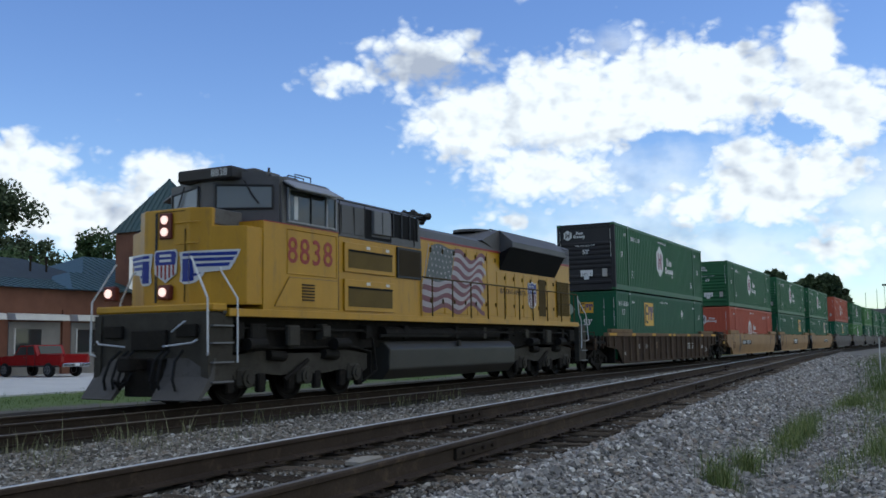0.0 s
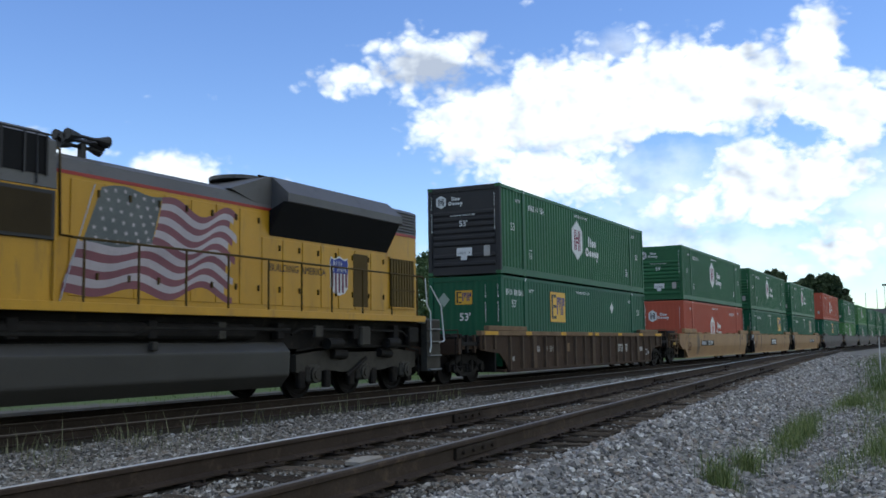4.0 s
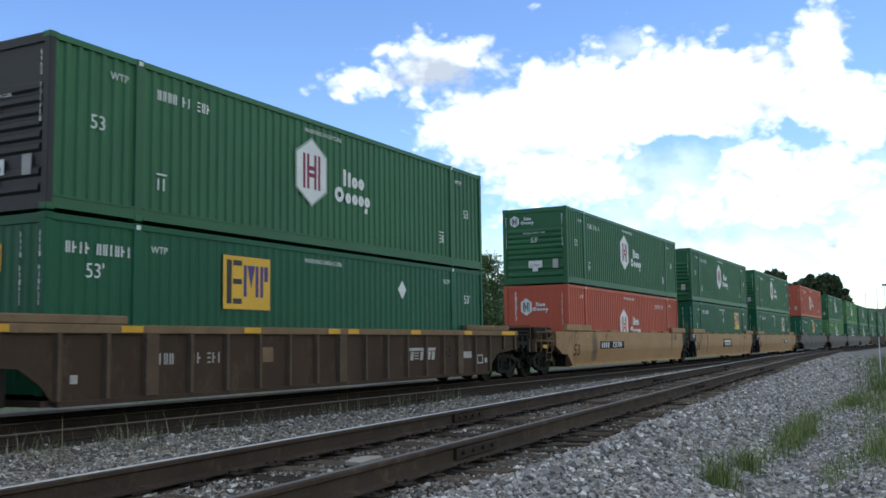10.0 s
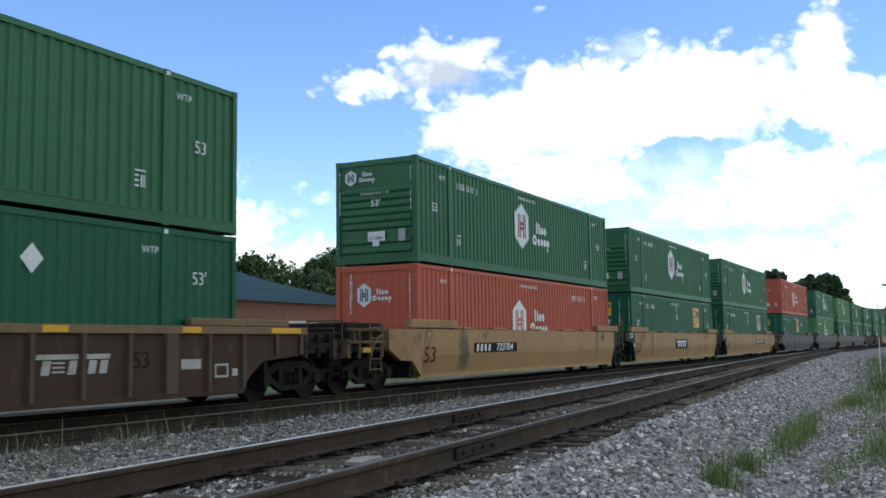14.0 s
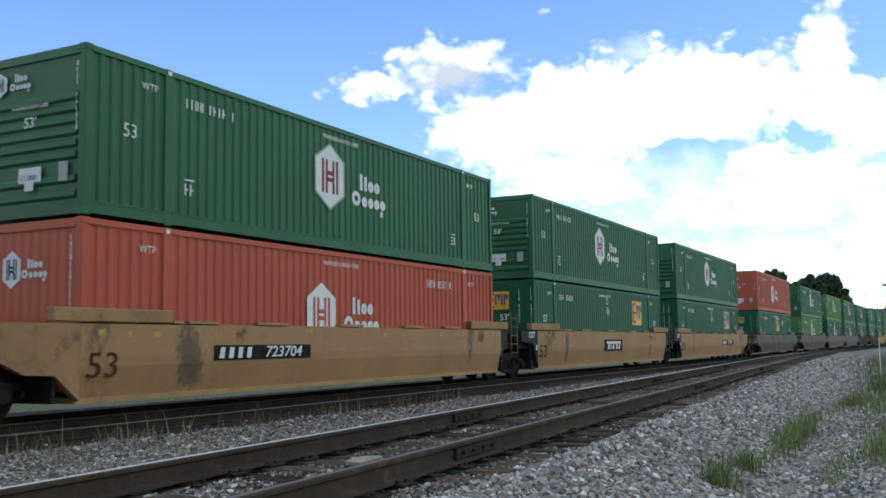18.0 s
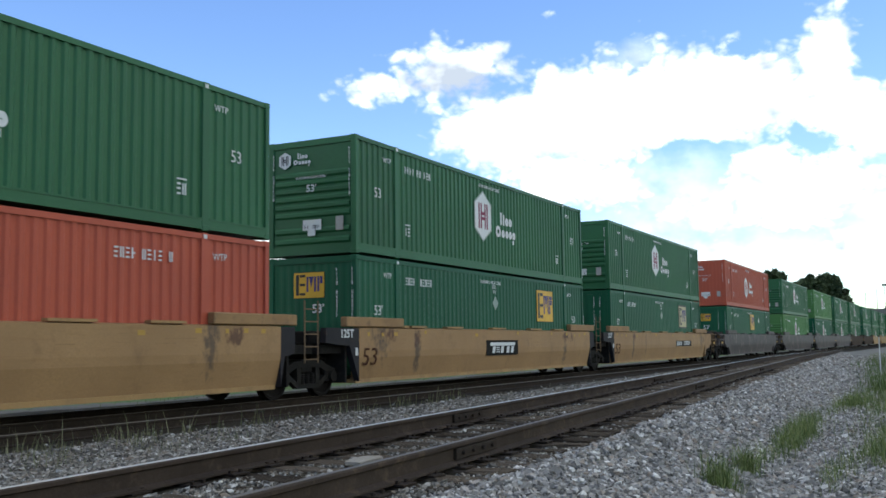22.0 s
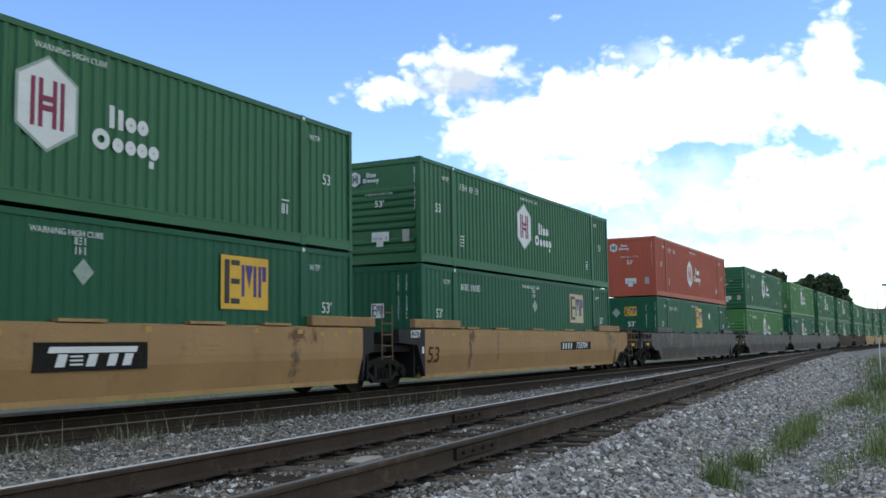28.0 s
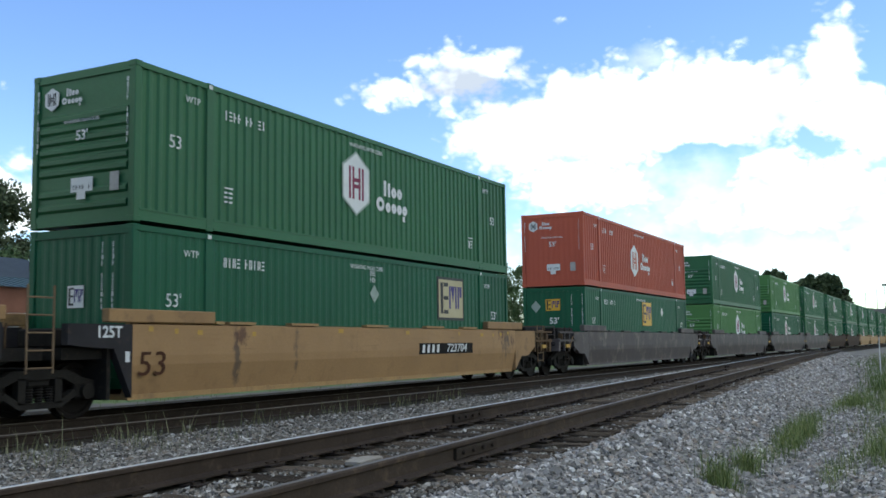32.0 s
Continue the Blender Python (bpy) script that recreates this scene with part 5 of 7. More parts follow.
def block_badge(parent, plane, u0, u1, v0, v1, at, field, ink, ink2, edge=0.012):
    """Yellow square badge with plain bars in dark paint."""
    bm = bmesh.new()
    e = edge * (u1 - u0)
    plate(bm, plane, u0 - e, u1 + e, v0 - e, v1 + e, at + 0.001)
    part("badge_border", bm, ink, parent)
    at -= 0.004
    bm = bmesh.new()
    plate(bm, plane, u0, u1, v0, v1, at)
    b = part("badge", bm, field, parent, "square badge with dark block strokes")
    w, h = u1 - u0, v1 - v0
    bm = bmesh.new()
    plate(bm, plane, u0 + 0.07 * w, u0 + 0.17 * w, v0 + 0.10 * h, v1 - 0.08 * h, at - 0.004)
    for f in (0.10, 0.47, 0.82):
        plate(bm, plane, u0 + 0.20 * w, u0 + 0.38 * w, v0 + f * h, v0 + (f + 0.10) * h, at - 0.004)
    part("badge_stroke", bm, ink, b)
    bm = bmesh.new()
    for a, f0, f1 in ((0.42, 0.24, 0.84), (0.675, 0.24, 0.84), (0.78, 0.24, 0.84)):
        plate(bm, plane, u0 + a * w, u0 + (a + 0.062) * w, v0 + f0 * h, v0 + f1 * h, at - 0.004)
    plate(bm, plane, u0 + 0.865 * w, u0 + 0.95 * w, v0 + 0.55 * h, v0 + 0.84 * h, at - 0.004)
    wedge = [(u0 + a * w, v0 + f * h) for a, f in ((0.495, 0.84), (0.66, 0.84), (0.58, 0.40))]
    if plane == "side":
        prism(bm, wedge, "y", at - 0.008, at - 0.004)
    else:
        prism(bm, [(-a, b) for a, b in wedge], "x", at - 0.008, at - 0.004)
    part("badge_stroke", bm, ink2, b)


def build_container(offset, z, paint, marking, label, front=None, badge_u=4.26, front_badge=True, seedn=1, ribbed=None, forward=False):
    """marking 'hex': white hexagon and name; 'badge': yellow square badge."""
    c = thing("shipping_container", label, "shipping container", 0, 0, z, group="containers on the train")
    d, f = container_meshes(paint), container_meshes(front or paint)
    ribbed = marking == "hex" if ribbed is None else ribbed
    for me in d["panels"]:
        piece("side_panel", me, c)
    for k in range(8):
        piece("post", (f if k < 2 else d)["posts"][k], c)
    for k in range(8):
        piece("frame_rail", (f if k in (4, 5) else d)["rails"][k], c)
    piece("roof_panel", d["roof_panel"], c)
    piece("door", d["door"], c)
    for x in (-0.004, 1.885, 14.08, CL - 0.171):
        for s in (-1, 1):
            for zc in (-0.004, CH - 0.116):
                piece("corner_casting", d["corner_casting"], c, pose(x, s * (CW / 2 - 0.084), zc))
    for x in (1.90, 14.09):
        piece("lock_marker", LOCK_MARK, c, pose(x, -CW / 2 - 0.004, CH - 0.13))
    fw = piece("front_wall", f["front_wall"], c)
    if ribbed:
        for zr in (0.36, 0.62, 1.02, 1.22, 1.42, 1.62, 1.82, 2.02):
            piece("front_rib", f["front_rib"], fw, pose(0, 0, zr))
    else:
        for k in range(11):
            piece("front_rib", f["front_flute"], fw, pose(0, -1.1 + 0.22 * k, 0))
    S, E = -CW / 2 + 0.018, 0.002 if ribbed else 0.032
    w = M["white"]
    ink = M["crimson"] if paint != "red" else M["red"]
    if marking == "hex":
        low = paint == "red"
        u = 7.25 if not low else 6.9
        hex_logo(c, "side", u, 1.68 if not low else 1.42, 1.12, 1.46, S, ink)
        word_blocks(c, "side", u + 0.92, 1.06 if not low else 0.98, 1.55, 0.88, S, w)
        if low and z < 1:
            hex_logo(c, "end", -0.40, 2.09, 0.44, 0.66, E, M["charcoal"])
            word_blocks(c, "end", -0.15, 1.90, 0.62, 0.36, E, w)
        else:
            hex_logo(c, "end", -0.80, 2.42, 0.36, 0.44, E, M["charcoal"])
            word_blocks(c, "end", -0.54, 2.26, 0.52, 0.32, E, w)
            bm = bmesh.new()
            plate(bm, "end", -0.25, 0.30, 0.62, 0.88, E - 0.006)
            plate(bm, "end", -0.10, 0.12, 0.48, 0.62, E - 0.006)
            pc = part("placard", bm, w, c, "small white placard")
            bm = bmesh.new()
            bars(bm, "end", -0.19, 0.66, 6, 0.085, 0.03, seedn + 8, E - 0.011)
            part("placard_bar", bm, M["grime"], pc)
            bm = bmesh.new()
            plate(bm, "end", 0.72, 0.94, 0.58, 0.92, E - 0.004)
            part("document_box", bm, M["faded_white"], c, "worn pale document holder")
            lettering("53'", 0.26, w, c, end_plane(E - 0.008, 0.0, 1.66), bold=0.004)
            lettering("WARNING HIGH CUBE", 0.088, w, c, end_plane(E - 0.006, 0.02, 1.94))
    else:
        block_badge(c, "side", badge_u, badge_u + 1.48, 1.47, 2.53, S, M["gold" if front_badge != "white" else "cream_badge"], M["blackp"], M["violet"], 0.012 if front_badge != "white" else 0.05)
        bm = bmesh.new()
        prism(bm, [(11.06, 2.14), (11.28, 2.38), (11.50, 2.14), (11.28, 1.90)] if badge_u < 8 else [(7.83, 1.98), (8.05, 2.20), (8.27, 1.98), (8.05, 1.76)], "y", S - 0.004, S)
        part("diamond_placard", bm, M["white"] if badge_u < 8 else M["pale_green"], c, "pale diamond placard")
        if badge_u > 8:
            bm = bmesh.new()
            bars(bm, "side", 7.86, 2.26, 3, 0.12, 0.03, seedn + 9, S)
            bars(bm, "side", 7.86, 2.42, 3, 0.12, 0.03, seedn + 10, S)
            part("notice_bar", bm, w, c)
        cols = (0.73, 1.17)
        if front_badge == "white":
            block_badge(c, "end", -0.30, 0.10, 1.46, 1.86, E, w, M["blackp"], M["violet"])
            cols = (0.56, 0.82)
        elif front_badge == "large":
            block_badge(c, "end", -0.54, 0.36, 1.90, 2.52, E, M["gold"], M["blackp"], M["violet"])
            lettering("53'", 0.30, w, c, end_plane(E - 0.004, -0.18, 1.62), bold=0.004)
        else:
            block_badge(c, "end", -0.34, 0.26, 1.99, 2.44, E, M["gold"], M["blackp"], M["violet"])
            lettering("53'", 0.34, w, c, end_plane(E - 0.004, 0.0, 1.58), bold=0.006)
            bm = bmesh.new()
            prism(bm, [(0.55, 2.16), (0.76, 2.40), (0.97, 2.16), (0.76, 1.92)], "x", E - 0.004, E)
            part("diamond_placard", bm, M["pale_green"], c, "pale grey-green diamond placard")
    low_red = paint == "red" and z < 1
    size_v = 2.0 if forward else 1.57
    for u in () if low_red else (1.04, 15.09):
        lettering("53'" if marking == "badge" else "53", 0.35, w, c, side_plane(u, S - 0.002, size_v))
    first_u = 0.42 if forward else 2.42
    bm = bmesh.new()
    bars(bm, "side", 11.9 if low_red else first_u, 2.28, 4, 0.19, 0.03, seedn + 2, S)
    bars(bm, "side", 12.55 if low_red else first_u + 0.65, 2.28, 6, 0.19, 0.03, seedn + 12, S)
    bars(bm, "side", 2.42, 0.62, 2, 0.22, 0.02, seedn + 4, S)
    plate(bm, "side", 2.42, 2.68, 0.90, 0.93, S)
    bars(bm, "side", 13.4, 0.62, 2, 0.22, 0.02, seedn + 5, S)
    plate(bm, "side", 13.4, 13.66, 0.90, 0.93, S)
    part("number_bar", bm, w, c, "white bars in place of the container number")
    lettering("WARNING HIGH CUBE", 0.145, w, c, side_plane(7.72, S - 0.002, 2.60))
    for u in (2.52, 13.8) if forward else (1.50, 14.62):
        lettering("WTP", 0.19, w, c, side_plane(u, S - 0.002, 2.46))
    bm = bmesh.new()
    for u in (-0.84, 1.04) if low_red else (-1.17, 1.10) if marking == "hex" else cols:
        tall = 0.16 if low_red and u < 0 else 0.085
        for k in range(11 if not low_red or u > 0 else 6):
            if k != 4 or low_red:
                bars(bm, "end", u, 2.52 - k * (tall + 0.025), 1, tall, 0.0, seedn * 7 + k, -0.003)
    part("number_bar", bm, w, c)
    rolling(c, offset)
    return c


# ---- well cars ----
def ribbed_well_car(offset, paint="brown", label="brown rib-sided well car, rusty and worn, with faded yellow marks"):
    c = thing("well_car", label, "well car", group="well cars of the train")
    p = M[paint]
    for s in (-1, 1):
        y = s * 1.46
        bm = bmesh.new()
        prism(bm, [(0.10, 0.30), (16.15, 0.30), (16.43, 0.60), (16.83, 0.86), (17.64, 0.92), (18.2, 0.97), (18.2, 1.40), (-1.95, 1.40), (-1.95, 0.97), (-1.38, 0.92), (-0.57, 0.86), (-0.17, 0.60)], "y", *sorted((y - s * 0.035, y)))
        side = part("side_sheet", bm, p, c)
        bm = bmesh.new()
        box(bm, -2.0, 18.25, *sorted((y - s * 0.10, y + s * 0.07)), 1.40, 1.545, bevel=0.01)
        part("top_chord", bm, M["dusty"], c, "dusty top chord")
        bm = bmesh.new()
        box(bm, 0.12, 16.13, *sorted((y - s * 0.10, y + s * 0.05)), 0.25, 0.34, bevel=0.01)
        part("bottom_chord", bm, p, c)
        bm = bmesh.new()
        prism(bm, [(-0.06, 0), (0.06, 0), (0.04, s * 0.085), (-0.04, s * 0.085)], "z", 0.34, 1.405)
        rib = mesh_from("rib", bm, M["rib"])
        bm = bmesh.new()
        prism(bm, [(-0.17, 0), (0.17, 0), (0.15, s * 0.085), (-0.15, s * 0.085)], "z", 0.34, 1.405)
        wide_rib = mesh_from("rib", bm, M["rib"])
        for k in range(17):
            piece("rib", wide_rib if k in (2, 8, 14) else rib, side, pose(0.13 + k, y, 0))
        for x in (-1.75, -1.0, 17.2, 18.05):
            bm = bmesh.new()
            box(bm, x - 0.05, x + 0.05, *sorted((y, y + s * 0.07)), 0.98, 1.405)
            part("rib", bm, M["rib"], side)
        for a, b in ((-1.4, 1.6), (14.66, 17.66)):
            bm = bmesh.new()
            box(bm, a, b, *sorted((y - s * 0.14, y + s * 0.03)), 1.549, 1.70, bevel=0.02)
            part("guide_rail", bm, M["dusty"], c, "dusty pale guide rail")
        bm = bmesh.new()
        yy = sorted((y + s * 0.071, y + s * 0.076))
        for a, b in ((-1.75, -0.8), (1.4, 1.9), (4.62, 5.14), (7.55, 8.0), (8.35, 8.8), (11.3, 11.8), (14.38, 14.88), (17.0, 18.0)):
            box(bm, a, b, *yy, 1.42, 1.53)
        part("yellow_mark", bm, M["yellow_mark"], c, "faded yellow reflective mark")
    bm = bmesh.new()
    prism(bm, [(11.24, 0.99), (12.72, 0.99), (12.74, 1.07), (11.26, 1.07)], "y", -1.472, -1.466)
    for u in (11.34, 11.86, 12.26, 12.50):
        prism(bm, [(u, 0.75), (u + 0.16, 0.75), (u + 0.20, 0.97), (u + 0.04, 0.97)], "y", -1.472, -1.466)
    for z0 in (0.78, 0.85, 0.92):
        box(bm, 11.56, 11.80, -1.472, -1.466, z0, z0 + 0.03)
    bars(bm, "side", 2.2, 0.86, 4, 0.2, 0.03, 5, -1.466)
    bars(bm, "side", 3.2, 0.86, 6, 0.2, 0.03, 6, -1.466)
    for a, b, z0, z1 in ((14.42, 14.95, 0.76, 0.94), (0.4, 0.55, 0.6, 0.74), (15.34, 15.72, 0.58, 0.62), (15.34, 15.72, 0.80, 0.84), (15.34, 15.38, 0.62, 0.80), (15.68, 15.72, 0.62, 0.80), (15.84, 16.0, 0.60, 0.74)):
        box(bm, a, b, -1.473, -1.466, z0, z1)
    part("stencil_bar", bm, M["faded_white"], c, "worn white stencil bars")
    lettering("53", 0.42, M["grime"], c, side_plane(13.45, -1.464, 0.93))
    boxpart("yellow_mark", M["dusty"], c, 5.28, 5.62, -1.468, -1.463, 0.84, 1.14, label="rubbed yellow stencil patch")
    boxpart("well_floor", p, c, -0.1, 16.3, -1.40, 1.40, 0.26, 0.36)
    for x, way in ((-1.6, -1), (17.75, 1)):
        a, b = sorted((x + way * 1.75, x - way * 0.9))
        boxpart("end_platform", p, c, a, b, -1.35, 1.35, 1.0, 1.16, label="rusty end platform over the truck")
        boxpart("end_sill", p, c, *sorted((x + way * 1.6, x + way * 1.75)), -1.45, 1.45, 0.86, 1.30)
        bm = bmesh.new()
        xe = x + way * 1.7
        pipe(bm, [(xe, -1.4, 1.28), (xe, -1.4, 1.55), (xe, 0.3, 1.55), (xe, 0.3, 1.28)], 0.018)
        pipe(bm, [(xe, -0.6, 1.3), (xe, -0.6, 1.55)], 0.018)
        part("grab_rail", bm, p, c)
        ladder(c, xe - 0.2, -1.42, 0.45, 1.3, M["grime"])
        boxpart("equipment_box", M["grime"], c, *sorted((x + way * 0.3, x + way * 1.62)), -1.28, 1.28, 1.16, 1.40, bevel=0.05, label="grimy brake equipment on the end platform")
        for dx in (0.62, 1.1, 1.55):
            boxpart("platform_post", M["grime"] if dx > 0.7 else p, c, x + way * dx - 0.05, x + way * dx + 0.05, -1.42, -1.34, 0.90, 1.42)
        boxpart("platform_beam", M["grime"], c, *sorted((x + way * 0.5, x + way * 1.7)), -1.43, -1.33, 1.10, 1.22)
        boxpart("well_end", M["grime"], c, *sorted((x + way * (-0.85), x + way * (-0.75))), -1.42, 1.42, 0.3, 1.39)
        boxpart("brake_box", M["grime"], c, *sorted((x + way * 0.4, x + way * 1.2)), -0.9, -0.2, 1.16, 1.46, bevel=0.03)
        coupler(c, x + way * 1.7, way)
        freight_truck(c, x + way * 0.5)
    rolling(c, offset)
    return c


def worn_tan(name, smears, rusts):
    """Tan paint with its unit's own wear: oily smears (x, half-width, z, strength, lean) and rusty rub patches (x, half-width, z, strength)."""
    m = material(name, (0.340, 0.204, 0.088), (0.268, 0.158, 0.068), 0.65, dirt=(0.19, 0.112, 0.05), dirt_amount=0.42, stain=0.9, bump=0.12, stretch=(0.8, 1, 0.6))
    nt = m.node_tree
    bs = nt.nodes["Principled BSDF"]
    add, link = nt.nodes.new, nt.links.new
    co, sep = add("ShaderNodeTexCoord"), add("ShaderNodeSeparateXYZ")
    link(co.outputs["Object"], sep.inputs[0])

    def op(kind, a, b=None, c=None):
        k = add("ShaderNodeMath")
        k.operation = kind
        for i, v in enumerate((a, b, c)):
            if isinstance(v, (int, float)):
                k.inputs[i].default_value = v
            elif v is not None:
                link(v, k.inputs[i])
        return k.outputs[0]

    def noise_of(scale, detail, stretch):
        mp, n = add("ShaderNodeMapping"), add("ShaderNodeTexNoise")
        mp.inputs["Scale"].default_value = stretch
        link(co.outputs["Object"], mp.inputs[0])
        n.inputs["Scale"].default_value, n.inputs["Detail"].default_value, n.inputs["Roughness"].default_value = scale, detail, 0.65
        link(mp.outputs[0], n.inputs[0])
        return op("SUBTRACT", n.outputs["Fac"], 0.5)
    ragged, streak = noise_of(7.0, 8, (1, 1, 0.7)), noise_of(3.0, 6, (0.35, 1, 5.0))
    col = bs.inputs["Base Color"].links[0].from_socket

    def lay(marks, tint, hz, rough, most):
        nonlocal col
        field = None
        for mark in marks:
            lean = mark[4] if len(mark) > 4 else 0.0
            dx = op("DIVIDE", op("SUBTRACT", op("MULTIPLY_ADD", sep.outputs["Z"], lean, sep.outputs["X"]), mark[0] + lean * mark[2]), mark[1])
            dz = op("DIVIDE", op("SUBTRACT", sep.outputs["Z"], mark[2]), hz)
            r = op("SQRT", op("ADD", op("MULTIPLY", dx, dx), op("MULTIPLY", dz, dz)))
            f = op("MULTIPLY", op("SUBTRACT", 1.1, r), mark[3])
            field = f if field is None else op("MAXIMUM", field, f)
        rng = add("ShaderNodeMapRange")
        rng.interpolation_type = "SMOOTHSTEP"
        rng.inputs["From Min"].default_value, rng.inputs["From Max"].default_value, rng.inputs["To Max"].default_value = 0.12, 0.75, most
        link(op("MULTIPLY_ADD", ragged, rough, field), rng.inputs["Value"])
        mx = add("ShaderNodeMix")
        mx.data_type = "RGBA"
        mx.inputs[7].default_value = (*tint, 1)
        link(rng.outputs[0], mx.inputs[0])
        link(col, mx.inputs[6])
        col = mx.outputs[2]
    lay(smears, (0.085, 0.060, 0.040), 0.75, 2.2, 0.88)
    lay(rusts, (0.085, 0.040, 0.024), 0.22, 2.8, 0.9)
    rub = add("ShaderNodeMapRange")
    rub.inputs["From Min"].default_value, rub.inputs["From Max"].default_value, rub.inputs["To Max"].default_value = 0.07, 0.26, 0.65
    link(streak, rub.inputs["Value"])
    mx = add("ShaderNodeMix")
    mx.data_type = "RGBA"
    mx.inputs[7].default_value = (0.23, 0.125, 0.05, 1)
    link(rub.outputs[0], mx.inputs[0])
    link(col, mx.inputs[6])
    link(mx.outputs[2], bs.inputs["Base Color"])
    return m


PX = 3.08  # where the end unit's stencil panel begins


def smooth_well_unit(offset, paint, x0, x1, label, stamp, trucks, skin=None):
    """A smooth-sided unit of an articulated car: bulged side plates, raised end pads, dark ends."""
    c = thing("well_car_unit", label, "well car", group="well cars of the train")
    p = M[paint]
    for s in (-1, 1):
        y = s * 1.44
        bm = bmesh.new()
        sec = [(y - s * 0.14, 0.30), (y - s * 0.13, 0.32), (y, 0.86), (y + s * 0.015, 1.02), (y + s * 0.015, 1.56), (y - s * 0.10, 1.585), (y - s * 0.16, 1.585), (y - s * 0.24, 0.30)]
        prism(bm, sec, "x", -0.12, 16.35)
        part("side_plate", bm, skin or p, c, "long painted side plate with rub marks")
        for u0, u1 in ((-0.68, 1.98), (14.25, 16.9)):
            bm = bmesh.new()
            box(bm, u0, u1, *sorted((y - s * 0.14, y + s * 0.035)), 1.589, 1.82, bevel=0.02)
            part("guide_pad", bm, M["tan_dark"] if paint == "tan" else p, c, "darker raised guide pad")
        bm = bmesh.new()
        for u0, u1 in ((2.0, 2.25), (2.4, 3.2), (4.4, 5.4), (7.4, 8.4), (10.4, 11.4), (12.6, 13.5)):
            box(bm, u0, u1, *sorted((y - s * 0.12, y + s * 0.03)), 1.589, 1.64)
        part("ledge_plate", bm, p, c)
        rnd = random.Random(int(offset * 10) + s)
        if paint == "tan":
            bm = bmesh.new()
            for xx in (0.25, 0.9, 1.5, 3.1, 6.2, 9.3, 12.3, 13.75, 14.6, 15.15, 15.7):
                z0 = 1.40 + rnd.uniform(-0.05, 0.04)
                box(bm, xx, xx + rnd.uniform(0.08, 0.2), *sorted((y + s * 0.0155, y + s * 0.0185)), z0, z0 + 0.09)
            part("yellow_mark", bm, M["faint_yellow"], c, "small faded yellow marks")
            bm = bmesh.new()
            for q in range(7):
                xq, zq, ln = rnd.uniform(0.3, 15.0), rnd.uniform(1.08, 1.44), rnd.uniform(0.25, 0.9)
                box(bm, xq, xq + ln, *sorted((y + s * 0.0153, y + s * (0.0165 + 0.0001 * q))), zq, zq + rnd.uniform(0.006, 0.02))
            part("scuff", bm, M["tan_dark"], c, "long horizontal rub marks")
    boxpart("well_floor", p, c, -0.1, 16.3, -1.34, 1.34, 0.27, 0.36)
    yb = -1.44 - 0.017
    if stamp == "number":
        pl = boxpart("stencil_panel", M["grime"], c, 10.0 if x0 > -1.5 else PX, 13.2 if x0 > -1.5 else PX + 3.15, yb - 0.001, yb + 0.05, 0.90, 1.19, label="dark panel with white bars")
        bm = bmesh.new()
        u = 10.15 if x0 > -1.5 else PX + 0.16
        for k in range(4):
            prism(bm, [(u + 0.27 * k, 0.94), (u + 0.27 * k + 0.13, 0.94), (u + 0.27 * k + 0.17, 1.15), (u + 0.27 * k + 0.04, 1.15)], "y", yb - 0.007, yb - 0.003)
        part("stencil_bar", bm, M["white"], pl)
        lettering("723704", 0.31, M["white"], pl, side_plane(u + 2.02, yb - 0.004, 1.045) @ Matrix.Diagonal((1.35, 1.0, 1.0, 1.0)), bold=0.004, slant=0.2)
    elif stamp == "mark":
        pl = boxpart("stencil_panel", M["grime"], c, 6.95, 9.35, yb - 0.001, yb + 0.05, 0.80, 1.26, label="dark panel with white block marks")
        bm = bmesh.new()
        prism(bm, [(7.22, 1.09), (9.08, 1.09), (9.12, 1.19), (7.26, 1.19)], "y", yb - 0.006, yb - 0.002)
        for u in (7.36, 7.98, 8.42, 8.76):
            prism(bm, [(u, 0.87), (u + 0.19, 0.87), (u + 0.26, 1.07), (u + 0.07, 1.07)], "y", yb - 0.006, yb - 0.002)
        for z0 in (0.89, 0.955, 1.02):
            box(bm, 7.66, 7.92, yb - 0.006, yb - 0.002, z0, z0 + 0.03)
        part("stencil_bar", bm, M["white"], pl)
    if paint == "tan":
        lettering("53", 0.60, M["rust"], c, side_plane(0.37, -1.449, 0.86) @ Euler((radians(6), 0, 0)).to_matrix().to_4x4() @ Matrix.Diagonal((1.22, 1.0, 1.0, 1.0)))
    # dark ends over the trucks
    for xe, way, is_end in ((x0, -1, x0 < -1.6), (x1, 1, x1 > 18.2)):
        inner = -0.3 if way < 0 else 16.45
        a, b = sorted((xe, inner))
        boxpart("end_platform", M["grime"], c, a, b, -1.25, 1.25, 0.98, 1.18, label="grimy end platform over the truck")
        ln = 1.65 if is_end else (1.38 if way < 0 else 0.5)
        j = inner + way * (-0.18 if way < 0 else -0.10)
        lip = (1.04, 0.76) if is_end else (1.22, 1.17) if way < 0 else (1.02, 0.96)
        prof = [(j, 0.32), (j, 1.56), (j + way * ln, 1.56), (j + way * ln, lip[0]), (j + way * ln * 0.64, lip[1]), (j + way * ln * 0.3, lip[1] - 0.02)]
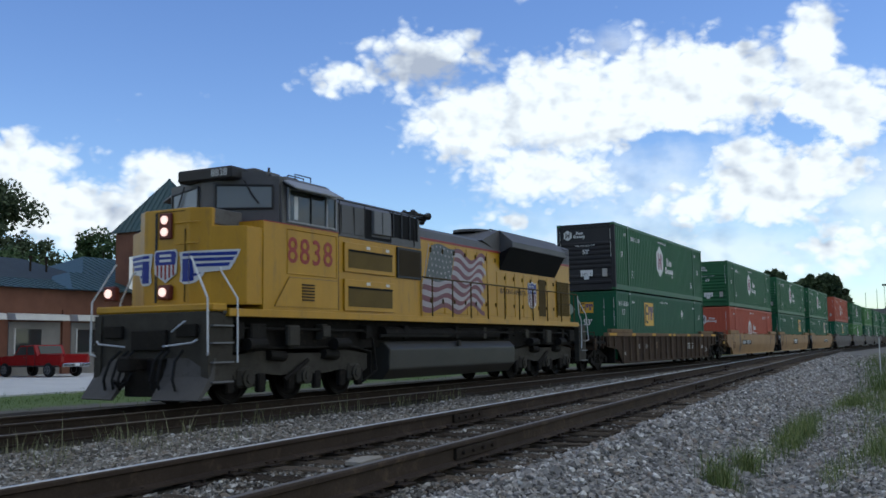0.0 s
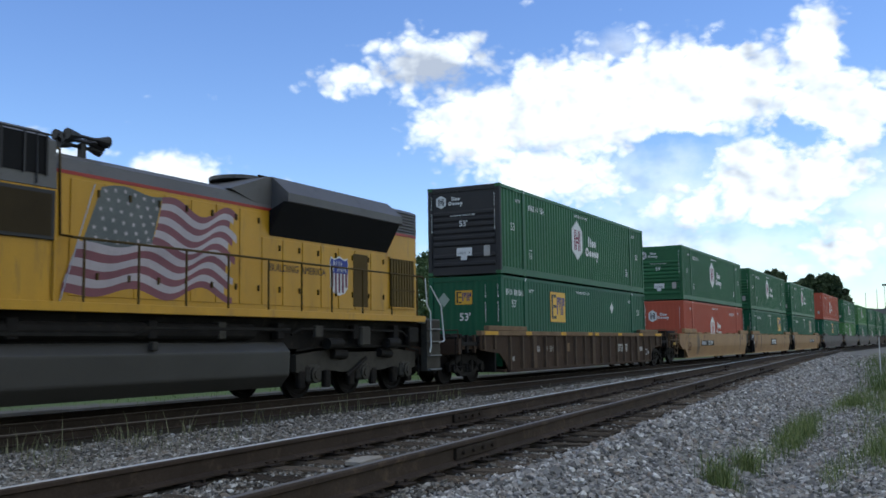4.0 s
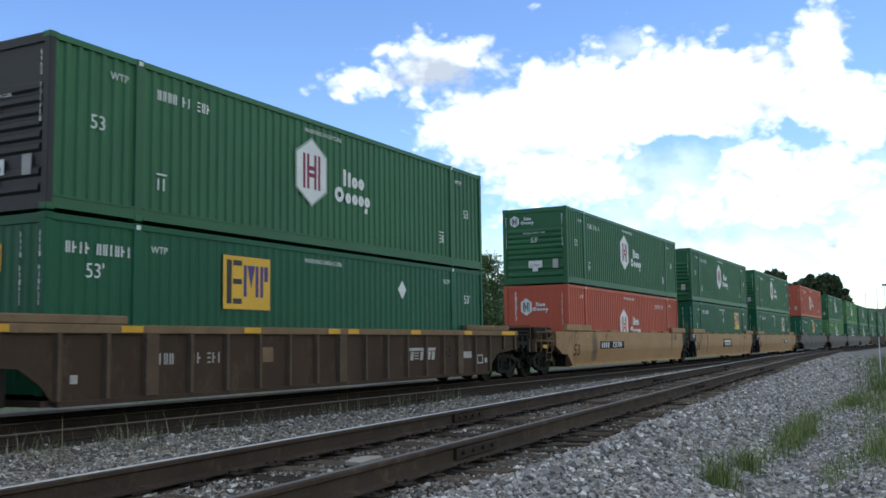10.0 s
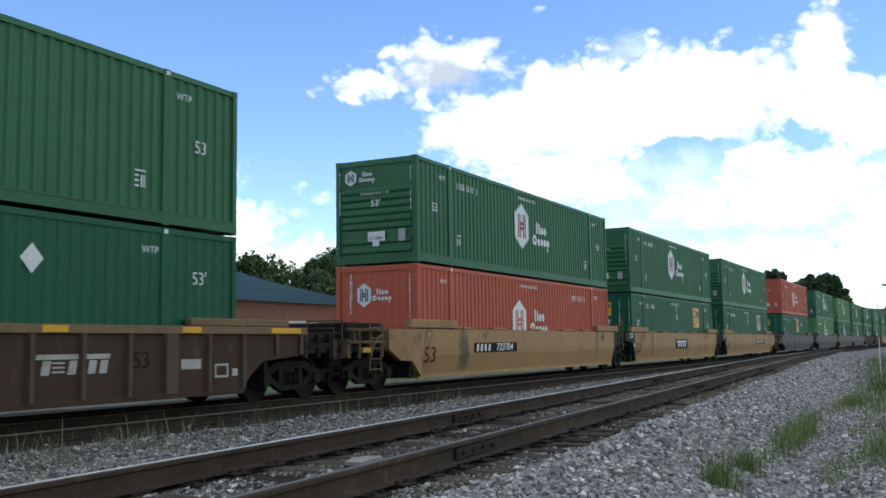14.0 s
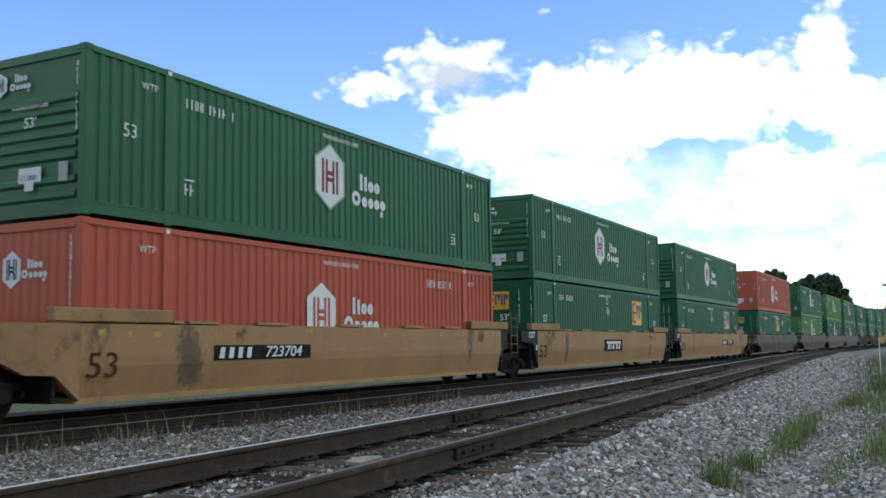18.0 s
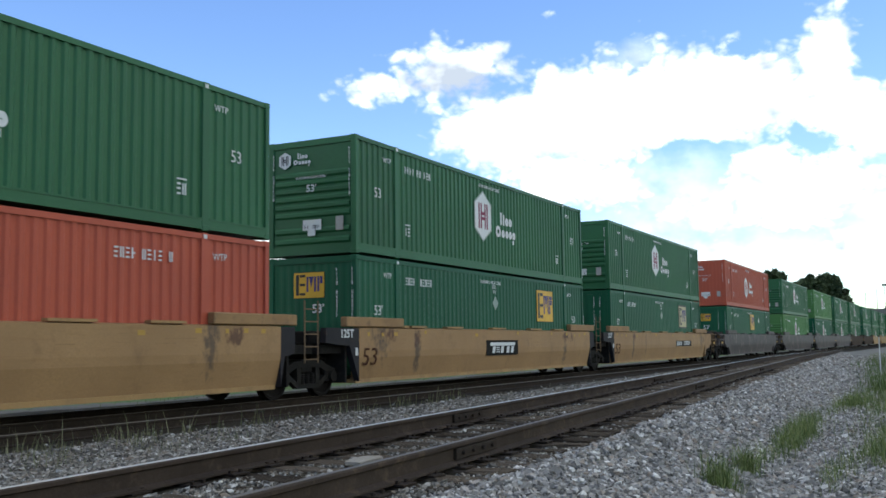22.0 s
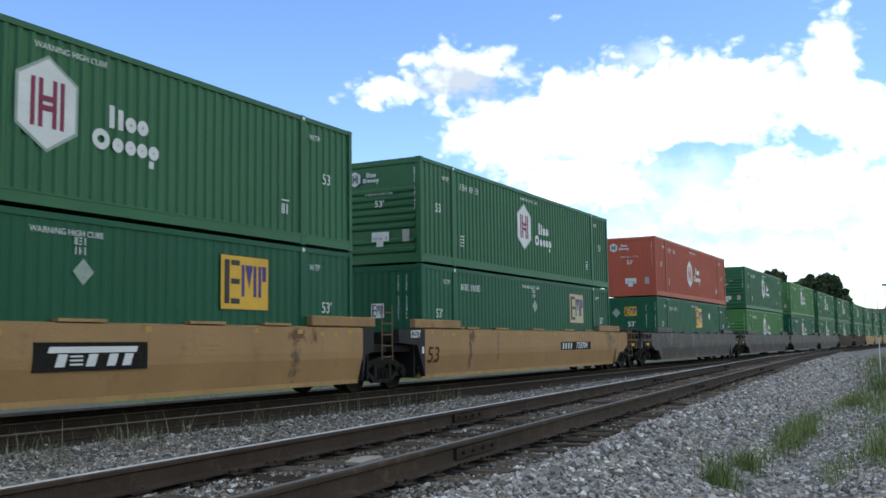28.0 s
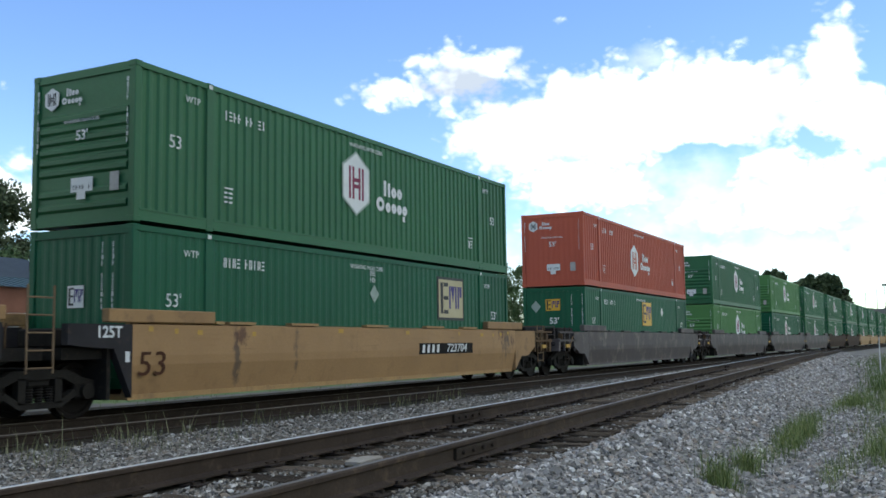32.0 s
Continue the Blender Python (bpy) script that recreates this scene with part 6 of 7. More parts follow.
        for s in (-1, 1):
            bm = bmesh.new()
            prism(bm, prof, "y", *sorted((s * 1.30, s * 1.45)))
            pl = part("end_panel", bm, M["tan_dark"] if is_end and paint == "tan" else p if is_end else M["end_dark"], c, "" if is_end else "dark end panel sloped over the truck")
            if paint == "tan" and way < 0 and not is_end and s < 0:
                lettering("125T", 0.27, M["white"], pl, side_plane(j - 0.52, -1.453, 1.42), bold=0.006)
                boxpart("placard", M["white"], pl, j - 0.16, j - 0.06, -1.456, -1.451, 0.92, 1.10)
        if way < 0 or is_end:
            ladder(c, (inner + way * (1.75 if not is_end else 2.1)) - 0.19, -1.40, 0.78 if not is_end else 0.5, 2.15 if not is_end else 1.75, M["dusty"] if paint == "tan" else M["rail"], 0.50, 5)
        boxpart("well_end", M["grime"], c, *sorted((inner + way * 0.22, inner + way * 0.30)), -1.36, 1.36, 0.3, 1.20)
        bm = bmesh.new()
        if not is_end:
            pipe(bm, [(xe - way * 0.1, 0.2, 1.18), (xe - way * 0.1, 0.2, 1.6)], 0.02)
        else:
            pipe(bm, [(xe - way * 0.1, -1.2, 1.18), (xe - way * 0.1, -1.2, 1.74), (xe - way * 0.1, -0.2, 1.74), (xe - way * 0.1, -0.2, 1.18)], 0.02)
            pipe(bm, [(xe - way * 0.1, -1.2, 1.45), (xe - way * 0.1, -0.2, 1.45)], 0.016)
        part("grab_rail", bm, M["grimy_tan"] if paint == "tan" else p, c)
        boxpart("brake_gear", M["grime"], c, *sorted((inner + way * 0.3, inner + way * 0.9)), -0.8, 0.1, 1.18, 1.5, bevel=0.03)
        if is_end:
            worn = M["grimy_tan"] if paint == "tan" else p
            boxpart("end_sill", worn, c, *sorted((xe, xe - way * 0.16)), -1.4, 1.4, 0.86, 1.3)
            boxpart("equipment_box", M["grime"], c, *sorted((xe - way * 0.2, xe - way * 1.9)), -1.25, 1.25, 1.18, 1.70, bevel=0.04, label="grimy equipment on the end platform")
            bm = bmesh.new()
            rod(bm, (xe - way * 0.3, -1.2, 1.36), (xe - way * 0.36, -1.2, 1.36), 0.22, 16)
            part("brake_wheel", bm, M["grimy_tan"], c)
            bm = bmesh.new()
            pipe(bm, [(xe - way * 1.6, -1.42, 1.40), (xe - way * 1.35, -1.43, 1.36), (xe - way * 1.1, -1.44, 1.12), (xe - way * 1.0, -1.44, 0.9)], 0.02)
            part("brake_hose", bm, M["dusty"], c)
            for d0 in (0.5, 1.0, 1.55):
                boxpart("platform_post", worn, c, xe - way * d0 - 0.035, xe - way * d0 + 0.035, -1.44, -1.37, 0.86, 1.56)
            boxpart("platform_beam", worn, c, *sorted((xe, xe - way * 1.7)), -1.45, -1.36, 1.50, 1.56)
            boxpart("platform_beam", worn, c, *sorted((xe, xe - way * 1.7)), -1.45, -1.36, 1.20, 1.27)
            boxpart("jack_pad", M["faint_yellow"], c, *sorted((xe - way * 0.6, xe - way * 0.95)), -1.46, -1.40, 0.98, 1.10, label="small worn yellow pad")
            coupler(c, xe, way)
    for x in trucks:
        freight_truck(c, x)
    rolling(c, offset)
    return c


# ---- the consist: well cars and what they carry ----
OFF = [0.0, 23.6, 43.11, 62.67, 86.26, 109.2, 130.2, 149.6, 169.1, 190.5, 210.0, 229.5, 252.0, 271.5]
ZL, ZU = 0.43, 3.37
ribbed_well_car(OFF[0])
smooth_well_unit(OFF[1], "tan", -3.6, 17.75, "tan smooth-sided end unit of an articulated well car, rub-scuffed", "number", (-2.2, 17.85), worn_tan("tan_front_unit", [(2.46, 0.42, 0.95, 1.25, 0.14), (14.2, 0.3, 1.2, 0.75, 0.0), (0.2, 0.5, 1.4, 0.55, 0.0)], [(14.9, 0.35, 1.35, 0.9), (3.9, 0.22, 1.4, 0.75)]))
smooth_well_unit(OFF[2], "tan", -1.45, 17.75, "tan smooth-sided middle unit of an articulated well car", "mark", (17.87,), worn_tan("tan_middle_unit", [(2.7, 0.2, 1.0, 1.0, 0.06), (13.7, 0.22, 0.8, 0.7, 0.0), (0.9, 0.7, 1.35, 0.6, 0.0)], [(13.72, 0.34, 1.38, 1.1), (2.7, 0.24, 1.3, 0.95), (1.3, 0.5, 1.42, 0.7), (14.35, 0.25, 1.3, 0.6)]))
smooth_well_unit(OFF[3], "tan", -1.45, 19.6, "tan smooth-sided far end unit of an articulated well car", "number", (18.2,), worn_tan("tan_far_unit", [(2.65, 0.14, 0.95, 0.95, 0.12), (4.6, 0.12, 1.1, 0.6, 0.0), (15.6, 0.5, 1.2, 0.6, 0.0)], [(2.75, 0.26, 1.36, 0.9), (15.3, 0.3, 1.38, 0.75), (16.1, 0.2, 1.2, 0.7)]))
for k in range(4, 14):
    paint = "grey_car" if k < 8 else ("brown" if k < 10 else "tan")
    smooth_well_unit(OFF[k], paint, -3.2, 19.0, "grey weathered single well car" if k < 8 else "weathered well car further back in the train", "none", (-2.1, 18.1))

HUB, EMB = "container, white hexagon emblem", "container, yellow square badge"
build_container(OFF[0], ZU, "green", "hex", f"green corrugated {HUB} and charcoal front", "charcoal", seedn=11)
build_container(OFF[0], ZL, "teal", "badge", f"deep green corrugated {EMB} low in the well", badge_u=4.26, seedn=12, forward=True)
build_container(OFF[1], ZU, "green", "hex", f"green corrugated {HUB} stacked on a red one", seedn=13)
build_container(OFF[1], ZL, "red", "hex", f"orange-red corrugated {HUB} low in the well", seedn=14, ribbed=False)
build_container(OFF[2], ZU, "green", "hex", f"green corrugated {HUB} on the middle well unit", seedn=15)
build_container(OFF[2], ZL, "teal", "badge", f"deep green corrugated {EMB} near its far end", badge_u=11.45, seedn=16, front_badge="large")
build_container(OFF[3], ZU, "green", "hex", f"green corrugated {HUB} on the last tan unit", seedn=17)
build_container(OFF[3], ZL, "teal", "badge", f"deep green corrugated {EMB} and white front badge", badge_u=11.45, seedn=18, front_badge="white")
build_container(OFF[4], ZU, "red", "hex", f"orange-red corrugated {HUB} on top of the stack", seedn=19, ribbed=False)
build_container(OFF[4], ZL, "teal", "badge", f"deep green corrugated {EMB} under a red one", badge_u=7.9, seedn=20)
build_container(OFF[5], ZU, "green", "hex", f"green corrugated {HUB} over a faded one", seedn=21)
build_container(OFF[5], ZL, "lime", "hex", f"faded light green corrugated {HUB}", seedn=22)
for k in range(6, 14):
    build_container(OFF[k], ZU, "lime" if k == 6 else "green", "hex", f"green corrugated {HUB} far back in the train", seedn=30 + 2 * k)
    build_container(OFF[k], ZL, "green" if k % 3 else "teal", "hex", f"green corrugated {HUB} in a rear well", seedn=31 + 2 * k)


# ---- the locomotive ----
def build_locomotive():
    g = thing("locomotive", "yellow and grey diesel locomotive with flag mural on its hood", "locomotive", 0, 0, 0)
    O = 14.8  # the body is drawn from the train's zero mark; this is its middle

    def bx(name, mat, x0, x1, y0, y1, z0, z1, bevel=0.0, label="", parent=None):
        return boxpart(name, M[mat], parent or g, x0 + O, x1 + O, y0, y1, z0, z1, bevel=bevel, label=label)

    def pr(name, mat, prof, axis, a, b, label="", parent=None, bevel=0.0):
        bm = bmesh.new()
        if axis == "x":
            prism(bm, prof, "x", a + O, b + O)
        elif axis == "y":
            prism(bm, [(p + O, q) for p, q in prof], "y", a, b)
        else:
            prism(bm, [(p + O, q) for p, q in prof], "z", a, b)
        if bevel:
            bmesh.ops.recalc_face_normals(bm, faces=bm.faces)
            bmesh.ops.bevel(bm, geom=list(bm.edges), offset=bevel, segments=2, affect="EDGES", profile=0.6, clamp_overlap=True)
        return part(name, bm, M[mat], parent or g, label)

    def side_panel(name, mat, x0, x1, z0, z1, y, t=0.012, label="", parent=None):
        return bx(name, mat, x0, x1, y - t, y, z0, z1, 0.0, label, parent)

    # frame, sill and walkways
    bx("centre_sill", "grime", -25.0, -4.9, -0.6, 0.6, 0.66, 1.098)
    bx("underframe", "grime", -25.2, -4.6, -1.2, 1.2, 1.1, 1.797, 0.0, "dark underframe")
    for s in (-1, 1):
        y0, y1 = sorted((s * 1.56, s * 1.44))
        bx("side_sill", "loco_yellow", -25.3, -5.5, y0, y1, 1.745, 1.90, 0.008, "yellow side sill")
    bx("walkway", "loco_grey", -25.4, -5.3, -1.5, 1.5, 1.80, 1.875)
    bx("anticlimber", "loco_yellow", -25.75, -25.3, -1.52, 1.52, 1.84, 1.99, 0.03)
    # nose: a tall middle box, lower raked cheeks
    nose = pr("nose", "loco_yellow", [(-25.36, -0.60), (-25.36, 0.60), (-25.12, 0.95), (-25.02, 0.95), (-25.02, -0.95), (-25.12, -0.95)], "z", 1.985, 3.93, "bright yellow nose", bevel=0.03)
    bx("nose_core", "loco_yellow", -25.02, -24.25, -0.95, 0.95, 1.985, 3.59, parent=nose)
    for s in (-1, 1):
        pr("nose_cheek", "loco_yellow", [(-25.20, s * 0.82), (-24.75, s * 1.53), (-24.22, s * 1.53), (-24.22, s * 0.82)], "z", 1.985, 3.56, "raked yellow nose cheek", nose, bevel=0.02)
    F = -25.37
    # black strip: the door gap with its recess's shadow painted in
    bx("nose_door_gap", "blackp", F - 0.004, F + 0.004, 0.24, 0.30, 2.05, 3.86, parent=nose)
    bx("nose_door_gap", "mesh_brown", F - 0.004, F + 0.004, -0.50, -0.475, 2.05, 3.5, parent=nose)
    bx("nose_door_gap", "mesh_brown", F - 0.004, F + 0.004, -0.475, 0.24, 3.86, 3.875, parent=nose)
    # winged shield on the nose
    sh = pr("shield", "white", [(0.28, 2.62), (0.31, 3.02), (0.26, 3.10), (-0.26, 3.10), (-0.31, 3.02), (-0.28, 2.62), (0.0, 2.44)], "x", F - 0.02, F, "red white and blue shield with wings")
    pr("shield_chief", "loco_blue", [(0.262, 2.80), (0.28, 3.02), (0.235, 3.07), (-0.235, 3.07), (-0.28, 3.02), (-0.262, 2.80)], "x", F - 0.026, F - 0.022, parent=sh)
    for k in range(5):
        y = -0.208 + k * 0.104
        bx("shield_stripe", "loco_red", F - 0.026, F - 0.022, y - 0.024, y + 0.024, 2.50 + abs(y) * 0.4, 2.80, parent=sh)
    for z in (2.86, 2.96):
        bx("name_mark", "white", F - 0.030, F - 0.027, -0.15, 0.15, z, z + 0.05, parent=sh)
    for s in (-1, 1):
        bm = bmesh.new()
        prism(bm, [(s * a, b) for a, b in ((0.35, 3.04), (0.60, 3.05), (0.60, 2.40), (0.48, 2.40), (0.37, 2.46), (0.40, 2.70))], "x", F - 0.012 + O, F - 0.004 + O)
        w = part("wing", bm, M["white"], sh, "blue and white feathered wing")
        for z0, z1 in ((2.95, 3.01), (2.45, 2.90)):
            bx("wing_feather", "loco_blue", F - 0.018, F - 0.014, *sorted((s * 0.44, s * 0.598)), z0, z1, parent=sh)
        # the wings run on round the cheeks
        a, b = Vector((-25.365, s * 0.605)), Vector((-24.84, s * 1.43))
        d = b - a
        nrm = Vector((-abs(d.y), s * abs(d.x))).normalized()

        def feather(q, pts, off):
            v, vb = ([q.verts.new((a.x + d.x * f + nrm.x * o + O, a.y + d.y * f + nrm.y * o, z)) for f, z in pts] for o in (off, off - 0.006))
            q.faces.new(v)
            q.faces.new(list(reversed(vb)))
            for n in range(len(v)):
                q.faces.new((v[n], vb[n], vb[(n + 1) % len(v)], v[(n + 1) % len(v)]))
        bm = bmesh.new()
        feather(bm, [(0.0, 3.05), (1.02, 3.09), (0.98, 2.99), (0.90, 2.84), (0.80, 2.68), (0.30, 2.63), (0.24, 2.53), (0.12, 2.43), (0.0, 2.40)], 0.010)
        part("wing", bm, M["white"], sh)
        bm = bmesh.new()
        for p0, p1, z0, z1 in ((0.0, 0.96, 2.95, 3.01), (0.06, 0.89, 2.845, 2.905), (0.10, 0.81, 2.735, 2.795), (0.04, 0.22, 2.55, 2.60)):
            feather(bm, [(p0, z0), (p1 - 0.03, z0 + 0.02), (p1, z1 + 0.03), (p0, z1)], 0.018)
        feather(bm, [(0.0, 2.905), (0.045, 2.905), (0.085, 2.64), (0.085, 2.47), (0.0, 2.45)], 0.018)
        part("wing_feather", bm, M["loco_blue"], sh)
    # headlights and ditch lights
    hl = bx("headlight_housing", "lens_red", F - 0.06, F + 0.02, -0.16, 0.16, 3.32, 3.84, 0.02, "dark red twin headlight housing")
    for z in (3.46, 3.70):
        bm = bmesh.new()
        rod(bm, (F - 0.085 + O, 0, z), (F - 0.06 + O, 0, z), 0.085, 16)
        part("headlight", bm, M["lamp"], hl, "lit headlight")
    for y, x in ((1.18, -25.72), (-0.02, -25.46)):
        h = bx("ditch_light_housing", "lens_red", x - 0.02, x + 0.14, y - 0.16, y + 0.16, 2.10, 2.40, 0.03)
        bm = bmesh.new()
        rod(bm, (x - 0.045 + O, y, 2.25), (x - 0.02 + O, y, 2.25), 0.09, 16)
        part("ditch_light", bm, M["lamp"], h, "lit ditch light")
    for z in (3.20, 3.62):
        bm = bmesh.new()
        pipe(bm, [(F + O, -0.28, z), (F - 0.07 + O, -0.28, z), (F - 0.07 + O, -0.84, z), (F + O, -0.84, z)], 0.014)
        part("grab_iron", bm, M["loco_yellow"], g)
    # cab
    pr("cab", "loco_yellow", [(-1.55, 1.88), (1.55, 1.88), (1.55, 3.72), (-1.55, 3.72)], "x", -24.25, -21.5, "yellow lower cab")
    up = pr("cab_upper", "loco_grey", [(-1.55, 3.724), (1.55, 3.724), (1.50, 4.56), (1.22, 4.80), (0.78, 4.93), (-0.78, 4.93), (-1.22, 4.80), (-1.50, 4.56)], "x", -23.62, -21.5, "grey upper cab with rounded roof")
    pr("windscreen_cowl", "loco_grey", [(-24.18, -0.16), (-24.18, 0.16), (-23.66, 1.49), (-23.4, 1.49), (-23.4, -1.49), (-23.66, -1.49)], "z", 3.70, 4.72, "raked grey cab front")
    pr("cowl_roof", "loco_grey", [(-24.26, -0.2), (-24.26, 0.2), (-23.7, 1.2), (-23.4, 1.2), (-23.4, -1.2), (-23.7, -1.2)], "z", 4.722, 4.84)
    bx("cowl_base", "loco_grey", -25.015, -24.15, -0.92, 0.92, 3.60, 3.93, 0.02)
    for s in (-1, 1):
        pa, pb = Vector((-24.18, s * 0.22)), Vector((-23.70, s * 1.40))
        d = (pb - pa).normalized()
        nr = Vector((-abs(d.y), s * abs(d.x))).normalized()
        pa, pb = pa + d * 0.02, pb - d * 0.03

        def at(pt, z, off):
            q = pt + nr * off
            return (q.x + O, q.y, z)
        bm = bmesh.new()
        v = [bm.verts.new(at(q, z, 0.012)) for q, z in ((pa, 4.08), (pb, 4.06), (pb, 4.50), (pa, 4.54))]
        vb = [bm.verts.new(at(q, z, -0.02)) for q, z in ((pa, 4.08), (pb, 4.06), (pb, 4.50), (pa, 4.54))]
        bm.faces.new(v)
        bm.faces.new(list(reversed(vb)))
        for i in range(4):
            bm.faces.new((v[i], vb[i], vb[(i + 1) % 4], v[(i + 1) % 4]))
        w = part("windscreen", bm, M["screen_glass"], g, "dusty windscreen pane with the sky reflection in its grey tint")
        bm = bmesh.new()
        cs = [at(q, z, 0.016) for q, z in ((pa, 4.06), (pb, 4.04), (pb, 4.52), (pa, 4.56))]
        pipe(bm, cs + cs[:1], 0.024)
        part("gasket", bm, M["blackp"], w)
        mid = (pa + pb) / 2
        bm = bmesh.new()
        pipe(bm, [at(mid, 4.64, 0.04), at(mid + d * 0.22, 4.26, 0.05)], 0.016)
        pipe(bm, [at(mid + d * 0.14, 4.38, 0.05), at(mid + d * 0.32, 4.14, 0.05)], 0.02)
        part("wiper", bm, M["blackp"], w)
    nb = bx("number_board", "blackp", -24.30, -23.70, -0.74, 0.74, 4.66, 4.93, 0.04, "black number board housing")
    for y in (-0.42,):
        lettering("8838", 0.22, M["white"], nb, end_plane(-24.304 + O, y, 4.795))
    for s in (-1, 1):
        y = s * 1.55
        w = bx("side_window", "glass", -23.42, -21.98, *sorted((y - s * 0.02, y + s * 0.006)), 3.80, 4.46, label="dark sliding cab side window")
        bx("window_post", "frame_grey", -23.45, -23.40, *sorted((y, y + s * 0.035)), 3.76, 4.50, parent=w)
        for x in (-22.62, -22.02):
            bx("window_post", "blackp", x, x + 0.035, *sorted((y, y + s * 0.03)), 3.80, 4.46, parent=w)
        bx("window_rail", "frame_grey", -23.40, -21.62, *sorted((y, y + s * 0.03)), 3.76, 3.80, parent=w)
        bx("window_rail", "frame_grey", -23.40, -21.62, *sorted((y, y + s * 0.03)), 4.46, 4.49, parent=w)
        bx("window_post", "frame_grey", -22.04, -21.98, *sorted((y, y + s * 0.034)), 3.80, 4.46, parent=w)
        # white strip over the glass: a bright reflection painted on
        bx("window_blind", "white", -23.22, -23.08, *sorted((y + s * 0.006, y + s * 0.012)), 3.84, 4.34, parent=w, label="pale painted reflection on the pane")
        w2 = bx("side_window", "glass", -21.98, -21.66, *sorted((y - s * 0.02, y + s * 0.006)), 3.80, 4.46)
        bx("window_post", "frame_grey", -21.66, -21.62, *sorted((y, y + s * 0.035)), 3.76, 4.50, parent=w2)
        pr("sun_visor", "frame_grey", [(s * 1.42, 4.66), (s * 1.86, 4.43), (s * 1.87, 4.46), (s * 1.43, 4.70)], "x", -23.52, -21.75, "sloping grey sun visor")
        # number and cab panels
        for k, digit in enumerate("8838"):
            dx = (k - 1.5) * 0.44
            lettering(digit, 0.78, M["loco_red"], g, side_plane(-22.60 + dx + O, -1.556, 3.15) if s < 0 else (Matrix.Translation((-22.62 - dx + O, 1.556, 3.15)) @ Euler((radians(90), 0, radians(180))).to_matrix().to_4x4()), "road_number_digit", "large red road number digit", 0.006)
        bm = bmesh.new()
        pipe(bm, [(-23.45 + O, y, 3.62), (-21.6 + O, y, 3.62), (-21.6 + O, y, 2.68), (-23.45 + O, y, 2.68), (-23.45 + O, y, 3.62)], 0.016, 4)
        part("panel_edge", bm, M["loco_yellow"], g)
        bm = bmesh.new()
        pipe(bm, [(-23.9 + O, y + s * 0.02, 1.98), (-23.4 + O, y + s * 0.02, 2.6), (-21.6 + O, y + s * 0.02, 2.6)], 0.008, 4)
        part("door_seam", bm, M["blackp"], g)
        bx("door_seam", "blackp", -21.52, -21.50, *sorted((y - s * 0.01, y + s * 0.004)), 1.95, 3.70)
        d = pr("battery_box_door", "loco_yellow", [(-23.9, 1.98), (-23.4, 2.6), (-21.6, 2.6), (-21.6, 1.98)], "y", *sorted((y, y + s * 0.025)))
        for k in range(6):
            bx("louvre", "mesh_dark", -22.95, -22.5, *sorted((y + s * 0.025, y + s * 0.045)), 2.12 + 0.065 * k, 2.15 + 0.065 * k, parent=d)
    bx("stripe", "loco_red", -24.24, -21.5, -1.553, 1.553, 3.705, 3.728, label="thin red stripe")
    # roof fittings
    for x in (-22.9, -22.2):
        bx("roof_unit", "loco_grey", x, x + 0.5, -0.6, 0.6, 4.93, 5.02, 0.03)
    bx("roof_hatch", "loco_grey", -23.55, -23.2, -0.75, -0.35, 4.93, 4.985, 0.02)
    bm = bmesh.new()
    for y in (-0.95, -0.75):
        pipe(bm, [(-22.35 + O, y, 4.86), (-22.35 + O, y, 5.0), (-21.75 + O, y, 5.0), (-21.75 + O, y, 4.86)], 0.014)
    part("roof_grab_rail", bm, M["blackp"], g)
    bm = bmesh.new()
    rod(bm, (-23.3 + O, -0.95, 4.85), (-23.3 + O, -0.95, 5.0), 0.03, 8)
    part("aerial", bm, M["blackp"], g)
    # electrical cabinet behind the cab
    bx("equipment_cabinet", "loco_yellow", -21.5, -17.5, -1.50, 1.50, 1.88, 3.66, 0.015, "yellow equipment cabinet")
    pr("cabinet_top", "loco_grey", [(-1.50, 3.664), (1.50, 3.664), (1.46, 4.42), (1.05, 4.66), (-1.05, 4.66), (-1.46, 4.42)], "x", -21.5, -17.5, "grey upper cabinet")
    for s in (-1, 1):
        y = s * 1.50
        for z0, z1 in ((2.95, 3.38), (2.05, 2.52)):
            fr = bx("grille_frame", "loco_yellow", -21.25, -18.95, *sorted((y, y + s * 0.05)), z0 - 0.1, z1 + 0.16, 0.01)
            gr = bx("grille", "mesh_olive", -21.1, -19.1, *sorted((y + s * 0.05, y + s * 0.056)), z0, z1, label="dark intake grille", parent=fr)
            # dark strip along the top edge: shade painted onto the grille
            bx("grille_shade", "dark", -21.1, -19.1, *sorted((y + s * 0.056, y + s * 0.066)), z1 - 0.05, z1, parent=gr)
            for k in range(3):
                bx("notice_label", "cream", -20.3 + 0.9 * k, -20.3 + 0.9 * k + 0.16, *sorted((y + s * 0.05, y + s * 0.054)), z1 + 0.05, z1 + 0.12, parent=fr) if k < 2 else None
        fr = bx("grille_frame", "blackp", -18.82, -17.56, *sorted((y, y + s * 0.05)), 2.84, 3.62, 0.01)
        bx("grille", "mesh_dark", -18.75, -17.63, *sorted((y + s * 0.05, y + s * 0.056)), 2.90, 3.56, parent=fr)
        bx("vent", "dark", -18.98, -17.72, *sorted((s * 1.44, s * 1.505)), 3.86, 4.46, label="dark vent opening")
        for k in range(4):
            bx("vent_bar", "blackp", -19.0 + 0.42 * k, -18.96 + 0.42 * k, *sorted((s * 1.505, s * 1.53)), 3.84, 4.48)
        for x in (-21.3, -20.75):
            bx("cabinet_door", "loco_grey", x, x + 0.46, *sorted((s * 1.46, s * 1.505)), 3.74, 4.40, 0.01)
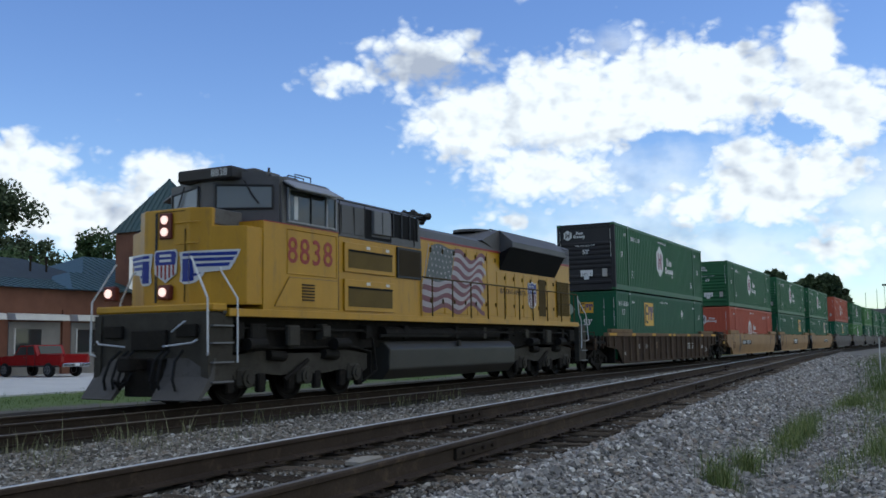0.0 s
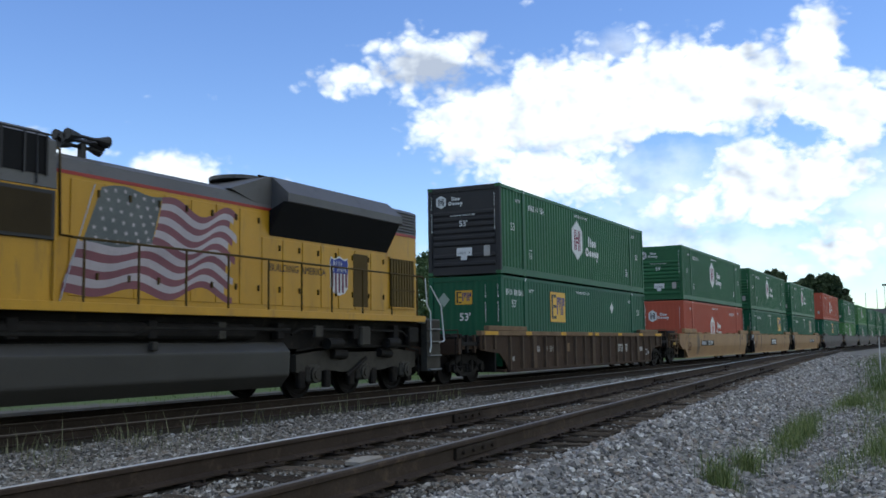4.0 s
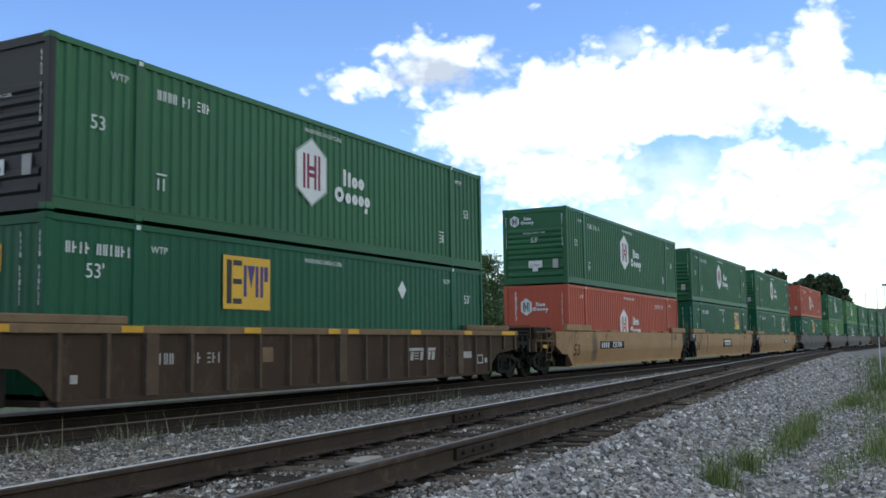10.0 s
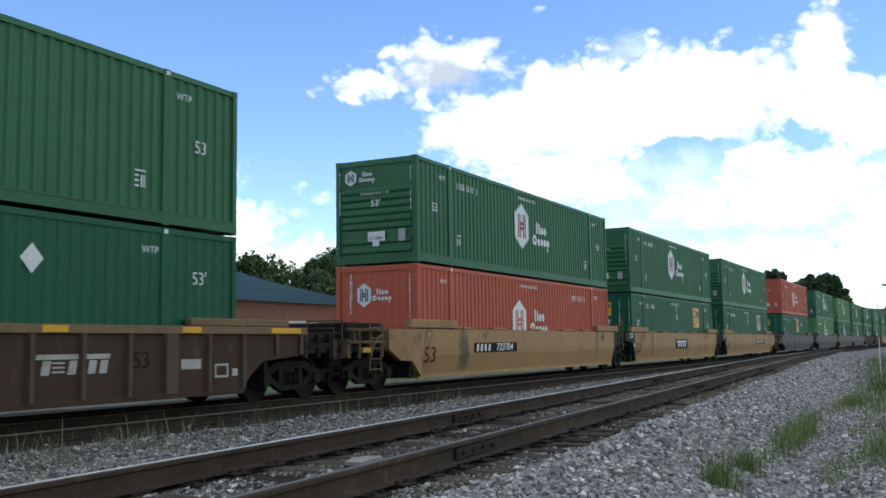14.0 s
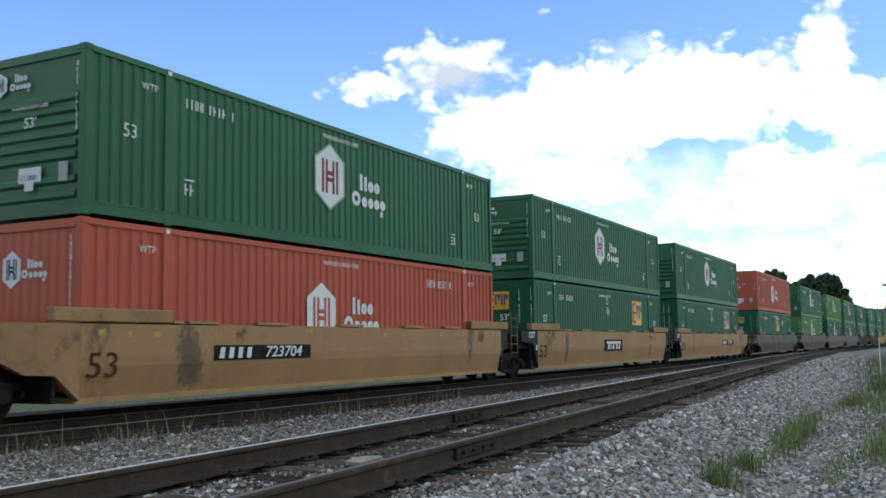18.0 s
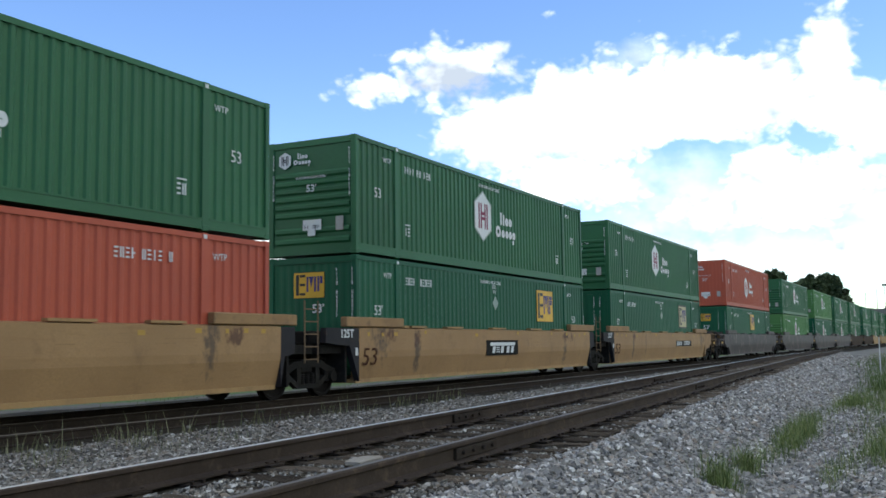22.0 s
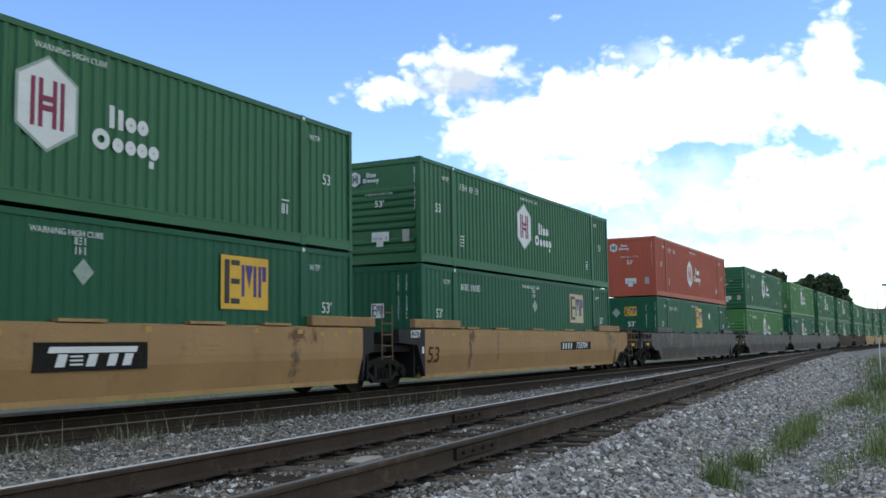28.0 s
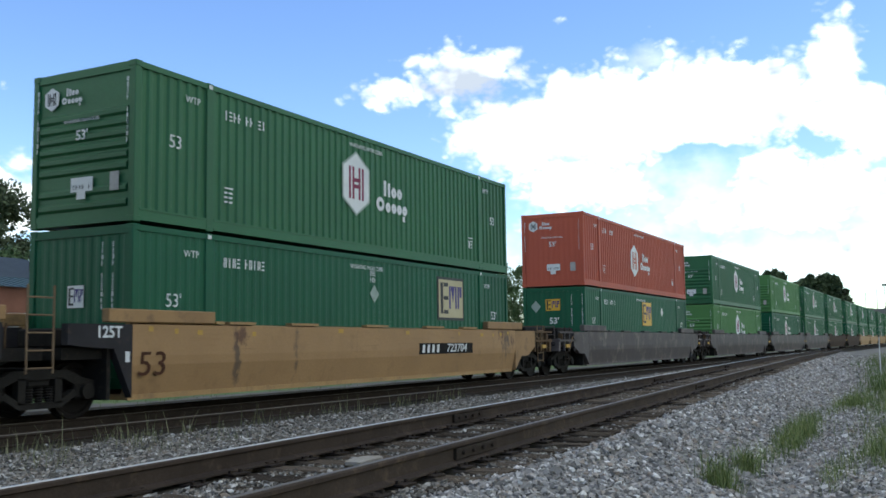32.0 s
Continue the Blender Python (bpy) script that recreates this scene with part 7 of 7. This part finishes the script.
        bx("cabinet_recess", "dark", -20.28, -19.98, *sorted((s * 1.46, s * 1.498)), 3.72, 4.42)
        pd = bx("raised_cabinet_door", "silver_grey", -19.95, -19.15, *sorted((s * 1.46, s * 1.56)), 3.84, 4.42, 0.015, "lighter grey raised door")
        bx("door_gap", "dark", -19.58, -19.55, *sorted((s * 1.56, s * 1.565)), 3.86, 4.40, parent=pd)
        # dark box on the cabinet face: the gap's shadow drawn as colour
        bx("cabinet_shadow_gap", "dark", -20.25, -19.12, *sorted((s * 1.46, s * 1.50)), 3.70, 3.78)
        bm = bmesh.new()
        pipe(bm, [(-21.45 + O, s * 1.50, 4.50), (-17.6 + O, s * 1.50, 4.50)], 0.018)
        for x in (-21.4, -20.3, -19.1, -17.9):
            pipe(bm, [(x + O, s * 1.52, 3.7), (x + O, s * 1.50, 4.5)], 0.016)
        part("conduit", bm, M["blackp"], g)
        bm = bmesh.new()
        pipe(bm, [(-17.5 + O, s * 1.2, 4.42), (-17.15 + O, s * 1.14, 4.40), (-17.1 + O, s * 1.14, 3.0), (-16.95 + O, s * 1.5, 2.93)], 0.02)
        part("conduit", bm, M["mesh_brown"], g)
        bm = bmesh.new()
        pipe(bm, [(-17.55 + O, s * 1.53, 1.9), (-17.55 + O, s * 1.53, 3.6)], 0.02)
        part("grab_iron", bm, M["loco_yellow"], g)
    # long hood
    prof = [(-1.12, 1.88), (1.12, 1.88), (1.12, 4.02), (-1.12, 4.02)]
    hood = pr("long_hood", "loco_yellow", prof, "x", -17.5, -5.21, "yellow engine hood with many doors")
    pr("hood_top", "loco_grey", [(-1.125, 4.08), (1.125, 4.08), (1.05, 4.30), (0.8, 4.42), (-0.8, 4.42), (-1.05, 4.30)], "x", -17.5, -11.5, "grey hood roof")
    bx("stripe", "loco_red", -17.5, -11.5, -1.128, 1.128, 4.02, 4.08, label="thin red stripe")
    # radiator section: flared wings over dark intakes
    pr("radiator_hood", "loco_grey", [(-1.12, 4.02), (1.12, 4.02), (1.54, 4.22), (1.54, 4.40), (1.10, 4.78), (-1.10, 4.78), (-1.54, 4.40), (-1.54, 4.22)], "x", -11.5, -6.65, "grey flared radiator hood")
    pr("radiator_front", "loco_grey", [(-12.85, 4.35), (-11.5, 4.03), (-11.5, 4.78), (-11.62, 4.76)], "y", -1.1, 1.1)
    for s in (-1, 1):
        bm = bmesh.new()
        prism(bm, [(s * 1.13, 3.50), (s * 1.52, 4.205), (s * 1.13, 4.03)], "x", -11.62 + O, -6.75 + O)
        part("radiator_intake", bm, M["dark"], g, "black slanted radiator intake")
        bx("stripe", "loco_red", -6.64, -5.21, *sorted((s * 1.121, s * 1.131)), 4.0, 4.07)
    cap = pr("hood_end_cap", "loco_grey", [(-1.13, 4.03), (1.13, 4.03), (1.13, 4.66), (0.95, 4.74), (-0.95, 4.74), (-1.13, 4.66)], "x", -6.645, -5.205, "grey louvred hood end")
    for s in (-1, 1):
        for k in range(7):
            z = 4.13 + 0.08 * k
            pr("louvre", "loco_grey", [(s * 1.13, z), (s * 1.165, z), (s * 1.13, z + 0.05)], "x", -6.5, -5.28, parent=cap)
    for x in (-11.3, -9.6, -7.9):
        bm = bmesh.new()
        rod(bm, (x + O, 0, 4.78), (x + O, 0, 4.86), 0.62, 20)
        part("fan_cap", bm, M["loco_grey"], g, "round radiator fan cap")
    bm = bmesh.new()
    pipe(bm, [(-11.5 + O, -0.75, 4.83), (-6.3 + O, -0.75, 4.83)], 0.03)
    part("roof_rail", bm, M["rail"], g)
    # horn
    hb = bx("horn_base", "blackp", -16.35, -16.25, -0.75, -0.65, 4.4, 4.68)
    for k, (dx, dy, dz) in enumerate(((0.0, 0.0, 0.0), (0.0, 0.14, 0.06), (0.0, -0.14, 0.05), (0.0, 0.07, -0.08))):
        bm = bmesh.new()
        rod(bm, (-16.55 + O, -0.7 + dy, 4.72 + dz), (-16.1 + O, -0.7 + dy, 4.72 + dz), 0.035, 8, 0.03)
        rod(bm, (-16.1 + O, -0.7 + dy, 4.72 + dz), (-15.85 + O, -0.7 + dy, 4.72 + dz), 0.035, 10, 0.11)
        rod(bm, (-16.75 + O, -0.7 + dy, 4.72 + dz), (-16.5 + O, -0.7 + dy, 4.72 + dz), 0.10, 10, 0.05)
        part("horn_bell", bm, M["blackp"], hb)
    # hood doors and latches
    for s in (-1, 1):
        y = s * 1.12
        for k in range(15):
            x = -16.9 + k * 0.72
            if x > -7.3:
                break
            top = 3.96 if x < -12.4 else 3.44
            d = bx("hood_door", "loco_yellow", x, x + 0.67, *sorted((y, y + s * 0.018)), 2.02, top, 0.006)
            for z in (2.3, top - 0.25):
                bx("latch", "mesh_brown", x + 0.56, x + 0.60, *sorted((y + s * 0.018, y + s * 0.05)), z, z + 0.12, parent=d)
        gf = bx("rear_grille", "dark", -6.62, -5.36, *sorted((y + s * 0.02, y + s * 0.026)), 2.12, 3.38, label="dark rear grille with slats")
        for k in range(9):
            bx("grille_slat", "mesh_olive", -6.60 + k * 0.14, -6.52 + k * 0.14, *sorted((y + s * 0.026, y + s * 0.05)), 2.14, 3.36, parent=gf)
        for z in (2.54, 2.96):
            bx("grille_bar", "mesh_brown", -6.6, -5.38, *sorted((y + s * 0.05, y + s * 0.058)), z, z + 0.045, parent=gf)
        for z in (2.06, 3.34):
            bx("grille_frame", "loco_yellow", -6.68, -5.30, *sorted((y + s * 0.02, y + s * 0.06)), z + 0.03, z + 0.07, parent=gf)
        bx("hood_opening", "mesh_brown", -8.36, -7.70, *sorted((y + s * 0.019, y + s * 0.025)), 2.08, 3.36, label="dark tall opening")
    for k in range(7):
        bm = bmesh.new()
        z = 2.25 + 0.33 * k
        pipe(bm, [(-5.21 + O, -1.08, z), (-5.11 + O, -1.08, z), (-5.11 + O, -0.70, z), (-5.21 + O, -0.70, z)], 0.014)
        part("grab_iron", bm, M["white"], g, "white grab iron on the hood end")
    lettering("BUILDING AMERICA", 0.235, M["blackp"], g, side_plane(-10.58 + O, -1.142, 2.82), "slogan", "small dark slogan")
    # shield by the slogan
    yy = -1.142
    sh = pr("shield", "white", [(-9.36, 3.10), (-9.33, 3.22), (-9.20, 3.17), (-8.98, 3.25), (-8.76, 3.17), (-8.63, 3.22), (-8.60, 3.10), (-8.62, 2.50), (-8.76, 2.38), (-8.98, 2.32), (-9.20, 2.38), (-9.34, 2.50)], "y", yy - 0.012, yy, "red white and blue shield")
    pr("shield_chief", "loco_blue", [(-9.33, 2.84), (-9.34, 3.10), (-9.31, 3.18), (-9.2, 3.14), (-8.98, 3.21), (-8.76, 3.14), (-8.65, 3.18), (-8.62, 3.10), (-8.63, 2.84)], "y", yy - 0.018, yy - 0.014, parent=sh)
    for k in range(5):
        x = -9.31 + k * 0.145
        bx("shield_stripe", "plum", x, x + 0.075, yy - 0.018, yy - 0.014, 2.52 - (0.13 if 0 < k < 4 else 0.0), 2.84, parent=sh)
    bm = bmesh.new()
    bars(bm, "side", -9.24 + O, 3.02, 5, 0.11, 0.045, 61, yy - 0.019)
    bars(bm, "side", -9.27 + O, 2.88, 7, 0.10, 0.03, 62, yy - 0.019)
    part("name_mark", bm, M["white"], sh, "white bars across the shield's top")
    # waving flag mural
    build_flag(g, O)
    # handrails
    for s in (-1, 1):
        y = s * 1.53
        bm = bmesh.new()
        pipe(bm, [(-17.2 + O, y, 2.93), (-5.6 + O, y, 2.93), (-5.35 + O, y * 0.95, 2.85)], 0.022)
        hr = part("handrail", bm, M["loco_yellow"] if s > 0 else M["mesh_brown"], g, "long walkway handrail")
        for x in (-16.95, -15.75, -14.57, -13.4, -12.15, -11.0, -9.85, -8.55, -7.2, -5.9):
            bm = bmesh.new()
            pipe(bm, [(x + O, y, 1.88), (x + O, y, 2.93)], 0.022)
            part("stanchion", bm, M["mesh_brown"], hr)
        # step handrails, front and rear
        bm = bmesh.new()
        pipe(bm, [*(((-25.55 + O, -0.80, 2.92),) if s < 0 else ()), (-25.72 + O, s * 1.0, 2.83), (-25.86 + O, s * 1.50, 2.08), (-25.86 + O, s * 1.52, 1.05), (-25.75 + O, s * 1.40, 0.98)], 0.02)
        part("step_handrail", bm, M["white"], g, "white step handrail")
        bm = bmesh.new()
        pipe(bm, [(-25.02 + O, s * 1.12, 2.72), (-25.10 + O, s * 1.14, 2.70), (-25.05 + O, s * 1.55, 2.10), (-25.05 + O, s * 1.56, 0.85)], 0.02)
        part("step_handrail", bm, M["white"], g, "white step handrail")
        bm = bmesh.new()
        pipe(bm, [(-5.40 + O, s * 1.50, 2.9), (-5.36 + O, s * 1.53, 2.2), (-5.22 + O, s * 1.56, 2.0), (-5.22 + O, s * 1.56, 1.1), (-5.28 + O, s * 1.56, 0.95)], 0.019)
        part("step_handrail", bm, M["white"], g, "white step handrail")
        bm = bmesh.new()
        pipe(bm, [(-4.75 + O, s * 1.3, 2.75), (-4.5 + O, s * 1.5, 2.2), (-4.45 + O, s * 1.56, 1.25), (-4.6 + O, s * 1.45, 1.2)], 0.019)
        part("step_handrail", bm, M["white"], g, "white step handrail")
        # steps
        for xa, xb in ((-25.85, -25.1), (-5.35, -4.55)):
            stp = bx("step_well", "loco_frame", xa + 0.05, xb, *sorted((s * 1.30, s * 1.48)), 0.45, 1.80)
            for z in (0.48, 0.85, 1.22, 1.55):
                bx("step", "silver_grey", xa + 0.1, xb - 0.05, *sorted((s * 1.30, s * 1.56)), z, z + 0.03, parent=stp)
    bx("rear_deck", "loco_grey", -5.8, -4.5, -1.45, 1.45, 1.72, 1.83)
    # pilot and plow
    bx("pilot", "loco_frame", -25.75, -25.35, -1.45, 1.45, 0.65, 1.84, 0.02, "dark pilot plate")
    for s in (-1, 1):
        bm = bmesh.new()
        prof = [(-25.8, 0.95), (-25.92, 0.6), (-26.25, 0.18), (-26.2, 0.16), (-25.8, 0.5), (-25.75, 0.95)]
        for (ya, dxa), (yb, dxb) in (((0.50, -0.03), (1.5, 0.15)),):
            r0 = [bm.verts.new((x + dxa + O, s * ya, z)) for x, z in prof]
            r1 = [bm.verts.new((x + dxb + O, s * yb, z)) for x, z in prof]
            for i in range(len(prof)):
                bm.faces.new((r0[i], r0[(i + 1) % 6], r1[(i + 1) % 6], r1[i]))
            bm.faces.new(list(reversed(r1)))
            bm.faces.new(r0)
        part("snow_plow", bm, M["plow"], g, "worn grey steel plow half")
    bx("plow_centre", "grime", -25.95, -25.8, -0.5, 0.5, 0.22, 0.95, 0.02)
    coupler(g, -25.75 + O, -1)
    coupler(g, -4.55 + O, 1)
    for y in (-0.85, -0.5, -0.35, 0.4, 0.55, 0.75):
        bm = bmesh.new()
        pipe(bm, [(-25.8 + O, y, 1.1), (-26.05 + O, y * 1.05, 0.9), (-26.16 + O, y * 1.1, 0.55), (-26.1 + O, y * 1.12, 0.35)], 0.03)
        part("air_hose", bm, M["rubber"], g)
    for y0, y1, z0, z1 in ((-1.2, -0.7, 1.35, 1.6), (0.7, 1.2, 1.35, 1.6), (-0.45, 0.45, 1.1, 1.5)):
        bx("pilot_box", "gear", -25.85, -25.75, y0, y1, z0, z1, 0.02)
    for pts in (((-25.9, -1.3, 1.30), (-25.95, -1.2, 1.24), (-25.95, -0.5, 1.18)), ((-25.9, -1.0, 1.66), (-26.0, -0.9, 1.55), (-25.95, -0.7, 1.45)), ((-25.9, 1.3, 1.30), (-25.95, 1.2, 1.24), (-25.95, 0.5, 1.18))):
        bm = bmesh.new()
        pipe(bm, [(a + O, b, c) for a, b, c in pts], 0.018)
        part("cut_lever", bm, M["silver"], g, "pale uncoupling lever")
    # fuel tank
    pr("fuel_tank", "tank", [(-1.25, 0.30), (1.25, 0.30), (1.47, 0.55), (1.50, 1.05), (1.32, 1.24), (-1.32, 1.24), (-1.50, 1.05), (-1.47, 0.55)], "x", -19.15, -11.35, "long grey fuel tank", bevel=0.04)
    for s in (-1, 1):
        bm = bmesh.new()
        pipe(bm, [(-19.5 + O, s * 1.42, 1.38), (-15.8 + O, s * 1.42, 1.38), (-15.4 + O, s * 1.42, 1.5), (-11.3 + O, s * 1.42, 1.5)], 0.04)
        part("pipe", bm, M["gear"], g)
        bm = bmesh.new()
        rod(bm, (-19.2 + O, s * 1.28, 1.45), (-12.4 + O, s * 1.28, 1.45), 0.16, 12)
        part("air_reservoir", bm, M["grime"], g, "dark air reservoir")
        bx("fuel_filler", "loco_frame", -15.4, -15.25, *sorted((s * 1.44, s * 1.54)), 1.1, 1.26, 0.02)
        for x in (-24.5, -6.2):
            bx("sand_box", "gear", x, x + 0.5, *sorted((s * 1.3, s * 1.46)), 1.2, 1.62, 0.03)
        for k in range(9):
            x = -24.9 + k * 2.2 + 0.35 * ((k * 5) % 3)
            bx("hanger_bracket", "loco_frame" if k % 4 == 1 else "grime", x, x + 0.22, *sorted((s * 1.25, s * 1.44)), 1.30, 1.64, 0.02)
        bm = bmesh.new()
        pipe(bm, [(-24.9 + O, s * 1.38, 1.52), (-20.2 + O, s * 1.38, 1.50), (-19.9 + O, s * 1.46, 1.30), (-19.75 + O, s * 1.46, 0.55), (-20.1 + O, s * 1.30, 0.30)], 0.03)
        part("pipe", bm, M["gear"], g)
        bm = bmesh.new()
        pipe(bm, [(-11.2 + O, s * 1.40, 1.40), (-10.9 + O, s * 1.42, 1.52), (-6.5 + O, s * 1.40, 1.50), (-6.2 + O, s * 1.40, 1.35)], 0.03)
        part("pipe", bm, M["gear"], g)
        for x in (-23.3, -8.55):
            bx("equipment_box", "loco_frame", x, x + 0.42, *sorted((s * 1.36, s * 1.50)), 1.14, 1.60, 0.04, "pale hanging equipment box")
        for x in (-24.3, -21.2, -9.6, -7.0):
            bm = bmesh.new()
            rod(bm, (x - 0.28 + O, s * 1.40, 1.20), (x + 0.28 + O, s * 1.40, 1.20), 0.13, 12)
            part("valve", bm, M["gear"], g)
        for x in (-22.0, -10.4):
            bx("junction_box", "loco_frame", x, x + 0.3, *sorted((s * 1.38, s * 1.48)), 1.34, 1.6, 0.02)
    # trucks
    for axles in ((-24.4, -22.4, -20.4), (-10.15, -8.1, -6.05)):
        xc = axles[1]
        bm = bmesh.new()
        for s in (-1, 1):
            y0, y1 = sorted((s * 1.02, s * 1.20))
            prism(bm, [(xc - 2.65 + O, 0.60), (xc - 2.3 + O, 0.50), (xc - 1.5 + O, 0.62), (xc - 0.9 + O, 0.55), (xc + 0.9 + O, 0.55), (xc + 1.5 + O, 0.62), (xc + 2.3 + O, 0.50), (xc + 2.65 + O, 0.60), (xc + 2.65 + O, 0.96), (xc + 1.5 + O, 1.08), (xc + 0.8 + O, 1.0), (xc - 0.8 + O, 1.0), (xc - 1.5 + O, 1.08), (xc - 2.65 + O, 0.96)], "y", y0, y1)
        box(bm, xc - 0.4 + O, xc + 0.4 + O, -1.1, 1.1, 0.62, 0.98)
        tf = part("truck_frame", bm, M["loco_frame"], g, "dark cast truck frame")
        for s in (-1, 1):
            for x in axles:
                bm = bmesh.new()
                box(bm, x - 0.25 + O, x + 0.25 + O, *sorted((s * 1.0, s * 1.28)), 0.33, 0.74, bevel=0.06)
                rod(bm, (x + O, s * 1.26, 0.52), (x + O, s * 1.33, 0.52), 0.18, 14)
                rod(bm, (x + O, s * 1.33, 0.52), (x + O, s * 1.36, 0.52), 0.10, 10)
                part("journal_box", bm, M["loco_frame"], tf, "dusty axle box")
                for dx in (-0.34, 0.34):
                    bm = bmesh.new()
                    lathe(bm, [(0.066 if k % 2 else 0.088, 0.34 + 0.03 * k) for k in range(13)], 0.0, 10)
                    for v in bm.verts:
                        v.co = (v.co.x + x + dx + O, v.co.z + s * 1.12, v.co.y)
                    part("coil_spring", bm, M["grime"], tf)
            for x in (axles[0] + 1.0, axles[1] + 1.0):
                bm = bmesh.new()
                rod(bm, (x - 0.3 + O, s * 1.25, 0.98), (x + 0.25 + O, s * 1.25, 0.94), 0.11, 10)
                part("brake_cylinder", bm, M["gear"], tf)
            for x in (xc - 2.45, xc - 1.45, xc - 0.45, xc + 0.55, xc + 1.55, xc + 2.3):
                bm = bmesh.new()
                box(bm, x - 0.10 + O, x + 0.14 + O, *sorted((s * 1.08, s * 1.22)), 0.22, 0.62, bevel=0.03)
                part("brake_rigging", bm, M["grime"], tf)
            bm = bmesh.new()
            pipe(bm, [(xc - 2.7 + O, s * 1.24, 1.05), (xc - 2.0 + O, s * 1.25, 1.12), (xc + 2.0 + O, s * 1.25, 1.12), (xc + 2.75 + O, s * 1.24, 1.0), (xc + 2.8 + O, s * 1.2, 0.35)], 0.028)
            part("brake_pipe", bm, M["gear"], tf)
            bm = bmesh.new()
            rod(bm, (xc - 0.75 + O, s * 1.26, 0.45), (xc + 0.1 + O, s * 1.26, 0.85), 0.05, 8)
            part("damper", bm, M["gear"], tf)
        for x in axles:
            wheelset(g, x + O, 0.52)
    rolling(g, -O)
    return g


def build_flag(g, O):
    """The mural: a rippling flag painted on the hood doors, canton of stars and wavy stripes."""
    x0, x1, zt, zb = -17.0, -12.75, 3.86, 2.18
    Y = -1.139

    def wave(u, v):
        x = x0 + (x1 - x0) * u + 0.07 * math.sin(v * 4.0 + 1.0) + 0.62 * (1 - v) * (1 - u)
        z = zt + (zb - zt) * v + 0.17 * math.sin(u * 15.0 + v * 2.2 + 0.3) * (0.25 + 0.75 * u) + 0.16 * math.exp(-((u - 0.26) / 0.16) ** 2) * (1 - v) - 0.10 * u * (1 - v) - 0.12 * v * (1 - u)
        return x + O, z

    def strip(bm, u0, u1, v0, v1, n, y, t=0.004):
        top = [wave(u0 + (u1 - u0) * k / n, v0) for k in range(n + 1)]
        bot = [wave(u0 + (u1 - u0) * k / n, v1) for k in range(n + 1)]
        a = [bm.verts.new((x, y, z)) for x, z in top]
        b = [bm.verts.new((x, y, z)) for x, z in bot]
        for k in range(n):
            bm.faces.new((a[k], b[k], b[k + 1], a[k + 1]))
        return a, b
    fl = None
    for k in range(13):
        bm = bmesh.new()
        u0 = 0.42 if k < 7 else 0.0
        u0 += 0.0
        u1 = 1.0 - 0.03 * ((k * 7) % 3)
        strip(bm, u0, u1, k / 13, (k + 1) / 13, 28, Y)
        ob = part("flag_stripe", bm, M["flag_red"] if k % 2 == 0 else M["flag_white"], g, "red flag stripe" if k % 2 == 0 else "white flag stripe")
    bm = bmesh.new()
    strip(bm, 0.02, 0.42, 0.0, 7 / 13, 14, Y)
    can = part("flag_canton", bm, M["flag_blue"], g, "slate-blue flag canton")
    bm = bmesh.new()
    for r in range(6):
        for q in range(6):
            x, z = wave(0.05 + 0.062 * q + (0.03 if r % 2 else 0), (r + 0.5) / 6 * 7 / 13)
            pts = []
            for i in range(10):
                rr = 0.055 if i % 2 == 0 else 0.022
                a = math.pi / 2 + i * math.pi / 5
                pts.append(bm.verts.new((x + rr * math.cos(a), Y - 0.003, z + rr * math.sin(a))))
            bm.faces.new(pts)
    part("flag_star", bm, M["flag_white"], can)
    bm = bmesh.new()
    pipe(bm, [(x0 + 0.60 + O, Y - 0.004, zt + 0.06), (x0 - 0.08 + O, Y - 0.004, zb - 0.25)], 0.012, 4)
    part("flag_staff", bm, M["silver"], g)


M["flag_red"] = material("mural_red", (0.19, 0.06, 0.075), (0.13, 0.045, 0.06), 0.45, stain=1.5, bump=0.03)
M["flag_white"] = material("mural_white", (0.42, 0.37, 0.38), (0.30, 0.27, 0.29), 0.45, stain=1.5, bump=0.03)
M["flag_blue"] = material("mural_blue", (0.075, 0.085, 0.085), (0.11, 0.12, 0.115), 0.45, stain=2, bump=0.03)
build_locomotive()


# ---- what moves ----
def motions():
    drift = Vector((math.sin(radians(98.8)), math.cos(radians(98.8)), 0)) * 6.2
    walk(clouds, [(t, Matrix.Translation(Vector(CAM_POS) + drift * t)) for t in (0.0, 8.0, 16.0, 24.0, 32.0)])
    times = [i * 1.0 for i in range(33)]
    for ob, x, y, z in MOVING:
        walk(ob, [(t, pose(x + train_at(t), y, z)) for t in times])
    steps = [i * 0.2 for i in range(161)]
    for ob, x, r in WHEELSETS:
        walk(ob, [(t, pose(x, 0, r, 0, math.degrees((train_at(t) - train_at(0)) / r), 0)) for t in steps])


motions()
